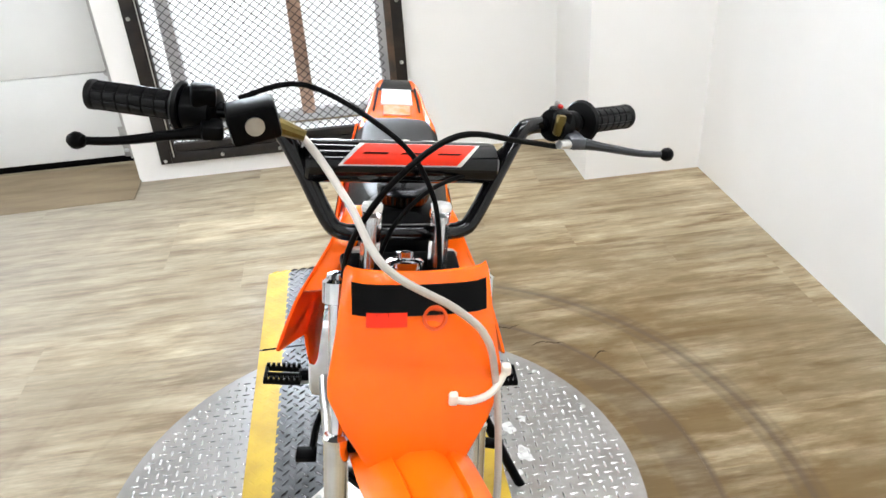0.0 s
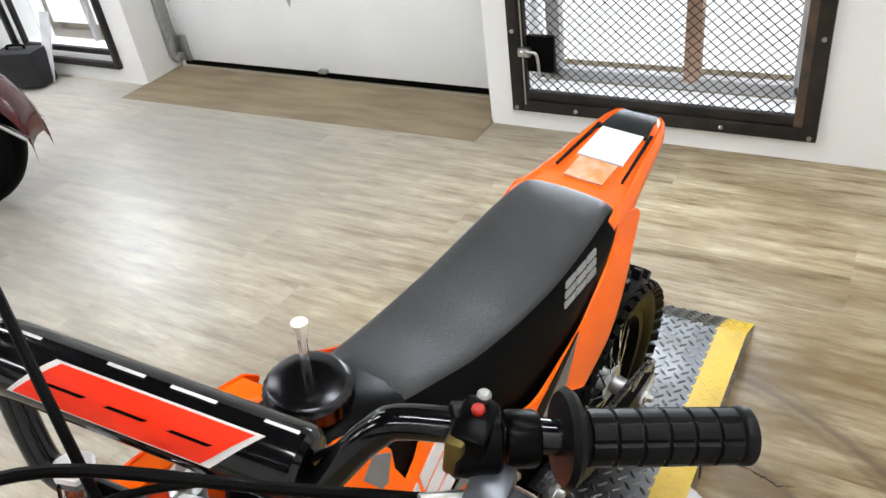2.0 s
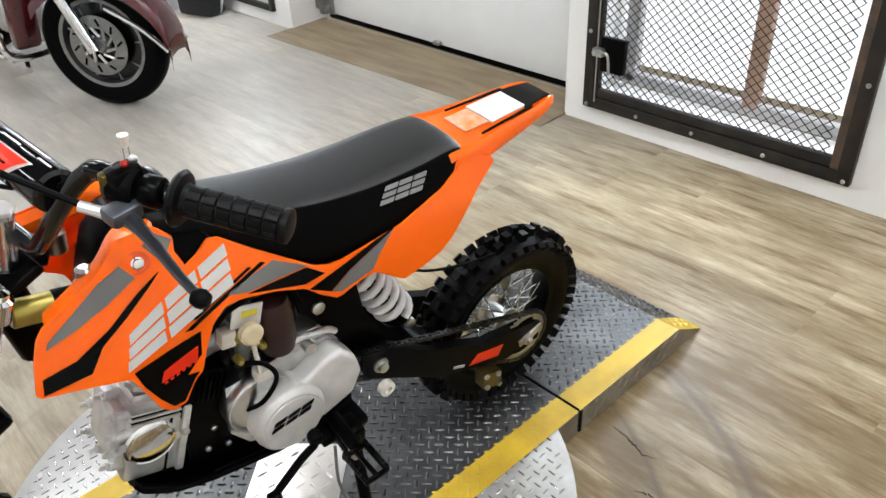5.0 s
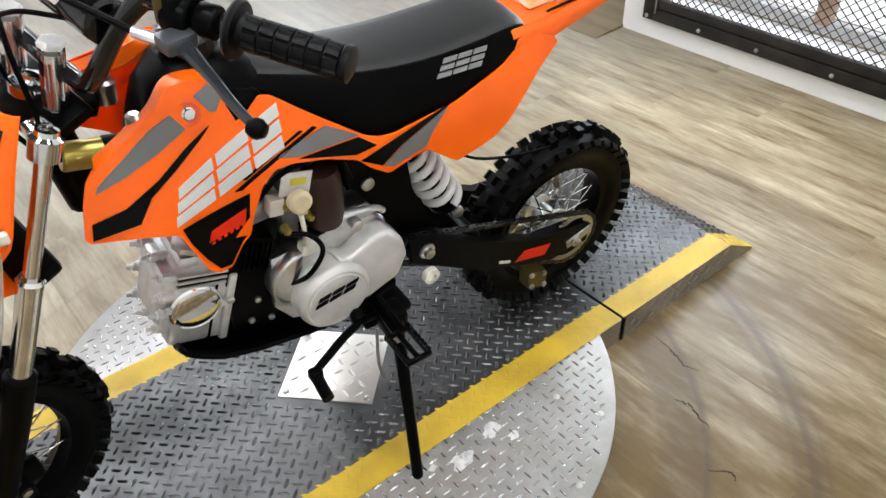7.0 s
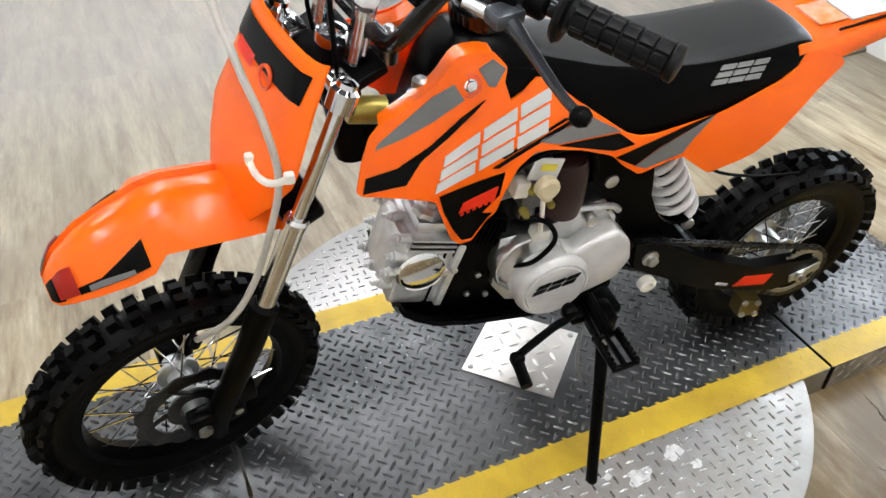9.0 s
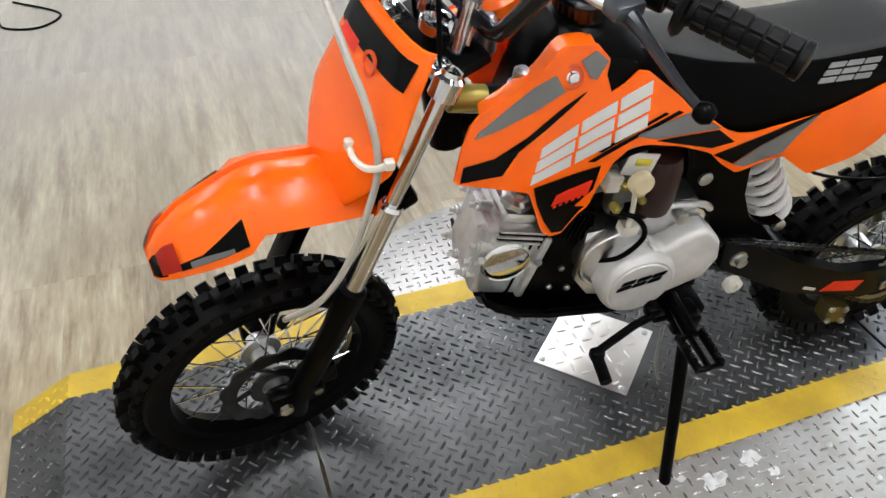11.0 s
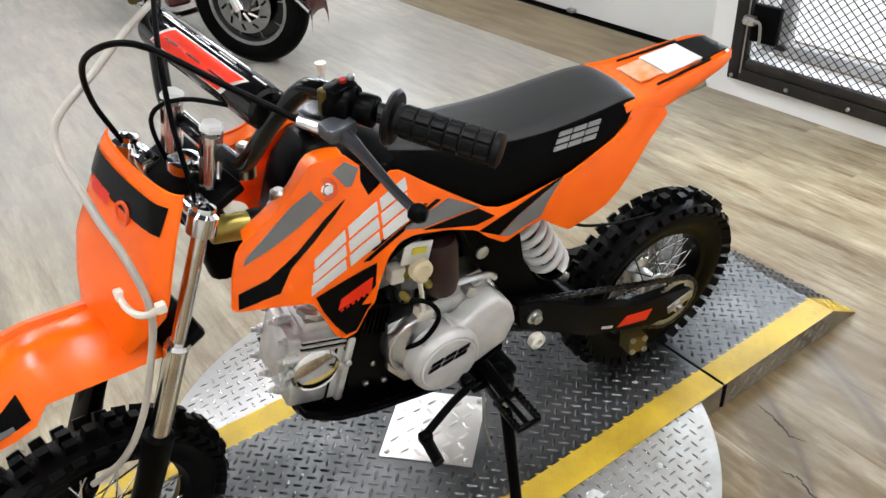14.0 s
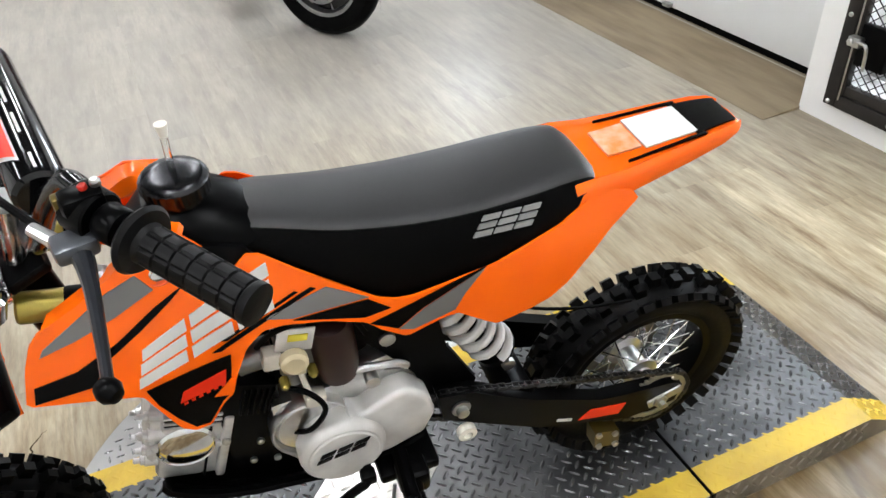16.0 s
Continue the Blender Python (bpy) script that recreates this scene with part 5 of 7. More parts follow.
seat_rows = [(x, zt, zt - 0.009 - 0.004 * (x < -0.38), zl, hw * 0.93, hl * 0.98) for x, zt, zs, zl, hw, hl in seat_rows]
rings = []
for x, zt, zs, zl, hw, hl in seat_rows:
    half = [(hl, zl), ((hl + hw) / 2 + 0.008, zl + (zs - zl) * 0.5), (hw + 0.0035, zs - 0.005), (hw, zs), (hw - 0.006, zs + (zt - zs) * 0.45), (hw * 0.68, zt - 0.0022), (hw * 0.3, zt - 0.0004)]
    rings.append([(x, y, z) for y, z in half] + [(x, 0, zt)] + [(x, -y, z) for y, z in half[::-1]])
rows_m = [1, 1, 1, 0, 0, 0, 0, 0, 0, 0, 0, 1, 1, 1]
dense = []
for i in range(len(rings[0])):
    dense.append(curve([Vector(r[i]) for r in rings], 4))
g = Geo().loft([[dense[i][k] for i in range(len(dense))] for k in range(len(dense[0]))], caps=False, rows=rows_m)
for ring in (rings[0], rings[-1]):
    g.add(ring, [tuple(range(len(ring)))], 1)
seat = part("seat", g, [SEAT_TOP, SEAT_SIDE], bike, "long black vinyl seat, its top toned lighter for sheen", 60)


def seat_side_y(x, z):
    xs = [r[0] for r in seat_rows][::-1]
    zs, zl, hw, hl = (float(np.interp(x, xs, [r[i] for r in seat_rows][::-1])) for i in (2, 3, 4, 5))
    return float(np.interp(z, [zl, zl + (zs - zl) * 0.5, zs - 0.005, zs], [hl, (hl + hw) / 2 + 0.008, hw + 0.0035, hw]))


def slant_bars(x0, x1, z0, z1, lean, y_of, thick, mat, parent, n=3, sx=1):
    """Three slanted blocks in place of a maker's lettering."""
    wd = (x1 - x0) / n
    for k in range(n):
        a, b = x0 + k * wd, x0 + (k + 1) * wd - 0.14 * wd
        for za, zb in ((0.0, 0.24), (0.38, 0.62), (0.76, 1.0)):
            zA, zB = z0 + (z1 - z0) * za, z0 + (z1 - z0) * zb
            out = [(a + lean * za, zA), (b + lean * za, zA), (b + lean * zb, zB), (a + lean * zb, zB)]
            for s in (1, -1):
                part("badge_bar", Geo().prism(out, lambda x, z, s=s: s * (y_of(x, z) + 0.002), thick), mat, parent)


slant_bars(-0.280, -0.194, 0.733, 0.758, -0.018, seat_side_y, 0.004, SEAT_MARK, seat)

# side panels and shrouds
outline = [(0.348, 0.704), (0.336, 0.745), (0.324, 0.770), (0.312, 0.781), (0.270, 0.795), (0.230, 0.812), (0.211, 0.827), (0.198, 0.838), (0.172, 0.836), (0.147, 0.832), (0.127, 0.810), (0.145, 0.781), (0.150, 0.770),
           (0.140, 0.763), (0.121, 0.767), (0.104, 0.775), (0.085, 0.790), (0.069, 0.786), (0.025, 0.751), (-0.017, 0.720), (-0.062, 0.687), (-0.086, 0.678), (-0.110, 0.676), (-0.161, 0.682), (-0.227, 0.690), (-0.268, 0.702), (-0.326, 0.719), (-0.360, 0.740), (-0.388, 0.757),
           (-0.440, 0.738), (-0.449, 0.726), (-0.405, 0.692), (-0.362, 0.645), (-0.340, 0.620), (-0.312, 0.600), (-0.285, 0.592), (-0.229, 0.582), (-0.209, 0.596), (-0.188, 0.620), (-0.168, 0.627), (-0.145, 0.625), (-0.095, 0.611)]
outline += [(-0.063, 0.634), (-0.041, 0.656), (0.006, 0.674), (0.059, 0.686), (0.086, 0.686), (0.110, 0.668), (0.130, 0.629), (0.140, 0.600), (0.154, 0.590), (0.176, 0.560), (0.196, 0.561), (0.211, 0.576), (0.227, 0.623), (0.238, 0.655), (0.289, 0.679)]


def rounded(pts, cut=0.10):
    """The outline with its corners cut a little."""
    out = []
    for (ax, az), (bx, bz) in zip(pts, pts[1:] + pts[:1]):
        out += [(ax + (bx - ax) * cut, az + (bz - az) * cut), (bx - (bx - ax) * cut, bz - (bz - az) * cut)]
    return out


def eased(t, k=0.05):
    return 0.5 * (t + math.sqrt(t * t + k * k))


def side_y(x, z):
    return 0.117 - 0.28 * eased(z - 0.66) + 0.21 * eased(x - 0.15) - 0.05 * eased(-0.20 - x) + 0.02 * eased(0.62 - z)


CREASE = [("x", -0.42 + 0.03 * k) for k in range(26)] + [("z", 0.575 + 0.03 * k) for k in range(9)]
panels = {}


def flare(s, x):
    """The shroud away from the stand is bent out further."""
    return 0.0 if s > 0 else 0.010 + 0.13 * max(0.0, x - 0.20)



for s in (1, -1):
    g = Geo().prism(rounded(outline), lambda x, z: s * (side_y(x, z) + flare(s, x)), 0.004, CREASE)
    panels[s] = part("side_panel", g, ORANGE if s > 0 else ORANGE_THIN, bike, "glossy orange shroud and side panel with grey, black and white graphics", 40)


def decal(name, pts, mat, lift, label=""):
    for s in (1, -1):
        part(name, Geo().prism(pts, lambda x, z: s * (side_y(x, z) + flare(s, x) + lift), lift * 0.9, CREASE), mat, panels[s], label, 40)


decal("grey_band", [(0.318, 0.755), (0.313, 0.762), (0.237, 0.798), (0.205, 0.806), (0.191, 0.783), (0.236, 0.768), (0.278, 0.759)], GREY_DECAL, 0.0016)
decal("grey_band", [(0.170, 0.817), (0.149, 0.825), (0.131, 0.810), (0.146, 0.790), (0.155, 0.792)], GREY_DECAL, 0.0016)
decal("black_flash", [(0.339, 0.704), (0.334, 0.723), (0.291, 0.722), (0.243, 0.737), (0.195, 0.762), (0.160, 0.776), (0.178, 0.763), (0.217, 0.7405), (0.264, 0.7180), (0.303, 0.7140), (0.280, 0.696)], BLACK_DECAL, 0.0016)
decal("black_patch", [(0.232, 0.661), (0.130, 0.667), (0.137, 0.643), (0.142, 0.606), (0.154, 0.596), (0.162, 0.590), (0.177, 0.566), (0.194, 0.569), (0.210, 0.597), (0.225, 0.633)], BLACK_DECAL, 0.0016)
decal("red_mark", [(0.202, 0.622), (0.195, 0.638), (0.140, 0.648), (0.145, 0.626)], RED_DECAL, 0.0026)
for k in range(6):
    x, z = 0.1985 - 0.0095 * k, 0.6165 + 0.0012 * k
    decal("red_tick", [(x, z), (x - 0.005, z + 0.0006), (x - 0.005, z + 0.0040), (x, z + 0.0034)], RED_DECAL, 0.0026)
decal("orange_corner", [(0.136, 0.632), (0.133, 0.626), (0.142, 0.602), (0.163, 0.609)], ORANGE, 0.0022)
decal("grey_strip", [(0.084, 0.703), (0.001, 0.724), (-0.050, 0.694), (0.049, 0.693)], GREY_DECAL, 0.0016)
decal("black_strip", [(0.048, 0.690), (-0.048, 0.691), (-0.076, 0.669), (-0.041, 0.665), (0.005, 0.678)], BLACK_DECAL, 0.0016)
decal("black_strip", [(0.150, 0.678), (0.020, 0.729), (0.014, 0.726), (0.140, 0.676)], BLACK_DECAL, 0.0016)
decal("black_strip", [(0.136, 0.690), (0.040, 0.729), (0.036, 0.727), (0.130, 0.688)], BLACK_DECAL, 0.0016)
decal("black_strip", [(-0.047, 0.652), (-0.110, 0.668), (-0.171, 0.684), (-0.212, 0.692), (-0.161, 0.672), (-0.120, 0.655), (-0.083, 0.631)], BLACK_DECAL, 0.0016)
decal("grey_strip", [(-0.085, 0.629), (-0.121, 0.653), (-0.166, 0.672), (-0.210, 0.690), (-0.196, 0.677), (-0.180, 0.660), (-0.164, 0.636), (-0.104, 0.622)], GREY_DECAL, 0.0016)


def badge_point(u, v):
    """A place on the slanted badge of the shroud: u along it, v up."""
    us = (0.0, 0.33, 0.67, 1.0)
    low = [float(np.interp(u, us, q)) for q in ((0.238, 0.172, 0.113, 0.062), (0.668, 0.681, 0.698, 0.716))]
    high = [float(np.interp(u, us, q)) for q in ((0.226, 0.168, 0.112, 0.064), (0.715, 0.736, 0.757, 0.776))]
    return low[0] + (high[0] - low[0]) * v, low[1] + (high[1] - low[1]) * v


# three white slanted blocks along the shroud, each cut into three bars
for k in range(3):
    for v0, v1, o in ((0.0, 0.28, 0.0), (0.36, 0.64, 0.012), (0.72, 1.0, 0.024)):
        a, b = 0.335 * k + o, 0.335 * k + 0.300 + o
        decal("badge_bar", [badge_point(a, v0), badge_point(b, v0), badge_point(b, v1), badge_point(a, v1)], WHITE_DECAL, 0.0018)
for s in (1, -1):
    y = s * (side_y(0.182, 0.799) + flare(s, 0.182))
    pocket = Geo().lathe([(0.0165, 0.0006), (0.0150, 0.0016), (0.0125, 0.0004), (0.0115, -0.0030), (0.004, -0.0032)], (0.182, y, 0.799), (0, s, 0.28), 22)
    part("bolt_pocket", pocket, ORANGE_IN, panels[s], "recessed orange bolt pocket")
    part("bolt", Geo().lathe([(0.0088, 0), (0.0088, 0.0022), (0.0066, 0.0035), (0.0064, 0.0070), (0.003, 0.0078)], (0.182, y, 0.799), (0, s, 0.28), 18), CHROME, panels[s], "chrome panel bolt")
    # leading edge of the shroud, turned inwards
    lip = curve([Vector(q) for q in ((0.150, 0, 0.831), (0.196, 0, 0.836), (0.230, 0, 0.810), (0.270, 0, 0.793), (0.308, 0, 0.779))], 4)
    rings = []
    for q in lip:
        y = side_y(q.x, q.z) + flare(s, q.x) - 0.001
        rings.append([(q.x, s * y, q.z), (q.x + 0.0005, s * (y - 0.010), q.z + 0.0005), (q.x - 0.004, s * (y - 0.030), q.z - 0.001), (q.x - 0.024, s * (y - 0.040), q.z - 0.008), (q.x - 0.027, s * (y - 0.038), q.z - 0.011), (q.x - 0.008, s * (y - 0.028), q.z - 0.006), (q.x - 0.003, s * (y - 0.004), q.z - 0.004)])
    part("shroud_lip", Geo().loft(rings, closed=True), ORANGE, panels[s])


part("tank_side_cover", Geo().prism([(0.140, 0.812), (0.085, 0.796), (0.074, 0.780), (0.110, 0.748), (0.158, 0.752), (0.164, 0.785)], lambda x, z: side_y(x, z) - 0.007, 0.006, CREASE), BLACK_SATIN, tank, "black plastic between shroud and seat", 40)

# dark base under the seat, between the side panels
rings = []
for x, zt, zs, zl, hw, hl in seat_rows[1:-1]:
    a, b = hl - 0.006, max(hl - 0.002, side_y(x, zl - 0.02) - 0.006)
    rings.append([(x, -b, zl - 0.022), (x, -a, zl + 0.010), (x, a, zl + 0.010), (x, b, zl - 0.022)])
part("seat_base", Geo().loft(rings, closed=True), BLACK_SATIN, bike, "black plastic seat base")

# tail
secs = [(-0.350, 0.764, 0.082, 0.030), (-0.385, 0.766, 0.081, 0.034), (-0.43, 0.764, 0.076, 0.034), (-0.48, 0.768, 0.068, 0.032), (-0.55, 0.774, 0.060, 0.025), (-0.605, 0.778, 0.052, 0.018), (-0.630, 0.778, 0.044, 0.012), (-0.643, 0.775, 0.034, 0.008)]
rings = []
for x, z, hw, dp in secs:
    half = [(hw * 1.02, z - dp), (hw * 1.02, z - 0.010), (hw * 0.97, z - 0.002), (hw * 0.88, z + 0.002), (hw * 0.80, z - 0.003)]
    rings.append([(x, y, q) for y, q in half] + [(x, 0, z)] + [(x, -y, q) for y, q in half[::-1]])
g = Geo().loft(rings, caps=False)
k, n = len(g.v), 11
g.loft([[(x, y * 0.94, z - 0.005) for x, y, z in r] for r in rings], caps=False)
for c in range(n - 1):
    for r in (0, len(rings) - 1):
        g.f.append((r * n + c, r * n + c + 1, k + r * n + c + 1, k + r * n + c)), g.mi.append(0)
for r in range(len(rings) - 1):
    for c in (0, n - 1):
        g.f.append((r * n + c, (r + 1) * n + c, k + (r + 1) * n + c, k + r * n + c)), g.mi.append(0)
tail = part("rear_mudguard", g, ORANGE, bike, "orange tail mudguard with black slots and a white sticker", 40)


def tail_patch(x0, x1, y0, y1, lift, mat, name, label="", y0b=None, y1b=None):
    y0b, y1b = y0 if y0b is None else y0b, y1 if y1b is None else y1b
    xs, zs = [s[0] for s in secs][::-1], [s[1] for s in secs][::-1]
    rr = []
    for i in range(7):
        u = i / 6
        x = x0 + (x1 - x0) * u
        z = float(np.interp(x, xs, zs)) + lift
        a, b = y0 + (y0b - y0) * u, y1 + (y1b - y1) * u
        rr.append([(x, a, z), (x, (a + b) / 2, z), (x, b, z), (x, b, z - 0.003), (x, a, z - 0.003)])
    part(name, Geo().loft(rr, closed=True), mat, tail, label)


tail_patch(-0.482, -0.566, -0.036, 0.036, 0.0035, PAPER, "sticker", "white paper sticker", -0.034, 0.034)
tail_patch(-0.563, -0.634, -0.040, 0.040, 0.0030, BLACK_DECAL, "black_panel", "black tail end", -0.030, 0.030)
tail_patch(-0.425, -0.478, -0.030, 0.030, 0.0032, TAIL_LENS, "lens", "faded clear plastic lens")
for s in (1, -1):
    tail_patch(-0.445, -0.575, s * 0.0535, s * 0.0500, 0.0030, BLACK_DECAL, "slot", "black slot", s * 0.0455, s * 0.0400)

# frame
for pts, r in (([(0.335, 0, 0.80), (0.315, 0, 0.66)], 0.027), ([(0.32, 0, 0.70), (0.20, 0, 0.655), (0.05, 0, 0.64), (-0.10, 0, 0.60)], 0.020), ([(-0.06, 0, 0.63), (-0.10, 0, 0.50), (-0.12, 0, 0.36)], 0.020)):
    part("frame_tube", Geo().sweep(pts, r, 14, 4), BLACK_SATIN, bike, "black steel frame tube")
for s in (1, -1):
    part("frame_tube", Geo().sweep([(-0.06, s * 0.05, 0.62), (-0.18, s * 0.06, 0.64), (-0.33, s * 0.055, 0.70), (-0.41, s * 0.045, 0.735)], 0.010, 10, 4), BLACK_SATIN, bike)
    g = Geo().prism([(-0.03, 0.645), (-0.045, 0.575), (-0.075, 0.535), (-0.115, 0.475), (-0.13, 0.38), (-0.20, 0.35), (-0.215, 0.42), (-0.165, 0.52), (-0.15, 0.60), (-0.11, 0.64)], lambda x, z: s * 0.078, 0.014)
    fr = part("frame_plate", g, BLACK_SATIN, bike, "black frame side plate")
    part("bolt", Geo().lathe([(0.012, 0), (0.012, 0.005), (0.006, 0.008)], (-0.075, s * 0.079, 0.575), (0, s, 0), 12), STEEL, fr)
for s in (1, -1):
    sl = part("yellow_sleeve", Geo().lathe([(0.004, 0), (0.016, 0), (0.0185, 0.003), (0.0185, 0.050), (0.016, 0.053)], (0.336, s * 0.062, 0.776), (-1, 0, -0.20), 24), GOLD, bike, "yellow zinc damper sleeve")
    part("rubber_end", Geo().lathe([(0.018, 0.048), (0.020, 0.052), (0.020, 0.075), (0.010, 0.080)], (0.336, s * 0.062, 0.776), (-1, 0, -0.20), 20), BLACK_RUBBER, sl)
    g = Geo().lathe([(0.016, 0), (0.016, 0.03), (0.011, 0.034), (0.011, 0.05), (0.006, 0.054)], (0.246, s * 0.066, 0.755), (-0.1, 0, 1), 14)
    part("tank_mount", g, STEEL, bike, "chrome tank mount bolt")

# engine
eng = Geo()
case_outline = [(0.100, 0.488), (0.052, 0.492), (-0.004, 0.500), (-0.060, 0.500), (-0.095, 0.490), (-0.122, 0.455), (-0.128, 0.425), (-0.112, 0.375), (-0.060, 0.335), (0.010, 0.315), (0.075, 0.335), (0.105, 0.38)]
eng.prism(case_outline, lambda x, z: 0.072, 0.150)
engine = part("engine", eng, ALU, bike, "small horizontal single-cylinder engine, cast aluminium")
sub = [(-0.020, 0.455), (-0.070, 0.484), (-0.096, 0.487), (-0.126, 0.455), (-0.137, 0.412), (-0.118, 0.368), (-0.055, 0.345), (0.0, 0.35), (0.0, 0.47)]
g = Geo()
bm = bmesh.new()
f = bm.faces.new([bm.verts.new((x, 0.112, z)) for x, z in sub])
ex = bmesh.ops.extrude_face_region(bm, geom=[f])
for q in ex["geom"]:
    if isinstance(q, bmesh.types.BMVert):
        q.co.y -= 0.045
bmesh.ops.recalc_face_normals(bm, faces=bm.faces[:])
bmesh.ops.bevel(bm, geom=bm.edges[:], offset=0.010, segments=3, profile=0.5, affect="EDGES")
bm.verts.index_update()
g.add([v.co[:] for v in bm.verts], [[v.index for v in fc.verts] for fc in bm.faces])
bm.free()
part("sprocket_cover", g, CASE_PAINT, engine, "silver sprocket cover")
g = Geo().lathe([(0.060, 0.055), (0.062, 0.060), (0.062, 0.088), (0.060, 0.091), (0.057, 0.089), (0.055, 0.080), (0.004, 0.079)], (0.050, 0.0, 0.432), (0, 1, 0), 48)
part("case_ring", g, ALU, engine, "machined ring of the crankcase")
part("dark_cavity", Geo().lathe([(0.0545, 0.0805), (0.050, 0.085), (0.030, 0.088), (0.004, 0.089)], (0.050, 0.0, 0.432), (0, 1, 0), 40), ALU, engine, "polished generator plate")
part("upper_block", Geo().box((0.150, 0.09, 0.10), (0.020, 0.0, 0.545), None, 0.01), BLACK_SATIN, engine, "black block above the crankcase")
SC = (0.014, 0.0, 0.396)
g = Geo().lathe([(0.066, 0.065), (0.067, 0.070), (0.067, 0.112), (0.064, 0.121), (0.058, 0.126), (0.054, 0.1255), (0.052, 0.128), (0.004, 0.129)], SC, (0, 1, 0), 56)
stator = part("stator_cover", g, CASE_PAINT, engine, "round silver generator cover")
for k in range(3):
    a, b = 0.058 - k * 0.026, 0.058 - k * 0.026 - 0.022
    for z0, z1 in ((0.398, 0.406), (0.410, 0.418)):
        o = (z0 - 0.398) * -0.5 + k * 0.0
        up = k * 0.004
        part("badge_bar", Geo().prism([(a + o, z0 + up), (b + o, z0 + up + 0.004), (b + o - 0.004, z1 + up + 0.004), (a + o - 0.004, z1 + up)], lambda x, z: 0.1305, 0.002), BLACK_DECAL, stator)
g = Geo().prism([(0.085, 0.52), (0.172, 0.555), (0.176, 0.355), (0.092, 0.325)], lambda x, z: 0.060, 0.120)
part("cylinder", g, BLACK_SATIN, engine, "black cylinder block")
TILT = Matrix.Rotation(radians(-17), 3, "Y")
HEAD_C = Vector((0.214, 0.0, 0.452))


def in_head(u, y, v):
    """A place on the tilted head: u along the cylinder, v across it."""
    return HEAD_C + TILT @ Vector((u, y, v))


for i in range(6):
    part("cooling_fin", Geo().box((0.003, 0.132, 0.050), in_head(-0.100 + i * 0.0085, 0, 0.072), TILT, 0.001), BLACK_SATIN, engine)
for x, z in ((0.128, 0.404), (0.145, 0.362), (0.100, 0.388), (0.110, 0.350)):
    part("bolt", Geo().lathe([(0.0058, 0), (0.0058, 0.005), (0.003, 0.007)], (x, 0.060, z), (0, 1, 0), 8), STEEL, engine)
head = part("cylinder_head", Geo().box((0.072, 0.118, 0.148), in_head(0.012, 0, -0.018), TILT, 0.010), HEAD_ALU, engine, "sand-cast aluminium cylinder head")
part("head_flange", Geo().box((0.014, 0.130, 0.136), in_head(-0.044, 0, -0.024), TILT, 0.004), HEAD_ALU, head, "cast flange towards the cylinder")
part("head_block", Geo().box((0.020, 0.112, 0.130), in_head(-0.030, 0, -0.026), TILT, 0.004), HEAD_ALU, head)
for v in (0.030, 0.041, 0.052):
    part("cooling_fin", Geo().box((0.080, 0.126, 0.0045), in_head(0.006, 0, v), TILT, 0.0015), HEAD_ALU, head)
# Solid black strips stand in for the shade between the fins.
for v in (0.0355, 0.0465):
    part("fin_gap_shade", Geo().box((0.076, 0.1215, 0.0055), in_head(0.006, 0, v), TILT, 0.001), BLACK_SATIN, head, "black strip as the shade between the fins")
part("joint_gap", Geo().box((0.0035, 0.1205, 0.146), in_head(-0.021, 0, -0.020), TILT, 0.001), BLACK_SATIN, head, "dark joint of the head")
g = Geo().box((0.062, 0.096, 0.024), in_head(0.010, 0, 0.066), TILT, 0.010).lathe([(0.026, 0), (0.026, 0.010), (0.020, 0.016)], in_head(0.016, 0.018, 0.076), TILT @ Vector((0, 0, 1)), 8)
g.lathe([(0.013, 0.014), (0.013, 0.024), (0.007, 0.027)], in_head(0.016, 0.018, 0.076), TILT @ Vector((0, 0, 1)), 6)
part("valve_cap", g, ALU, head, "bright hexagonal valve cap on the head")
part("front_cover", Geo().box((0.018, 0.104, 0.112), in_head(0.054, 0, -0.006), TILT, 0.008), HEAD_ALU, head, "front cover of the head")
g = Geo().lathe([(0.0415, -0.004), (0.0425, 0.003), (0.039, 0.007), (0.037, 0.0055), (0.030, 0.0085), (0.003, 0.0105)], in_head(0.010, 0.058, -0.014), (0, 1, 0), 40)
part("head_cover", g, CHROME, head, "polished round head cover")
for a in (20, 200):
    p = in_head(0.010, 0.0595, -0.014) + Vector((math.cos(radians(a)) * 0.043, 0, math.sin(radians(a)) * 0.043))
    part("cover_lug", Geo().box((0.012, 0.010, 0.012), p, None, 0.004), HEAD_ALU, head)
part("bolt", Geo().lathe([(0.0065, -0.003), (0.0065, 0.005), (0.004, 0.007)], in_head(-0.044, 0.064, -0.006), (0, 1, 0), 8), STEEL, head)
for y, v in ((-0.046, 0.045), (0.0, 0.050), (0.046, 0.045), (0.051, 0.010), (0.051, -0.024), (0.044, -0.056), (0.0, -0.058), (-0.044, -0.056), (-0.051, -0.005)):
    ear = Geo().lathe([(0.0085, -0.022), (0.0095, -0.018), (0.0095, 0.002), (0.0070, 0.003), (0.0070, 0.008), (0.0042, 0.009), (0.0042, 0.017), (0.002, 0.018)], in_head(0.062, y, v), TILT @ Vector((1, 0, 0)), 10)
    part("stud", ear, HEAD_ALU, head, "cast lug with a steel stud")
g = Geo().box((0.085, 0.05, 0.035), (-0.060, 0.050, 0.512), Matrix.Rotation(radians(12), 3, "Y"), 0.010)
g.sweep([(-0.02, 0.080, 0.528), (-0.05, 0.088, 0.534), (-0.085, 0.088, 0.526), (-0.10, 0.086, 0.512)], 0.006, 8, 3)
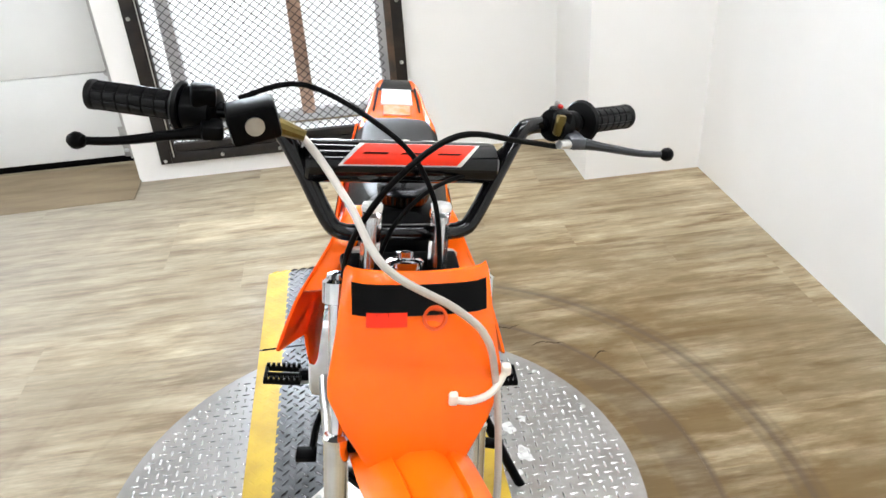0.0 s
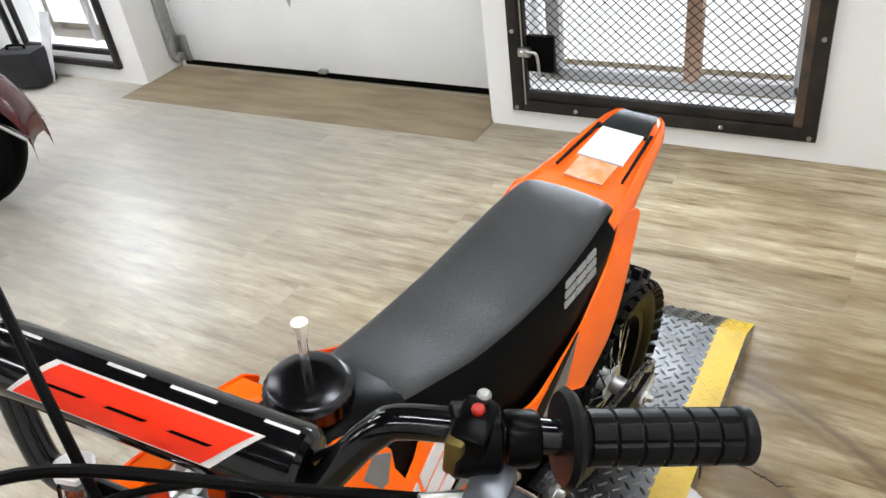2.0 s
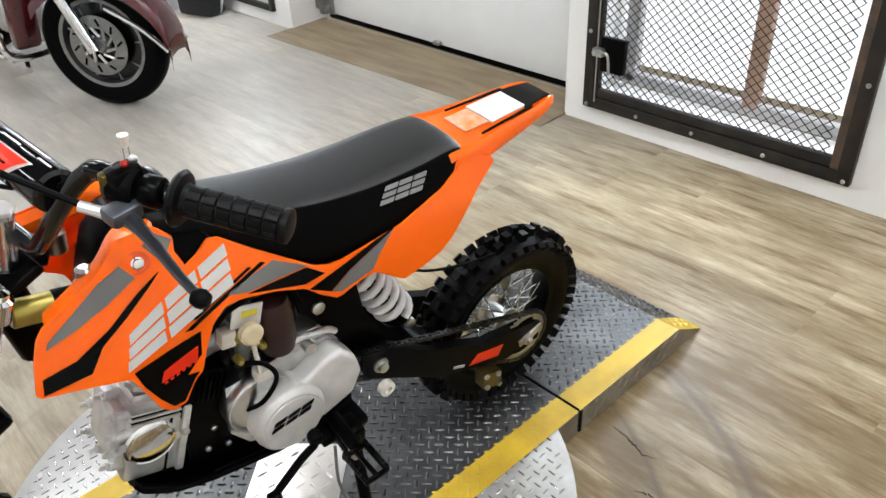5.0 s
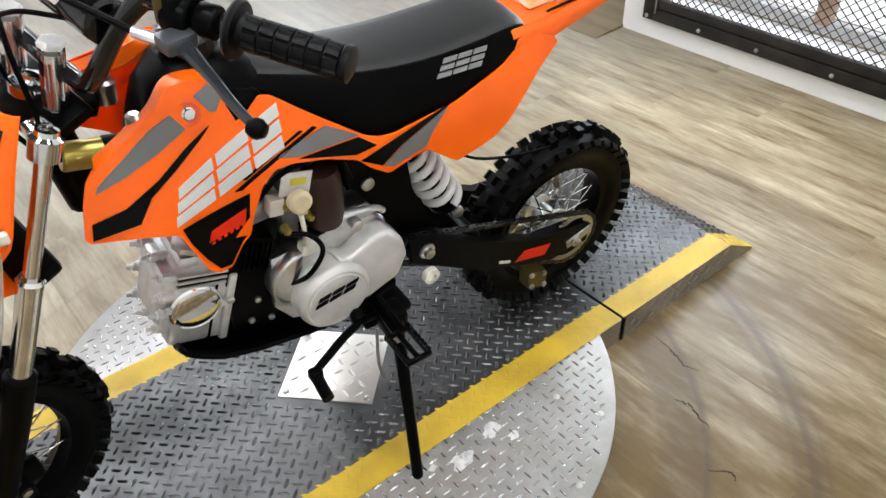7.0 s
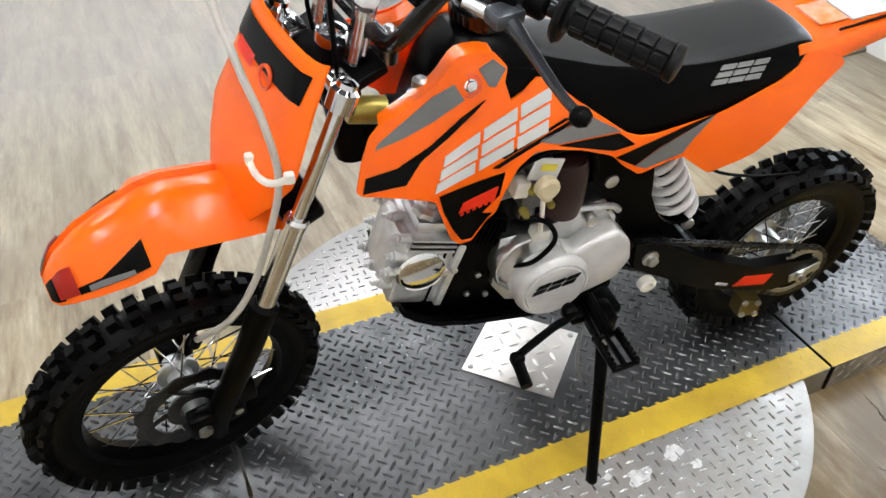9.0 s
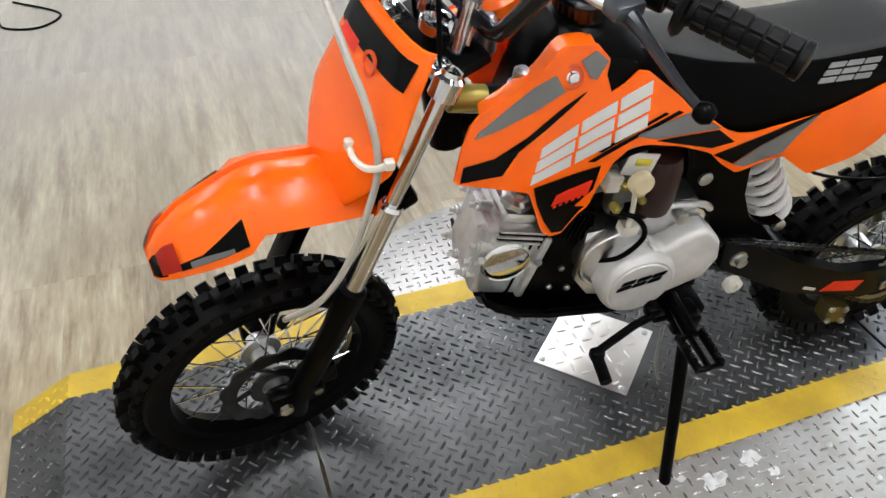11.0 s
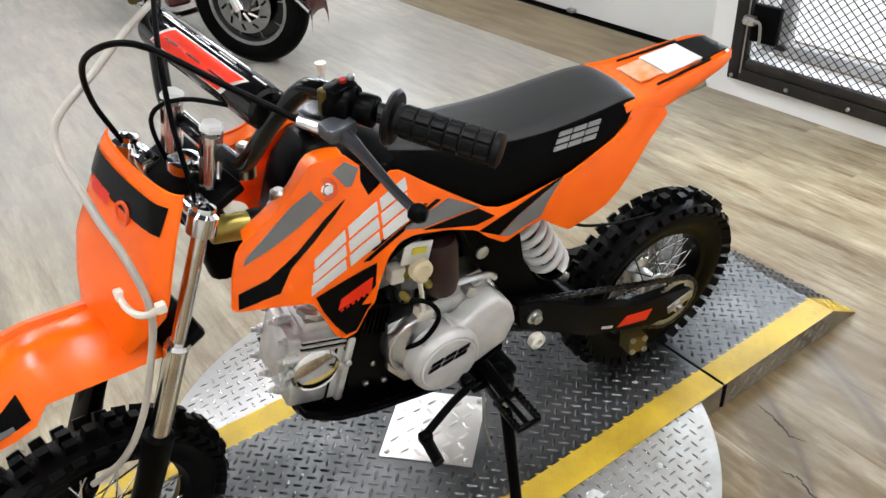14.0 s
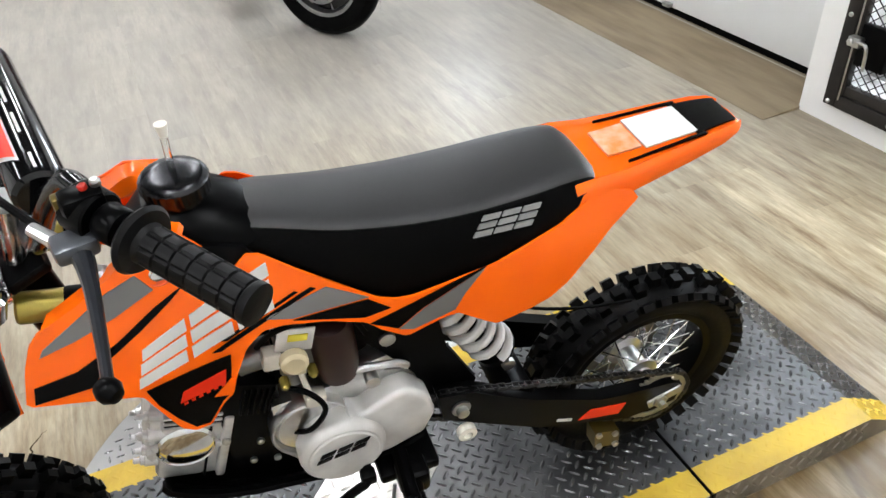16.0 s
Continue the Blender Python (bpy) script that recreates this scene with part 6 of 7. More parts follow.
g.lathe([(0.011, 0), (0.011, 0.02), (0.006, 0.022)], (-0.045, 0.08, 0.512), (0, 1, 0), 12)
part("starter_motor", g, ALU, engine, "small aluminium starter housing")
g = Geo().lathe([(0.062, -0.085), (0.070, -0.080), (0.075, -0.05), (0.075, -0.02), (0.070, 0)], (0.0, -0.075, 0.42), (0, 1, 0), 36)
part("clutch_cover", g, CASE_PAINT, engine, "silver clutch cover")
wire = [(0.085, 0.075, 0.425), (0.055, 0.105, 0.455), (0.030, 0.118, 0.510), (0.048, 0.112, 0.548), (0.080, 0.088, 0.545)]
part("lead", Geo().sweep(wire, 0.0042, 8, 6), BLACK_RUBBER, engine, "black rubber lead")

g = Geo().box((0.055, 0.05, 0.075), (0.050, 0.055, 0.585), None, 0.008)
g.lathe([(0.020, 0), (0.022, 0.01), (0.022, 0.045), (0.018, 0.05)], (0.052, 0.058, 0.62), (0, 0.1, 1), 18)
g.lathe([(0.022, 0), (0.022, 0.05)], (0.08, 0.05, 0.585), (1, 0, -0.1), 18)
g.lathe([(0.017, 0), (0.017, 0.02), (0.013, 0.028)], (0.058, 0.055, 0.545), (0, 0.1, -1), 14)
carb = part("carburettor", g, CHAIN_STEEL, bike, "dark cast carburettor")
g = Geo().lathe([(0.015, -0.009), (0.0185, -0.006), (0.0185, 0.006), (0.013, 0.010)], (0.058, 0.112, 0.620), (0, 1, 0.1), 14).box((0.014, 0.016, 0.03), (0.052, 0.105, 0.605), None, 0.003)
part("choke_knob", g, CREAM, carb, "cream plastic choke knob")
for x, z in ((0.075, 0.555), (0.070, 0.60), (0.035, 0.565)):
    part("brass_jet", Geo().lathe([(0.007, 0), (0.007, 0.014), (0.004, 0.018)], (x, 0.082, z), (0, 1, 0), 8), GOLD, carb, "brass fitting")
g = Geo().lathe([(0.016, -0.062), (0.028, -0.056), (0.033, -0.03), (0.033, 0.03), (0.028, 0.052), (0.016, 0.058)], (0.000, 0.068, 0.578), (0.05, 0, 1), 22)
part("air_filter", g, DARK_RED, bike, "dark red foam air filter")
part("intake_hose", Geo().sweep([(0.02, 0.05, 0.64), (-0.005, 0.060, 0.662), (-0.03, 0.055, 0.64), (-0.04, 0.045, 0.58)], 0.013, 12, 5), BLACK_RUBBER, bike, "black intake hose")
tag = part("label", Geo().box((0.050, 0.003, 0.040), (0.050, 0.086, 0.632), Matrix.Rotation(radians(-14), 3, "Y"), 0.0006), PAPER, bike, "white paper tag beside the carburettor")
part("yellow_print", Geo().box((0.026, 0.0012, 0.012), (0.046, 0.0882, 0.636), Matrix.Rotation(radians(-14), 3, "Y")), TAG_YELLOW, tag, "yellow printed field, unreadable")
part("plug", Geo().box((0.024, 0.022, 0.030), (0.085, 0.080, 0.602), Matrix.Rotation(radians(-8), 3, "Y"), 0.003), TIE, bike, "white plastic plug")
part("plug", Geo().box((0.030, 0.022, 0.022), (0.038, 0.082, 0.496), Matrix.Rotation(radians(-8), 3, "Y"), 0.003), TIE, bike, "white plastic plug")
part("lead", Geo().sweep([(0.052, 0.092, 0.602), (0.050, 0.098, 0.560), (0.042, 0.090, 0.505)], 0.0042, 8, 5), TIE, bike, "white lead")
part("lead", Geo().sweep([(0.10, 0.055, 0.60), (0.075, 0.09, 0.66), (0.03, 0.095, 0.672), (-0.02, 0.085, 0.655), (-0.045, 0.08, 0.60)], 0.0045, 8, 6), BLACK_RUBBER, bike)

# skid plate
rings = []
for x, z in ((0.276, 0.372), (0.268, 0.352), (0.244, 0.330), (0.212, 0.308), (0.15, 0.288), (0.03, 0.268), (-0.06, 0.272), (-0.12, 0.30)):
    rings.append([(x, y, z + (0.030 if abs(y) > 0.08 else 0)) for y in (-0.095, -0.088, -0.06, 0, 0.06, 0.088, 0.095)] + [(x - 0.004, y, z + 0.006 + (0.030 if abs(y) > 0.08 else 0)) for y in (0.091, 0.082, 0.058, 0, -0.058, -0.082, -0.091)])
part("skid_plate", Geo().loft(rings, closed=True), BLACK_SATIN, bike, "black steel skid plate", 25)
for s in (1, -1):
    g = Geo().prism([(0.262, 0.385), (0.262, 0.350), (0.21, 0.318), (0.15, 0.30), (-0.06, 0.285), (-0.06, 0.33), (0.11, 0.355), (0.16, 0.372), (0.20, 0.385)], lambda x, z: s * 0.052, 0.010)
    part("cradle_plate", g, BLACK_SATIN, bike)

# swingarm, shock, chain
arm = [(-0.140, 0.440), (-0.150, 0.378), (-0.33, 0.262), (-0.52, 0.196), (-0.615, 0.205), (-0.622, 0.250), (-0.600, 0.265), (-0.45, 0.285), (-0.31, 0.352), (-0.20, 0.425)]
sw = {}
for s in (1, -1):
    sw[s] = part("swingarm", Geo().prism(arm, lambda x, z: s * 0.108, 0.026), BLACK_SATIN, bike, "glossy black box-section swingarm")
    part("bolt", Geo().lathe([(0.016, 0), (0.016, 0.004), (0.010, 0.005), (0.010, 0.014), (0.006, 0.016)], (-0.178, s * 0.108, 0.397), (0, s, 0), 16), STEEL, sw[s], "swingarm pivot bolt")
    part("axle_nut", Geo().lathe([(0.015, 0), (0.015, 0.008), (0.008, 0.009), (0.008, 0.018)], (RA.x, s * 0.108, RA.z), (0, s, 0), 6), STEEL, sw[s])
    part("chain_adjuster", Geo().box((0.07, 0.004, 0.022), (RA.x - 0.01, s * 0.110, RA.z + 0.006), Matrix.Rotation(radians(18), 3, "Y"), 0.001), STEEL, sw[s])
part("red_mark", Geo().prism([(-0.405, 0.247), (-0.49, 0.226), (-0.502, 0.252), (-0.428, 0.268)], lambda x, z: 0.1095, 0.003), RED_DECAL, sw[1], "red slanted mark on the swingarm")
part("white_mark", Geo().prism([(-0.36, 0.266), (-0.39, 0.253), (-0.392, 0.259), (-0.362, 0.272)], lambda x, z: 0.1095, 0.003), WHITE_DECAL, sw[1])
part("swingarm_bridge", Geo().box((0.05, 0.18, 0.05), (-0.29, 0, 0.345), Matrix.Rotation(radians(-30), 3, "Y"), 0.008), BLACK_SATIN, bike)
g = Geo().prism([(-0.438, 0.206), (-0.492, 0.188), (-0.498, 0.140), (-0.444, 0.156)], lambda x, z: 0.122, 0.030)
guide = part("chain_guide", g, BRASS, bike, "dark brown chain guide")
for x, z in ((-0.447, 0.197), (-0.482, 0.186), (-0.488, 0.150), (-0.452, 0.160)):
    part("bolt", Geo().lathe([(0.0065, 0), (0.0065, 0.005), (0.003, 0.007)], (x, 0.122, z), (0, 1, 0), 8), STEEL, guide)
g = Geo().lathe([(0.013, 0), (0.0165, 0.003), (0.0165, 0.016), (0.008, 0.018), (0.007, 0.010)], (-0.188, 0.102, 0.330), (0, 1, 0), 24)
part("chain_roller", g, TIE, bike, "white chain roller")
top, bot = Vector((-0.140, 0.045, 0.640)), Vector((-0.278, 0.045, 0.412))
ax = (bot - top).normalized()
e1 = Vector((0, 1, 0))
e2 = ax.cross(e1)
L = (bot - top).length
coil = []
for k in range(6 * 16 + 1):
    a = 2 * math.pi * k / 16
    coil.append(top + ax * (0.045 + (L - 0.085) * k / 96) + (e1 * math.cos(a) + e2 * math.sin(a)) * 0.031)
shock = part("shock_absorber", Geo().sweep([top, bot], 0.012, 14).lathe([(0.034, 0), (0.036, 0.008), (0.026, 0.012)], bot - ax * 0.040, ax, 20).lathe([(0.014, -0.014), (0.014, 0.014)], bot, (0, 1, 0), 14), BLACK_SATIN, bike, "rear shock absorber")
part("coil_spring", Geo().sweep(coil, 0.0078, 10), SPRING, shock, "white painted coil spring")
part("bolt", Geo().lathe([(0.012, 0), (0.012, 0.008), (0.006, 0.010)], bot + Vector((0, 0.016, 0)), (0, 1, 0), 8), STEEL, shock)

SF, SR, rf, rrr = Vector((-0.150, 0.098, 0.405)), Vector((RA.x, 0.098, RA.z)), 0.030, 0.066
d = (SR - SF)
base_a, gam = math.atan2(d.z, d.x), math.asin((rrr - rf) / math.hypot(d.x, d.z))
path = []
up_a, dn_a = base_a - math.pi / 2 - gam, base_a + math.pi / 2 + gam
for k in range(15):
    a = up_a + (dn_a - up_a) * k / 14
    path.append(SR + Vector((math.cos(a), 0, math.sin(a))) * rrr)
for k in range(9):
    a = dn_a + (2 * math.pi - (dn_a - up_a)) * k / 8
    path.append(SF + Vector((math.cos(a), 0, math.sin(a))) * rf)
pts = path + [path[0]]
total = [0.0]
for a, b in zip(pts, pts[1:]):
    total.append(total[-1] + (b - a).length)
n_link = int(total[-1] / 0.0127)
g = Geo()
for k in range(n_link):
    s0, s1 = total[-1] * k / n_link, total[-1] * (k + 1) / n_link
    q0, q1 = (Vector([float(np.interp(s, total, [p[i] for p in pts])) for i in range(3)]) for s in (s0, s1))
    dd = (q1 - q0)
    rot = Matrix.Rotation(-math.atan2(dd.z, dd.x), 3, "Y")
    off = 0.0045 if k % 2 else 0.0028
    for s in (1, -1):
        g.box((0.0145, 0.0014, 0.0085), (q0 + q1) / 2 + Vector((0, s * off, 0)), rot)
    g.sweep([q0 + Vector((0, -0.0055, 0)), q0 + Vector((0, 0.0055, 0))], 0.0036, 6)
part("chain", g, DARK_DISC, bike, "oiled drive chain")
g = Geo()
ring = []
n = 37 * 4
for k in range(n):
    a = 2 * math.pi * k / n
    ro = rrr + (0.002 if k % 4 < 2 else -0.004)
    ring.append([(SR.x + r * math.cos(a), y, SR.z + r * math.sin(a)) for r, y in ((rrr - 0.014, 0.0965), (ro, 0.0965), (ro, 0.0995), (rrr - 0.014, 0.0995))])
g.loft(ring + [ring[0]], closed=True, caps=False)
for k in range(4):
    a = math.pi / 4 + k * math.pi / 2
    g.box((0.052, 0.003, 0.018), SR + Vector((math.cos(a), 0, math.sin(a))) * 0.032, Matrix.Rotation(-a, 3, "Y"), 0.001)
part("rear_sprocket", g, SPROCKET, bike, "pale alloy rear sprocket")

# foot controls and stand
for s in (1, -1):
    g = Geo().box((0.05, 0.007, 0.012), (-0.062, s * 0.191, 0.323), None, 0.002).box((0.05, 0.007, 0.012), (-0.062, s * 0.260, 0.327), None, 0.002)
    for sx in (-1, 0, 1):
        g.box((0.007, 0.072, 0.012), (-0.062 + sx * 0.021, s * 0.225, 0.325), Matrix.Rotation(s * radians(3), 3, "X"), 0.002)
    for i in range(7):
        for sx in (-1, 1):
            g.box((0.006, 0.007, 0.010), (-0.062 + sx * 0.021, s * (0.194 + i * 0.0105), 0.334))
    g.sweep([(-0.075, s * 0.10, 0.318), (-0.068, s * 0.19, 0.322)], 0.013, 10)
    peg = part("foot_peg", g, BLACK_SATIN, bike, "black serrated foot peg")
    part("peg_spring", Geo().sweep([(-0.078, s * 0.15, 0.300), (-0.070, s * 0.175, 0.305), (-0.060, s * 0.195, 0.31)], 0.007, 8, 4), STEEL, peg)
g = Geo().box((0.10, 0.26, 0.022), (-0.085, 0, 0.295), None, 0.006).box((0.05, 0.05, 0.05), (-0.085, 0.135, 0.30), None, 0.010)
part("peg_bracket", g, BLACK_SATIN, bike, "black peg bracket")
g = Geo().sweep([(-0.085, 0.148, 0.310), (-0.078, 0.175, 0.265), (-0.062, 0.232, 0.155), (-0.044, 0.290, 0.048), (-0.036, 0.312, 0.014)], [0.015, 0.0125, 0.0115, 0.011, 0.012], 12, 4)
g.lathe([(0.015, -0.012), (0.017, -0.006), (0.017, 0.006), (0.008, 0.011)], (-0.034, 0.315, 0.008), (0.05, 0.3, -1), 14)
part("side_stand", g, BLACK_SATIN, bike, "black side stand, down on the plate")
part("stand_spring", Geo().sweep([(-0.055, 0.135, 0.285), (-0.040, 0.165, 0.225), (-0.045, 0.185, 0.19)], 0.0032, 8, 3), CHAIN_STEEL, bike)
g = Geo().sweep([(-0.015, 0.110, 0.350), (-0.012, 0.148, 0.346), (0.02, 0.152, 0.328), (0.075, 0.160, 0.292), (0.088, 0.165, 0.285)], 0.0075, 10, 3)
g.box((0.024, 0.022, 0.024), (-0.013, 0.142, 0.347), None, 0.005).box((0.024, 0.020, 0.022), (0.086, 0.166, 0.287), None, 0.005)
lever2 = part("gear_lever", g, BLACK_SATIN, bike, "black gear change lever")
part("rubber_toe", Geo().sweep([(0.087, 0.172, 0.284), (0.090, 0.218, 0.279)], 0.0105, 12), BLACK_RUBBER, lever2)
g = Geo().sweep([(-0.05, -0.12, 0.30), (0.02, -0.15, 0.27), (0.09, -0.155, 0.262)], 0.0075, 8, 3).box((0.035, 0.04, 0.010), (0.10, -0.165, 0.264), None, 0.003)
part("brake_pedal", g, BLACK_SATIN, bike, "black rear brake pedal")
g = Geo().sweep([(0.22, -0.03, 0.39), (0.225, -0.06, 0.365), (0.20, -0.10, 0.36), (0.12, -0.12, 0.40), (0.0, -0.13, 0.46), (-0.12, -0.10, 0.52), (-0.2, -0.10, 0.56)], 0.014, 12, 5)
g.sweep([(-0.2, -0.10, 0.56), (-0.40, -0.085, 0.64)], [0.024, 0.028], 18)
part("exhaust", g, STEEL, bike, "steel exhaust pipe and silencer")
g = Geo()
g.sweep([(-0.26, 0.045, 0.555), (-0.33, 0.04, 0.50), (-0.42, 0.05, 0.478), (-0.50, 0.06, 0.475)], 0.003, 6, 4)
part("brake_line", g, BLACK_RUBBER, bike)
# ---- touring motorcycle in the background: y ahead, x to its right ----
def touring_bike(m):
    turned = Matrix.Translation((-0.05, 0, 0)) @ Matrix.Rotation(radians(TB_STEER), 4, "Z") @ Matrix.Translation((0.05, 0, 0))
    straight = Matrix()
    t = thing("touring_motorcycle", "maroon touring motorcycle with chrome trim, parked on the floor", "motorcycle", m=m)
    # local: x ahead, y left, z up
    for name, x, r, w in (("front_wheel", 0.0, 0.315, 0.12), ("rear_wheel", -1.60, 0.305, 0.14)):
        g = Geo().lathe([(0.20, -w * 0.36), (0.225, -w * 0.40), (0.225, -w * 0.3), (0.205, 0), (0.225, w * 0.3), (0.225, w * 0.40), (0.20, w * 0.36), (0.19, 0)], (x, 0, r), (0, 1, 0), 48, closed=True)
        g.lathe([(0.03, -0.07), (0.045, -0.05), (0.045, 0.05), (0.03, 0.07)], (x, 0, r), (0, 1, 0), 20)
        spoke = Geo().lathe([(0.05, -0.03), (0.19, -0.012), (0.19, 0.012), (0.05, 0.03)], (x, 0, r), (0, 1, 0), 40)
        fm = turned if x == 0.0 else straight
        rim = part(name, g.move(fm), CHAIN_STEEL, t, "dull chrome cast wheel")
        part("wheel_centre", spoke.move(fm), SMOKED, rim, "dark cast wheel centre")
        for k in range(9):
            a = 2 * math.pi * k / 9
            c, s = math.cos(a), math.sin(a)
            part("wheel_spoke", Geo().sweep([(x + 0.04 * c, 0, r + 0.04 * s), (x + 0.20 * c, 0, r + 0.20 * s)], [0.024, 0.014], 8).move(fm), CHAIN_STEEL, rim)
        g = Geo().lathe([(0.215, -w * 0.38), (0.25, -w * 0.50), (r - 0.03, -w * 0.48), (r - 0.008, -w * 0.30), (r, 0), (r - 0.008, w * 0.30), (r - 0.03, w * 0.48), (0.25, w * 0.50), (0.215, w * 0.38), (0.21, 0)], (x, 0, r), (0, 1, 0), 64, closed=True)
        part("tyre", g.move(fm), BLACK_RUBBER, rim, "wide black road tyre")
        for s in (-1, 1):
            g = Geo().lathe([(0.085, s * 0.070), (0.145, s * 0.070), (0.145, s * 0.076), (0.085, s * 0.076)], (x, 0, r), (0, 1, 0), 40, closed=True)
            part("brake_disc", g.move(fm), CHAIN_STEEL, rim, "steel brake disc")
            for k in range(10):
                a = 2 * math.pi * k / 10
                g = Geo().sweep([(x + 0.045 * math.cos(a), s * 0.072, r + 0.045 * math.sin(a)), (x + 0.09 * math.cos(a + 0.5), s * 0.073, r + 0.09 * math.sin(a + 0.5))], 0.007, 6)
                part("disc_arm", g.move(fm), STEEL, rim)
                g = Geo().sweep([(x + 0.100 * math.cos(a), s * 0.0765, r + 0.100 * math.sin(a)), (x + 0.130 * math.cos(a + 0.16), s * 0.0765, r + 0.130 * math.sin(a + 0.16))], 0.006, 6)
                part("disc_slot", g.move(fm), BLACK_SATIN, rim)
    rings = []
    for k in range(15):
        a = radians(-8 + 150 * k / 14)
        rr = 0.345 + 0.012 * math.sin(a)
        c, s = math.cos(a) * 1.08, math.sin(a)
        rings.append([(rr * c, y, 0.325 + rr * s - dz) for y, dz in ((-0.095, 0.10), (-0.09, 0.045), (-0.065, 0.01), (0, 0), (0.065, 0.01), (0.09, 0.045), (0.095, 0.10))])
    fender = part("front_fender", Geo().loft(rings, caps=False).move(turned), MAROON, t, "deep maroon front fender", 60)
    for s in (-1, 1):
        g = Geo().sweep([(0.37, s * 0.100, 0.300), (0.25, s * 0.10, 0.41), (0.10, s * 0.10, 0.50)], 0.012, 8, 4)
        part("fender_trim", g.move(turned), CHROME, fender, "chrome fender trim")
        part("fork_leg", Geo().sweep([(0.0, s * 0.115, 0.30), (-0.13, s * 0.115, 0.62), (-0.26, s * 0.11, 0.95)], [0.03, 0.028, 0.026], 14).move(turned), CHROME, t, "chrome fork leg")
        part("turn_lamp", Geo().lathe([(0.015, -0.03), (0.035, -0.02), (0.04, 0.01), (0.03, 0.02)], (-0.10, s * 0.20, 0.80), (1, 0, 0), 16).move(turned), CHROME, t)
        g = Geo().sweep([(-0.36, s * 0.10, 0.24), (-0.34, s * 0.30, 0.25), (-0.36, s * 0.34, 0.36), (-0.40, s * 0.30, 0.52), (-0.42, s * 0.10, 0.60)], 0.017, 10, 4)
        part("crash_bar", g, CHROME, t, "chrome crash bar")
        part("floorboard", Geo().box((0.32, 0.10, 0.02), (-0.62, s * 0.27, 0.23), None, 0.008).box((0.04, 0.09, 0.10), (-0.40, s * 0.27, 0.20), None, 0.01), CHROME, t, "chrome-edged floorboard")
        part("lower_fairing", Geo().box((0.07, 0.14, 0.40), (-0.33, s * 0.21, 0.47), Matrix.Rotation(radians(16), 3, "Y"), 0.03), MAROON, t, "maroon lower fairing")
        part("saddlebag", Geo().box((0.58, 0.17, 0.32), (-1.52, s * 0.29, 0.50), None, 0.05), MAROON, t, "maroon saddlebag")
        part("bag_guard", Geo().sweep([(-1.24, s * 0.30, 0.28), (-1.20, s * 0.385, 0.34), (-1.20, s * 0.385, 0.44), (-1.24, s * 0.30, 0.48)], 0.014, 8, 4), CHROME, t)
        part("silencer", Geo().sweep([(-0.85, s * 0.20, 0.24), (-1.1, s * 0.24, 0.25), (-1.95, s * 0.27, 0.29)], [0.03, 0.05, 0.052], 16), CHROME, t, "chrome silencer")
    g = Geo().box((0.50, 0.26, 0.24), (-0.82, 0, 0.34), None, 0.05).box((0.24, 0.34, 0.2), (-0.98, 0, 0.36), None, 0.06)
    engine2 = part("engine", g, ALU, t, "V-twin engine with chrome covers")
    for ang in (-24, 22):
        g = Geo()
        for k in range(9):
            g.lathe([(0.07, 0), (0.095, 0.004), (0.095, 0.010), (0.07, 0.014)], Vector((-0.80, 0, 0.46)) + Vector((math.sin(radians(ang)), 0, math.cos(radians(ang)))) * (k * 0.022), (math.sin(radians(ang)), 0, math.cos(radians(ang))), 20)
        part("cylinder", g, BLACK_SATIN, engine2, "finned black cylinder")
    part("air_cleaner", Geo().lathe([(0.085, 0), (0.09, 0.02), (0.085, 0.05), (0.03, 0.06)], (-0.80, -0.14, 0.58), (0, -1, 0), 28), CHROME, engine2, "round chrome air cleaner")
    g = Geo().loft([oval(-0.42, 0.80, 0.88, 0.06), oval(-0.50, 0.72, 0.95, 0.14), oval(-0.70, 0.70, 0.97, 0.16), oval(-0.95, 0.72, 0.88, 0.10), oval(-1.0, 0.74, 0.84, 0.06)], closed=True)
    part("fuel_tank", g, MAROON, t, "maroon fuel tank")
    g = Geo().loft([oval(-0.92, 0.70, 0.82, 0.12), oval(-1.05, 0.66, 0.78, 0.18), oval(-1.30, 0.66, 0.80, 0.18), oval(-1.45, 0.70, 0.88, 0.16), oval(-1.75, 0.72, 0.88, 0.14)], closed=True)
    part("seat", g, BLACK_CLOTH, t, "black touring seat")
    g = Geo().loft([oval(-0.02, 0.86, 1.02, 0.16), oval(-0.08, 0.80, 1.12, 0.26), oval(-0.22, 0.82, 1.20, 0.36), oval(-0.34, 0.86, 1.18, 0.38)], closed=True)
    part("fairing", g.move(turned), MAROON, t, "maroon handlebar fairing")
    g = Geo().lathe([(0.05, -0.08), (0.088, -0.03), (0.092, 0.0), (0.085, 0.004)], (0.03, 0, 0.92), (1, 0, 0), 28)
    hl = part("headlight", g.move(turned), CHROME, t, "round chrome headlight")
    part("lens", Geo().lathe([(0.082, 0.001), (0.06, 0.012), (0.01, 0.018)], (0.03, 0, 0.92), (1, 0, 0), 28).move(turned), LENS, hl)
    part("windscreen", Geo().loft([[(-0.16 - 0.1 * k / 4 - 0.16 * (u * u), u * 0.26, 1.14 + 0.22 * k / 4) for u in np.linspace(-1, 1, 9)] for k in range(5)], caps=False).move(turned), LENS, t, "clear windscreen")
    rings = []
    for k in range(10):
        a = radians(20 + 150 * k / 9)
        rings.append([(-1.60 + 0.35 * math.cos(a), y, 0.31 + 0.36 * math.sin(a) - dz) for y, dz in ((-0.11, 0.10), (-0.09, 0.01), (0, 0), (0.09, 0.01), (0.11, 0.10))])
    part("rear_fender", Geo().loft(rings, caps=False), MAROON, t, "maroon rear fender")
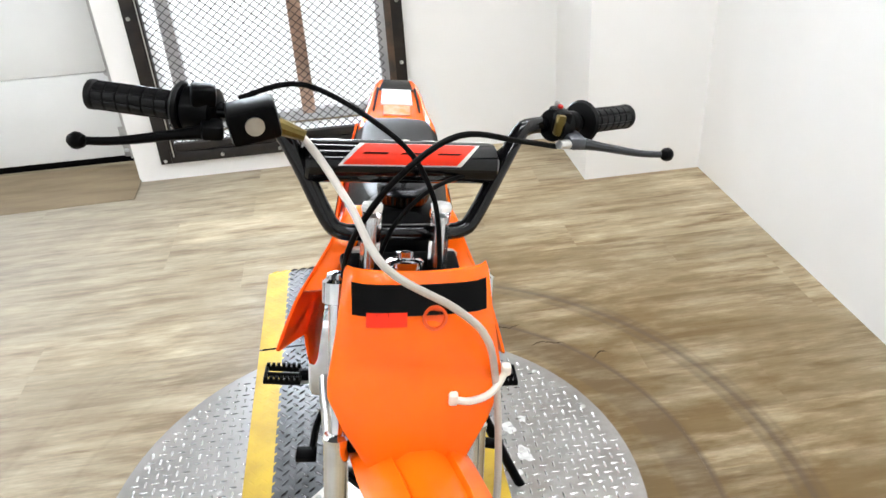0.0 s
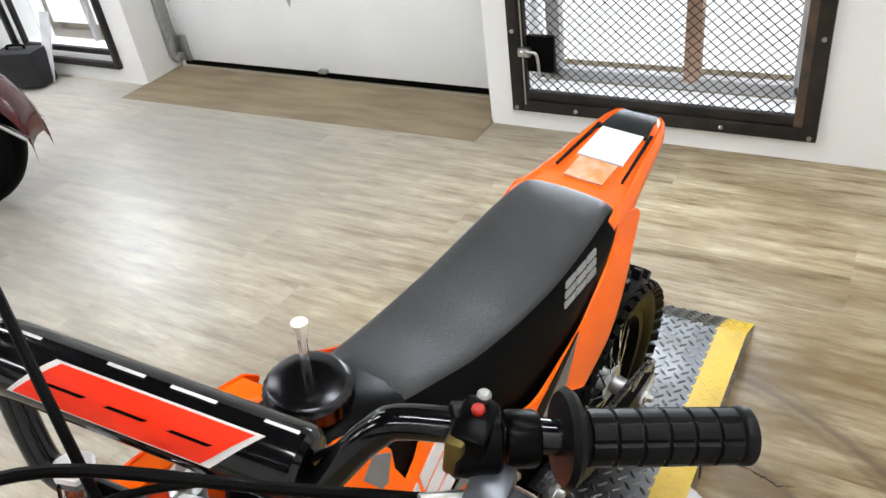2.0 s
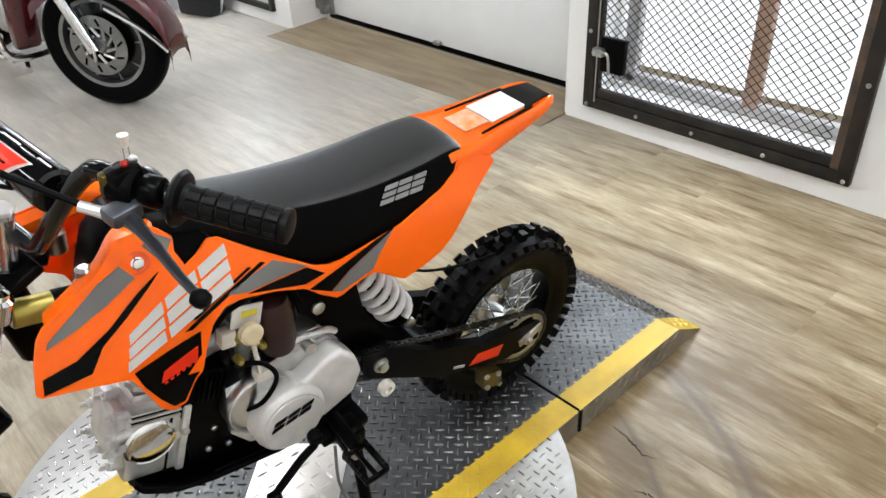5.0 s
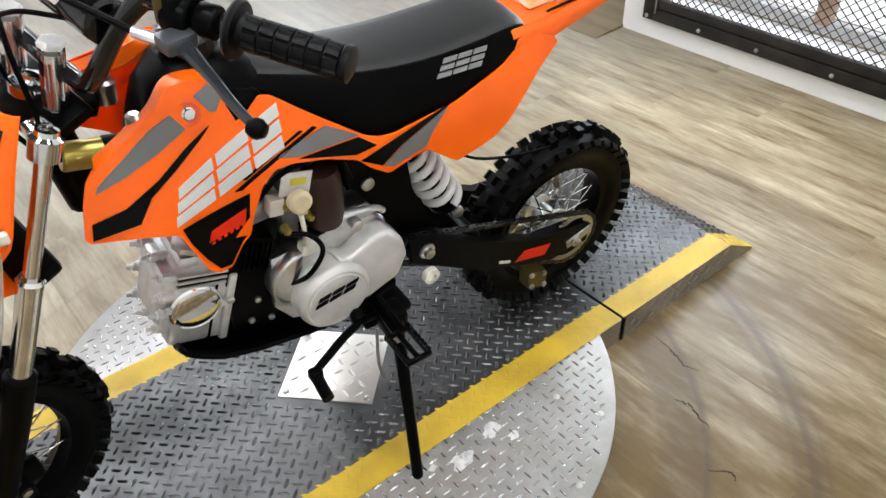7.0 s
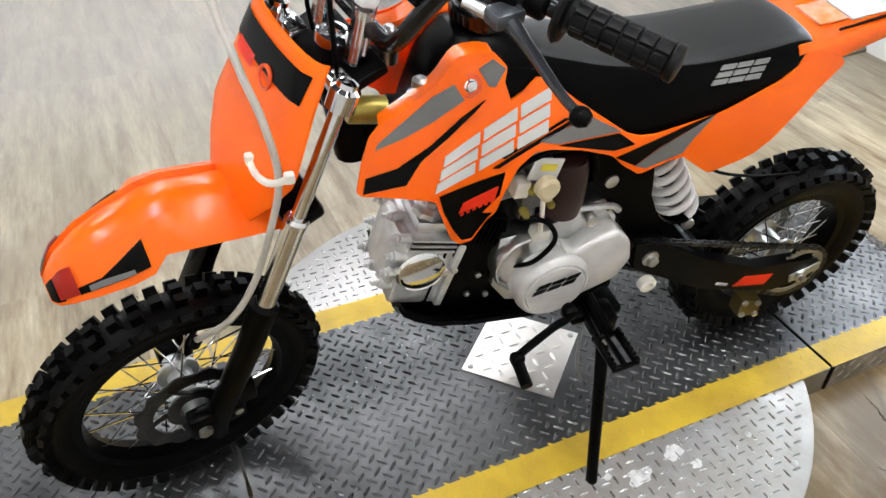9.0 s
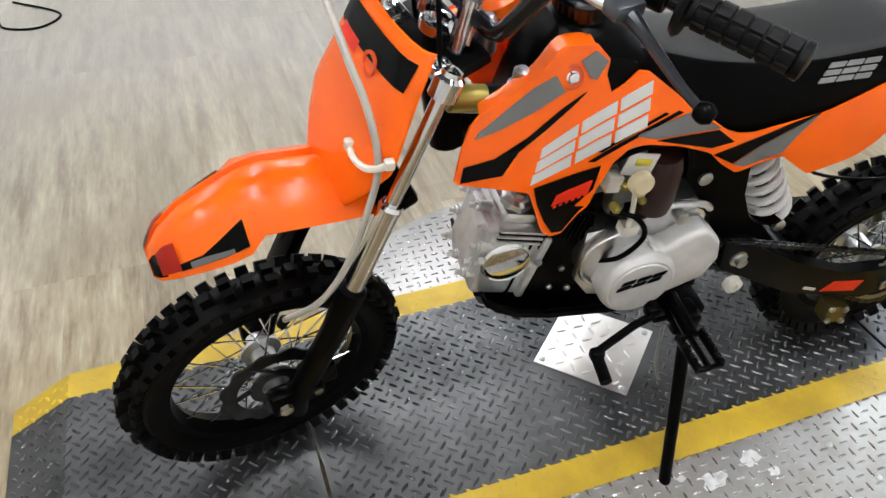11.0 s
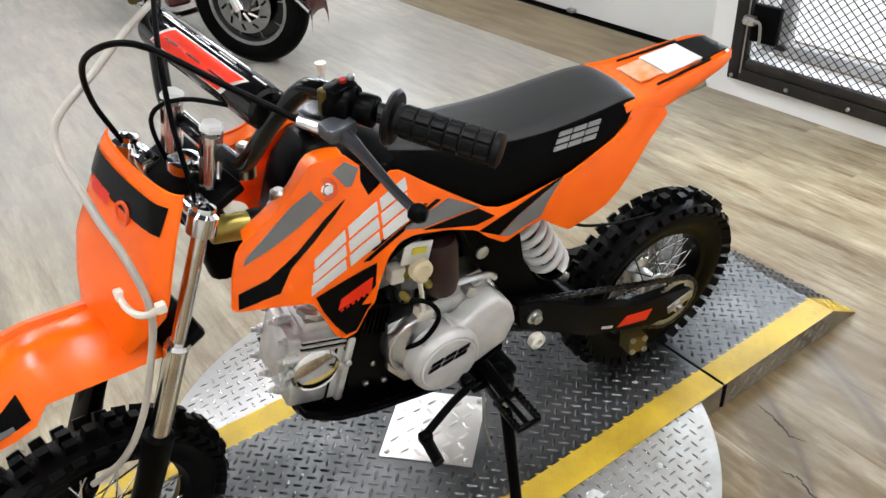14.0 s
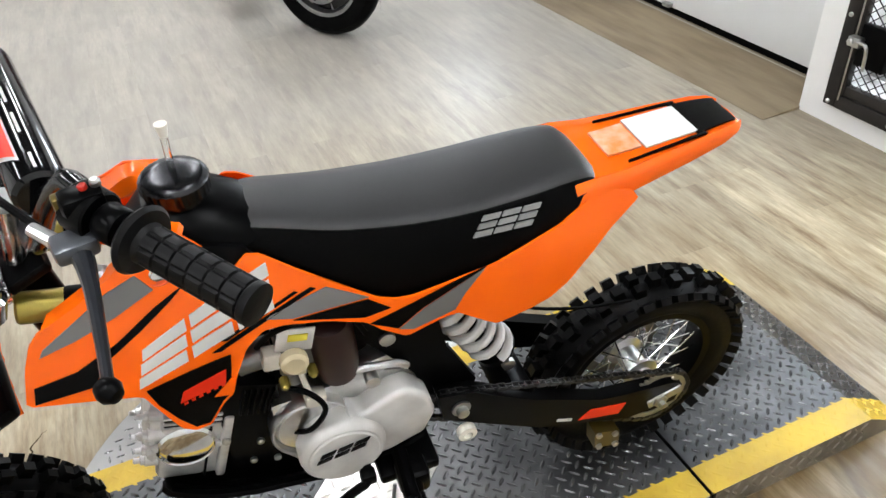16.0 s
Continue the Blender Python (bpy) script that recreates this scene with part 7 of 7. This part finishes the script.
    part("side_stand", Geo().sweep([(-0.6, 0.12, 0.22), (-0.55, 0.30, 0.012)], 0.014, 8), CHROME, t)
    return t


touring_bike(Matrix.Translation((TB_X, TB_Y, 0.0)) @ Matrix.Rotation(radians(TB_TURN), 4, "Z"))

# ---- things by the left window ----
case = thing("equipment_case", "small black hard case standing on the floor by the window", "case", m=Matrix.Translation((-3.98, 1.93, 0)) @ Matrix.Rotation(radians(18), 4, "Z"))
part("body", Geo().box((0.30, 0.16, 0.22), (0, 0, 0.113), None, 0.025), BLACK_CLOTH, case)
part("handle", Geo().sweep([(-0.06, 0, 0.222), (-0.05, 0, 0.245), (0.05, 0, 0.245), (0.06, 0, 0.222)], 0.008, 8, 3), BLACK_RUBBER, case)
bin_t = thing("storage_bin", "white plastic storage bin with a ribbed rim", "bin", m=Matrix.Translation((-4.38, 1.72, 0)))
g = Geo().loft([[(sx * w, sy * d, z) for sx, sy in ((-1, -1), (1, -1), (1, 1), (-1, 1))] for z, w, d in ((0.004, 0.17, 0.14), (0.30, 0.20, 0.17), (0.32, 0.215, 0.185), (0.345, 0.215, 0.185))], closed=True)
part("body", g, WHITE_PLASTIC, bin_t)
for z in (0.09, 0.16, 0.23):
    w = 0.17 + 0.03 * z / 0.3
    part("rib", Geo().box((2 * w + 0.012, 2 * (w - 0.03) + 0.012, 0.012), (0, 0, z), None, 0.004), WHITE_PLASTIC, bin_t)


def bottle(at, full):
    t = thing("bottle", "clear plastic bottle with blue liquid, standing on the white bin" if full else "clear plastic bottle with a dark cap on the white bin", "bottle", "bottles", Matrix.Translation(at))
    part("body", Geo().lathe([(0.030, 0.001), (0.034, 0.006), (0.034, 0.12), (0.026, 0.15), (0.013, 0.17), (0.013, 0.19)], axis=(0, 0, 1), seg=20), BOTTLE, t)
    part("cap", Geo().lathe([(0.015, 0.185), (0.016, 0.19), (0.016, 0.208), (0.012, 0.21)], axis=(0, 0, 1), seg=16), WHITE_PLASTIC if full else BLACK_RUBBER, t)
    if full:
        part("liquid", Geo().lathe([(0.028, 0.006), (0.032, 0.01), (0.032, 0.085)], axis=(0, 0, 1), seg=20), BLUE, t, "blue liquid")
    return t


bottle((-4.28, 1.66, 0.345), True)
bottle((-4.40, 1.76, 0.345), False)
cable = [(-2.75, -1.35, 0.006), (-2.55, -1.15, 0.006), (-2.42, -1.22, 0.006), (-2.46, -1.36, 0.006), (-2.62, -1.42, 0.006), (-2.8, -1.6, 0.006), (-3.4, -1.9, 0.006)]
solid("power_cord", Geo().sweep(cable, 0.005, 8, 8), BLACK_RUBBER, "black power cord lying loose on the floor", "cord")

# torn edges of the boards beside the turntable
TEAR = material("torn_board_edge", (0.045, 0.030, 0.015), 0.9, scale=30, spec=0.1)
tears = [[(0.352, 0.722), (0.385, 0.722), (0.42, 0.712), (0.452, 0.700), (0.485, 0.712)], [(0.50, 0.60), (0.535, 0.612), (0.56, 0.602), (0.60, 0.590)], [(0.66, 0.50), (0.69, 0.53), (0.71, 0.52)],
         [(-0.42, -0.56), (-0.46, -0.60), (-0.52, -0.61), (-0.56, -0.58)], [(-0.30, -0.74), (-0.36, -0.76), (-0.39, -0.73)]]
rng = random.Random(5)
for line in tears:
    fine_line = curve([Vector((x, y, 0.0006)) for x, y in line], 7)
    jag = [p + Vector((rng.uniform(-0.0028, 0.0028), rng.uniform(-0.0028, 0.0028), 0)) for p in fine_line]
    n = len(jag)
    rings = []
    for i, p in enumerate(jag):
        w = 0.0005 + 0.0036 * math.sin(math.pi * i / (n - 1)) * rng.uniform(0.35, 1.0)
        rings.append([(p.x, p.y - w, 0.0003), (p.x, p.y, 0.0011), (p.x, p.y + w * 0.7, 0.0003)])
    solid("floor_tear", Geo().loft(rings, caps=False), TEAR, "short dark jagged tear in the laminate floor", "floor damage", "structure")

# ---- floor planks, last ----
floor = thing("floor", "wood laminate plank floor, scuffed, grey-brown", "floor", kind="structure")
part("underlay", Geo().box((RIGHT - LEFT, 2.45 - FRONT, 0.05), ((RIGHT + LEFT) / 2, (2.45 + FRONT) / 2, -0.037)), UNDER, floor)
PW, PL = 0.184, 1.22
plank_meshes = {}


def plank_mesh(ln, wd):
    key = (round(ln, 4), round(wd, 4))
    if key not in plank_meshes:
        g = Geo()
        a, b, c = key[0] / 2 - 0.0001, key[1] / 2 - 0.0001, 0.0006
        g.add([(-a, -b, -0.012), (a, -b, -0.012), (a, b, -0.012), (-a, b, -0.012), (-a, -b, -0.00006), (a, -b, -0.00006), (a, b, -0.00006), (-a, b, -0.00006), (-a + c, -b + c, 0), (a - c, -b + c, 0), (a - c, b - c, 0), (-a + c, b - c, 0)],
              [(0, 1, 5, 4), (1, 2, 6, 5), (2, 3, 7, 6), (3, 0, 4, 7), (4, 5, 9, 8), (5, 6, 10, 9), (6, 7, 11, 10), (7, 4, 8, 11), (8, 9, 10, 11)])
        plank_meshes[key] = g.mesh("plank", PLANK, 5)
    return plank_meshes[key]


rng = random.Random(11)
y = FRONT
while y < 2.36:
    wd = min(PW, 2.42 - y)
    x = LEFT - rng.choice((0.0, 0.3, 0.61, 0.92)) * 1.0
    while x < RIGHT:
        x0, x1 = max(x, LEFT), min(x + PL, RIGHT)
        if x1 - x0 > 0.04:
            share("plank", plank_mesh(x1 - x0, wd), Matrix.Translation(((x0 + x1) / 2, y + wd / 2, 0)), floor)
        x += PL
    y += PW
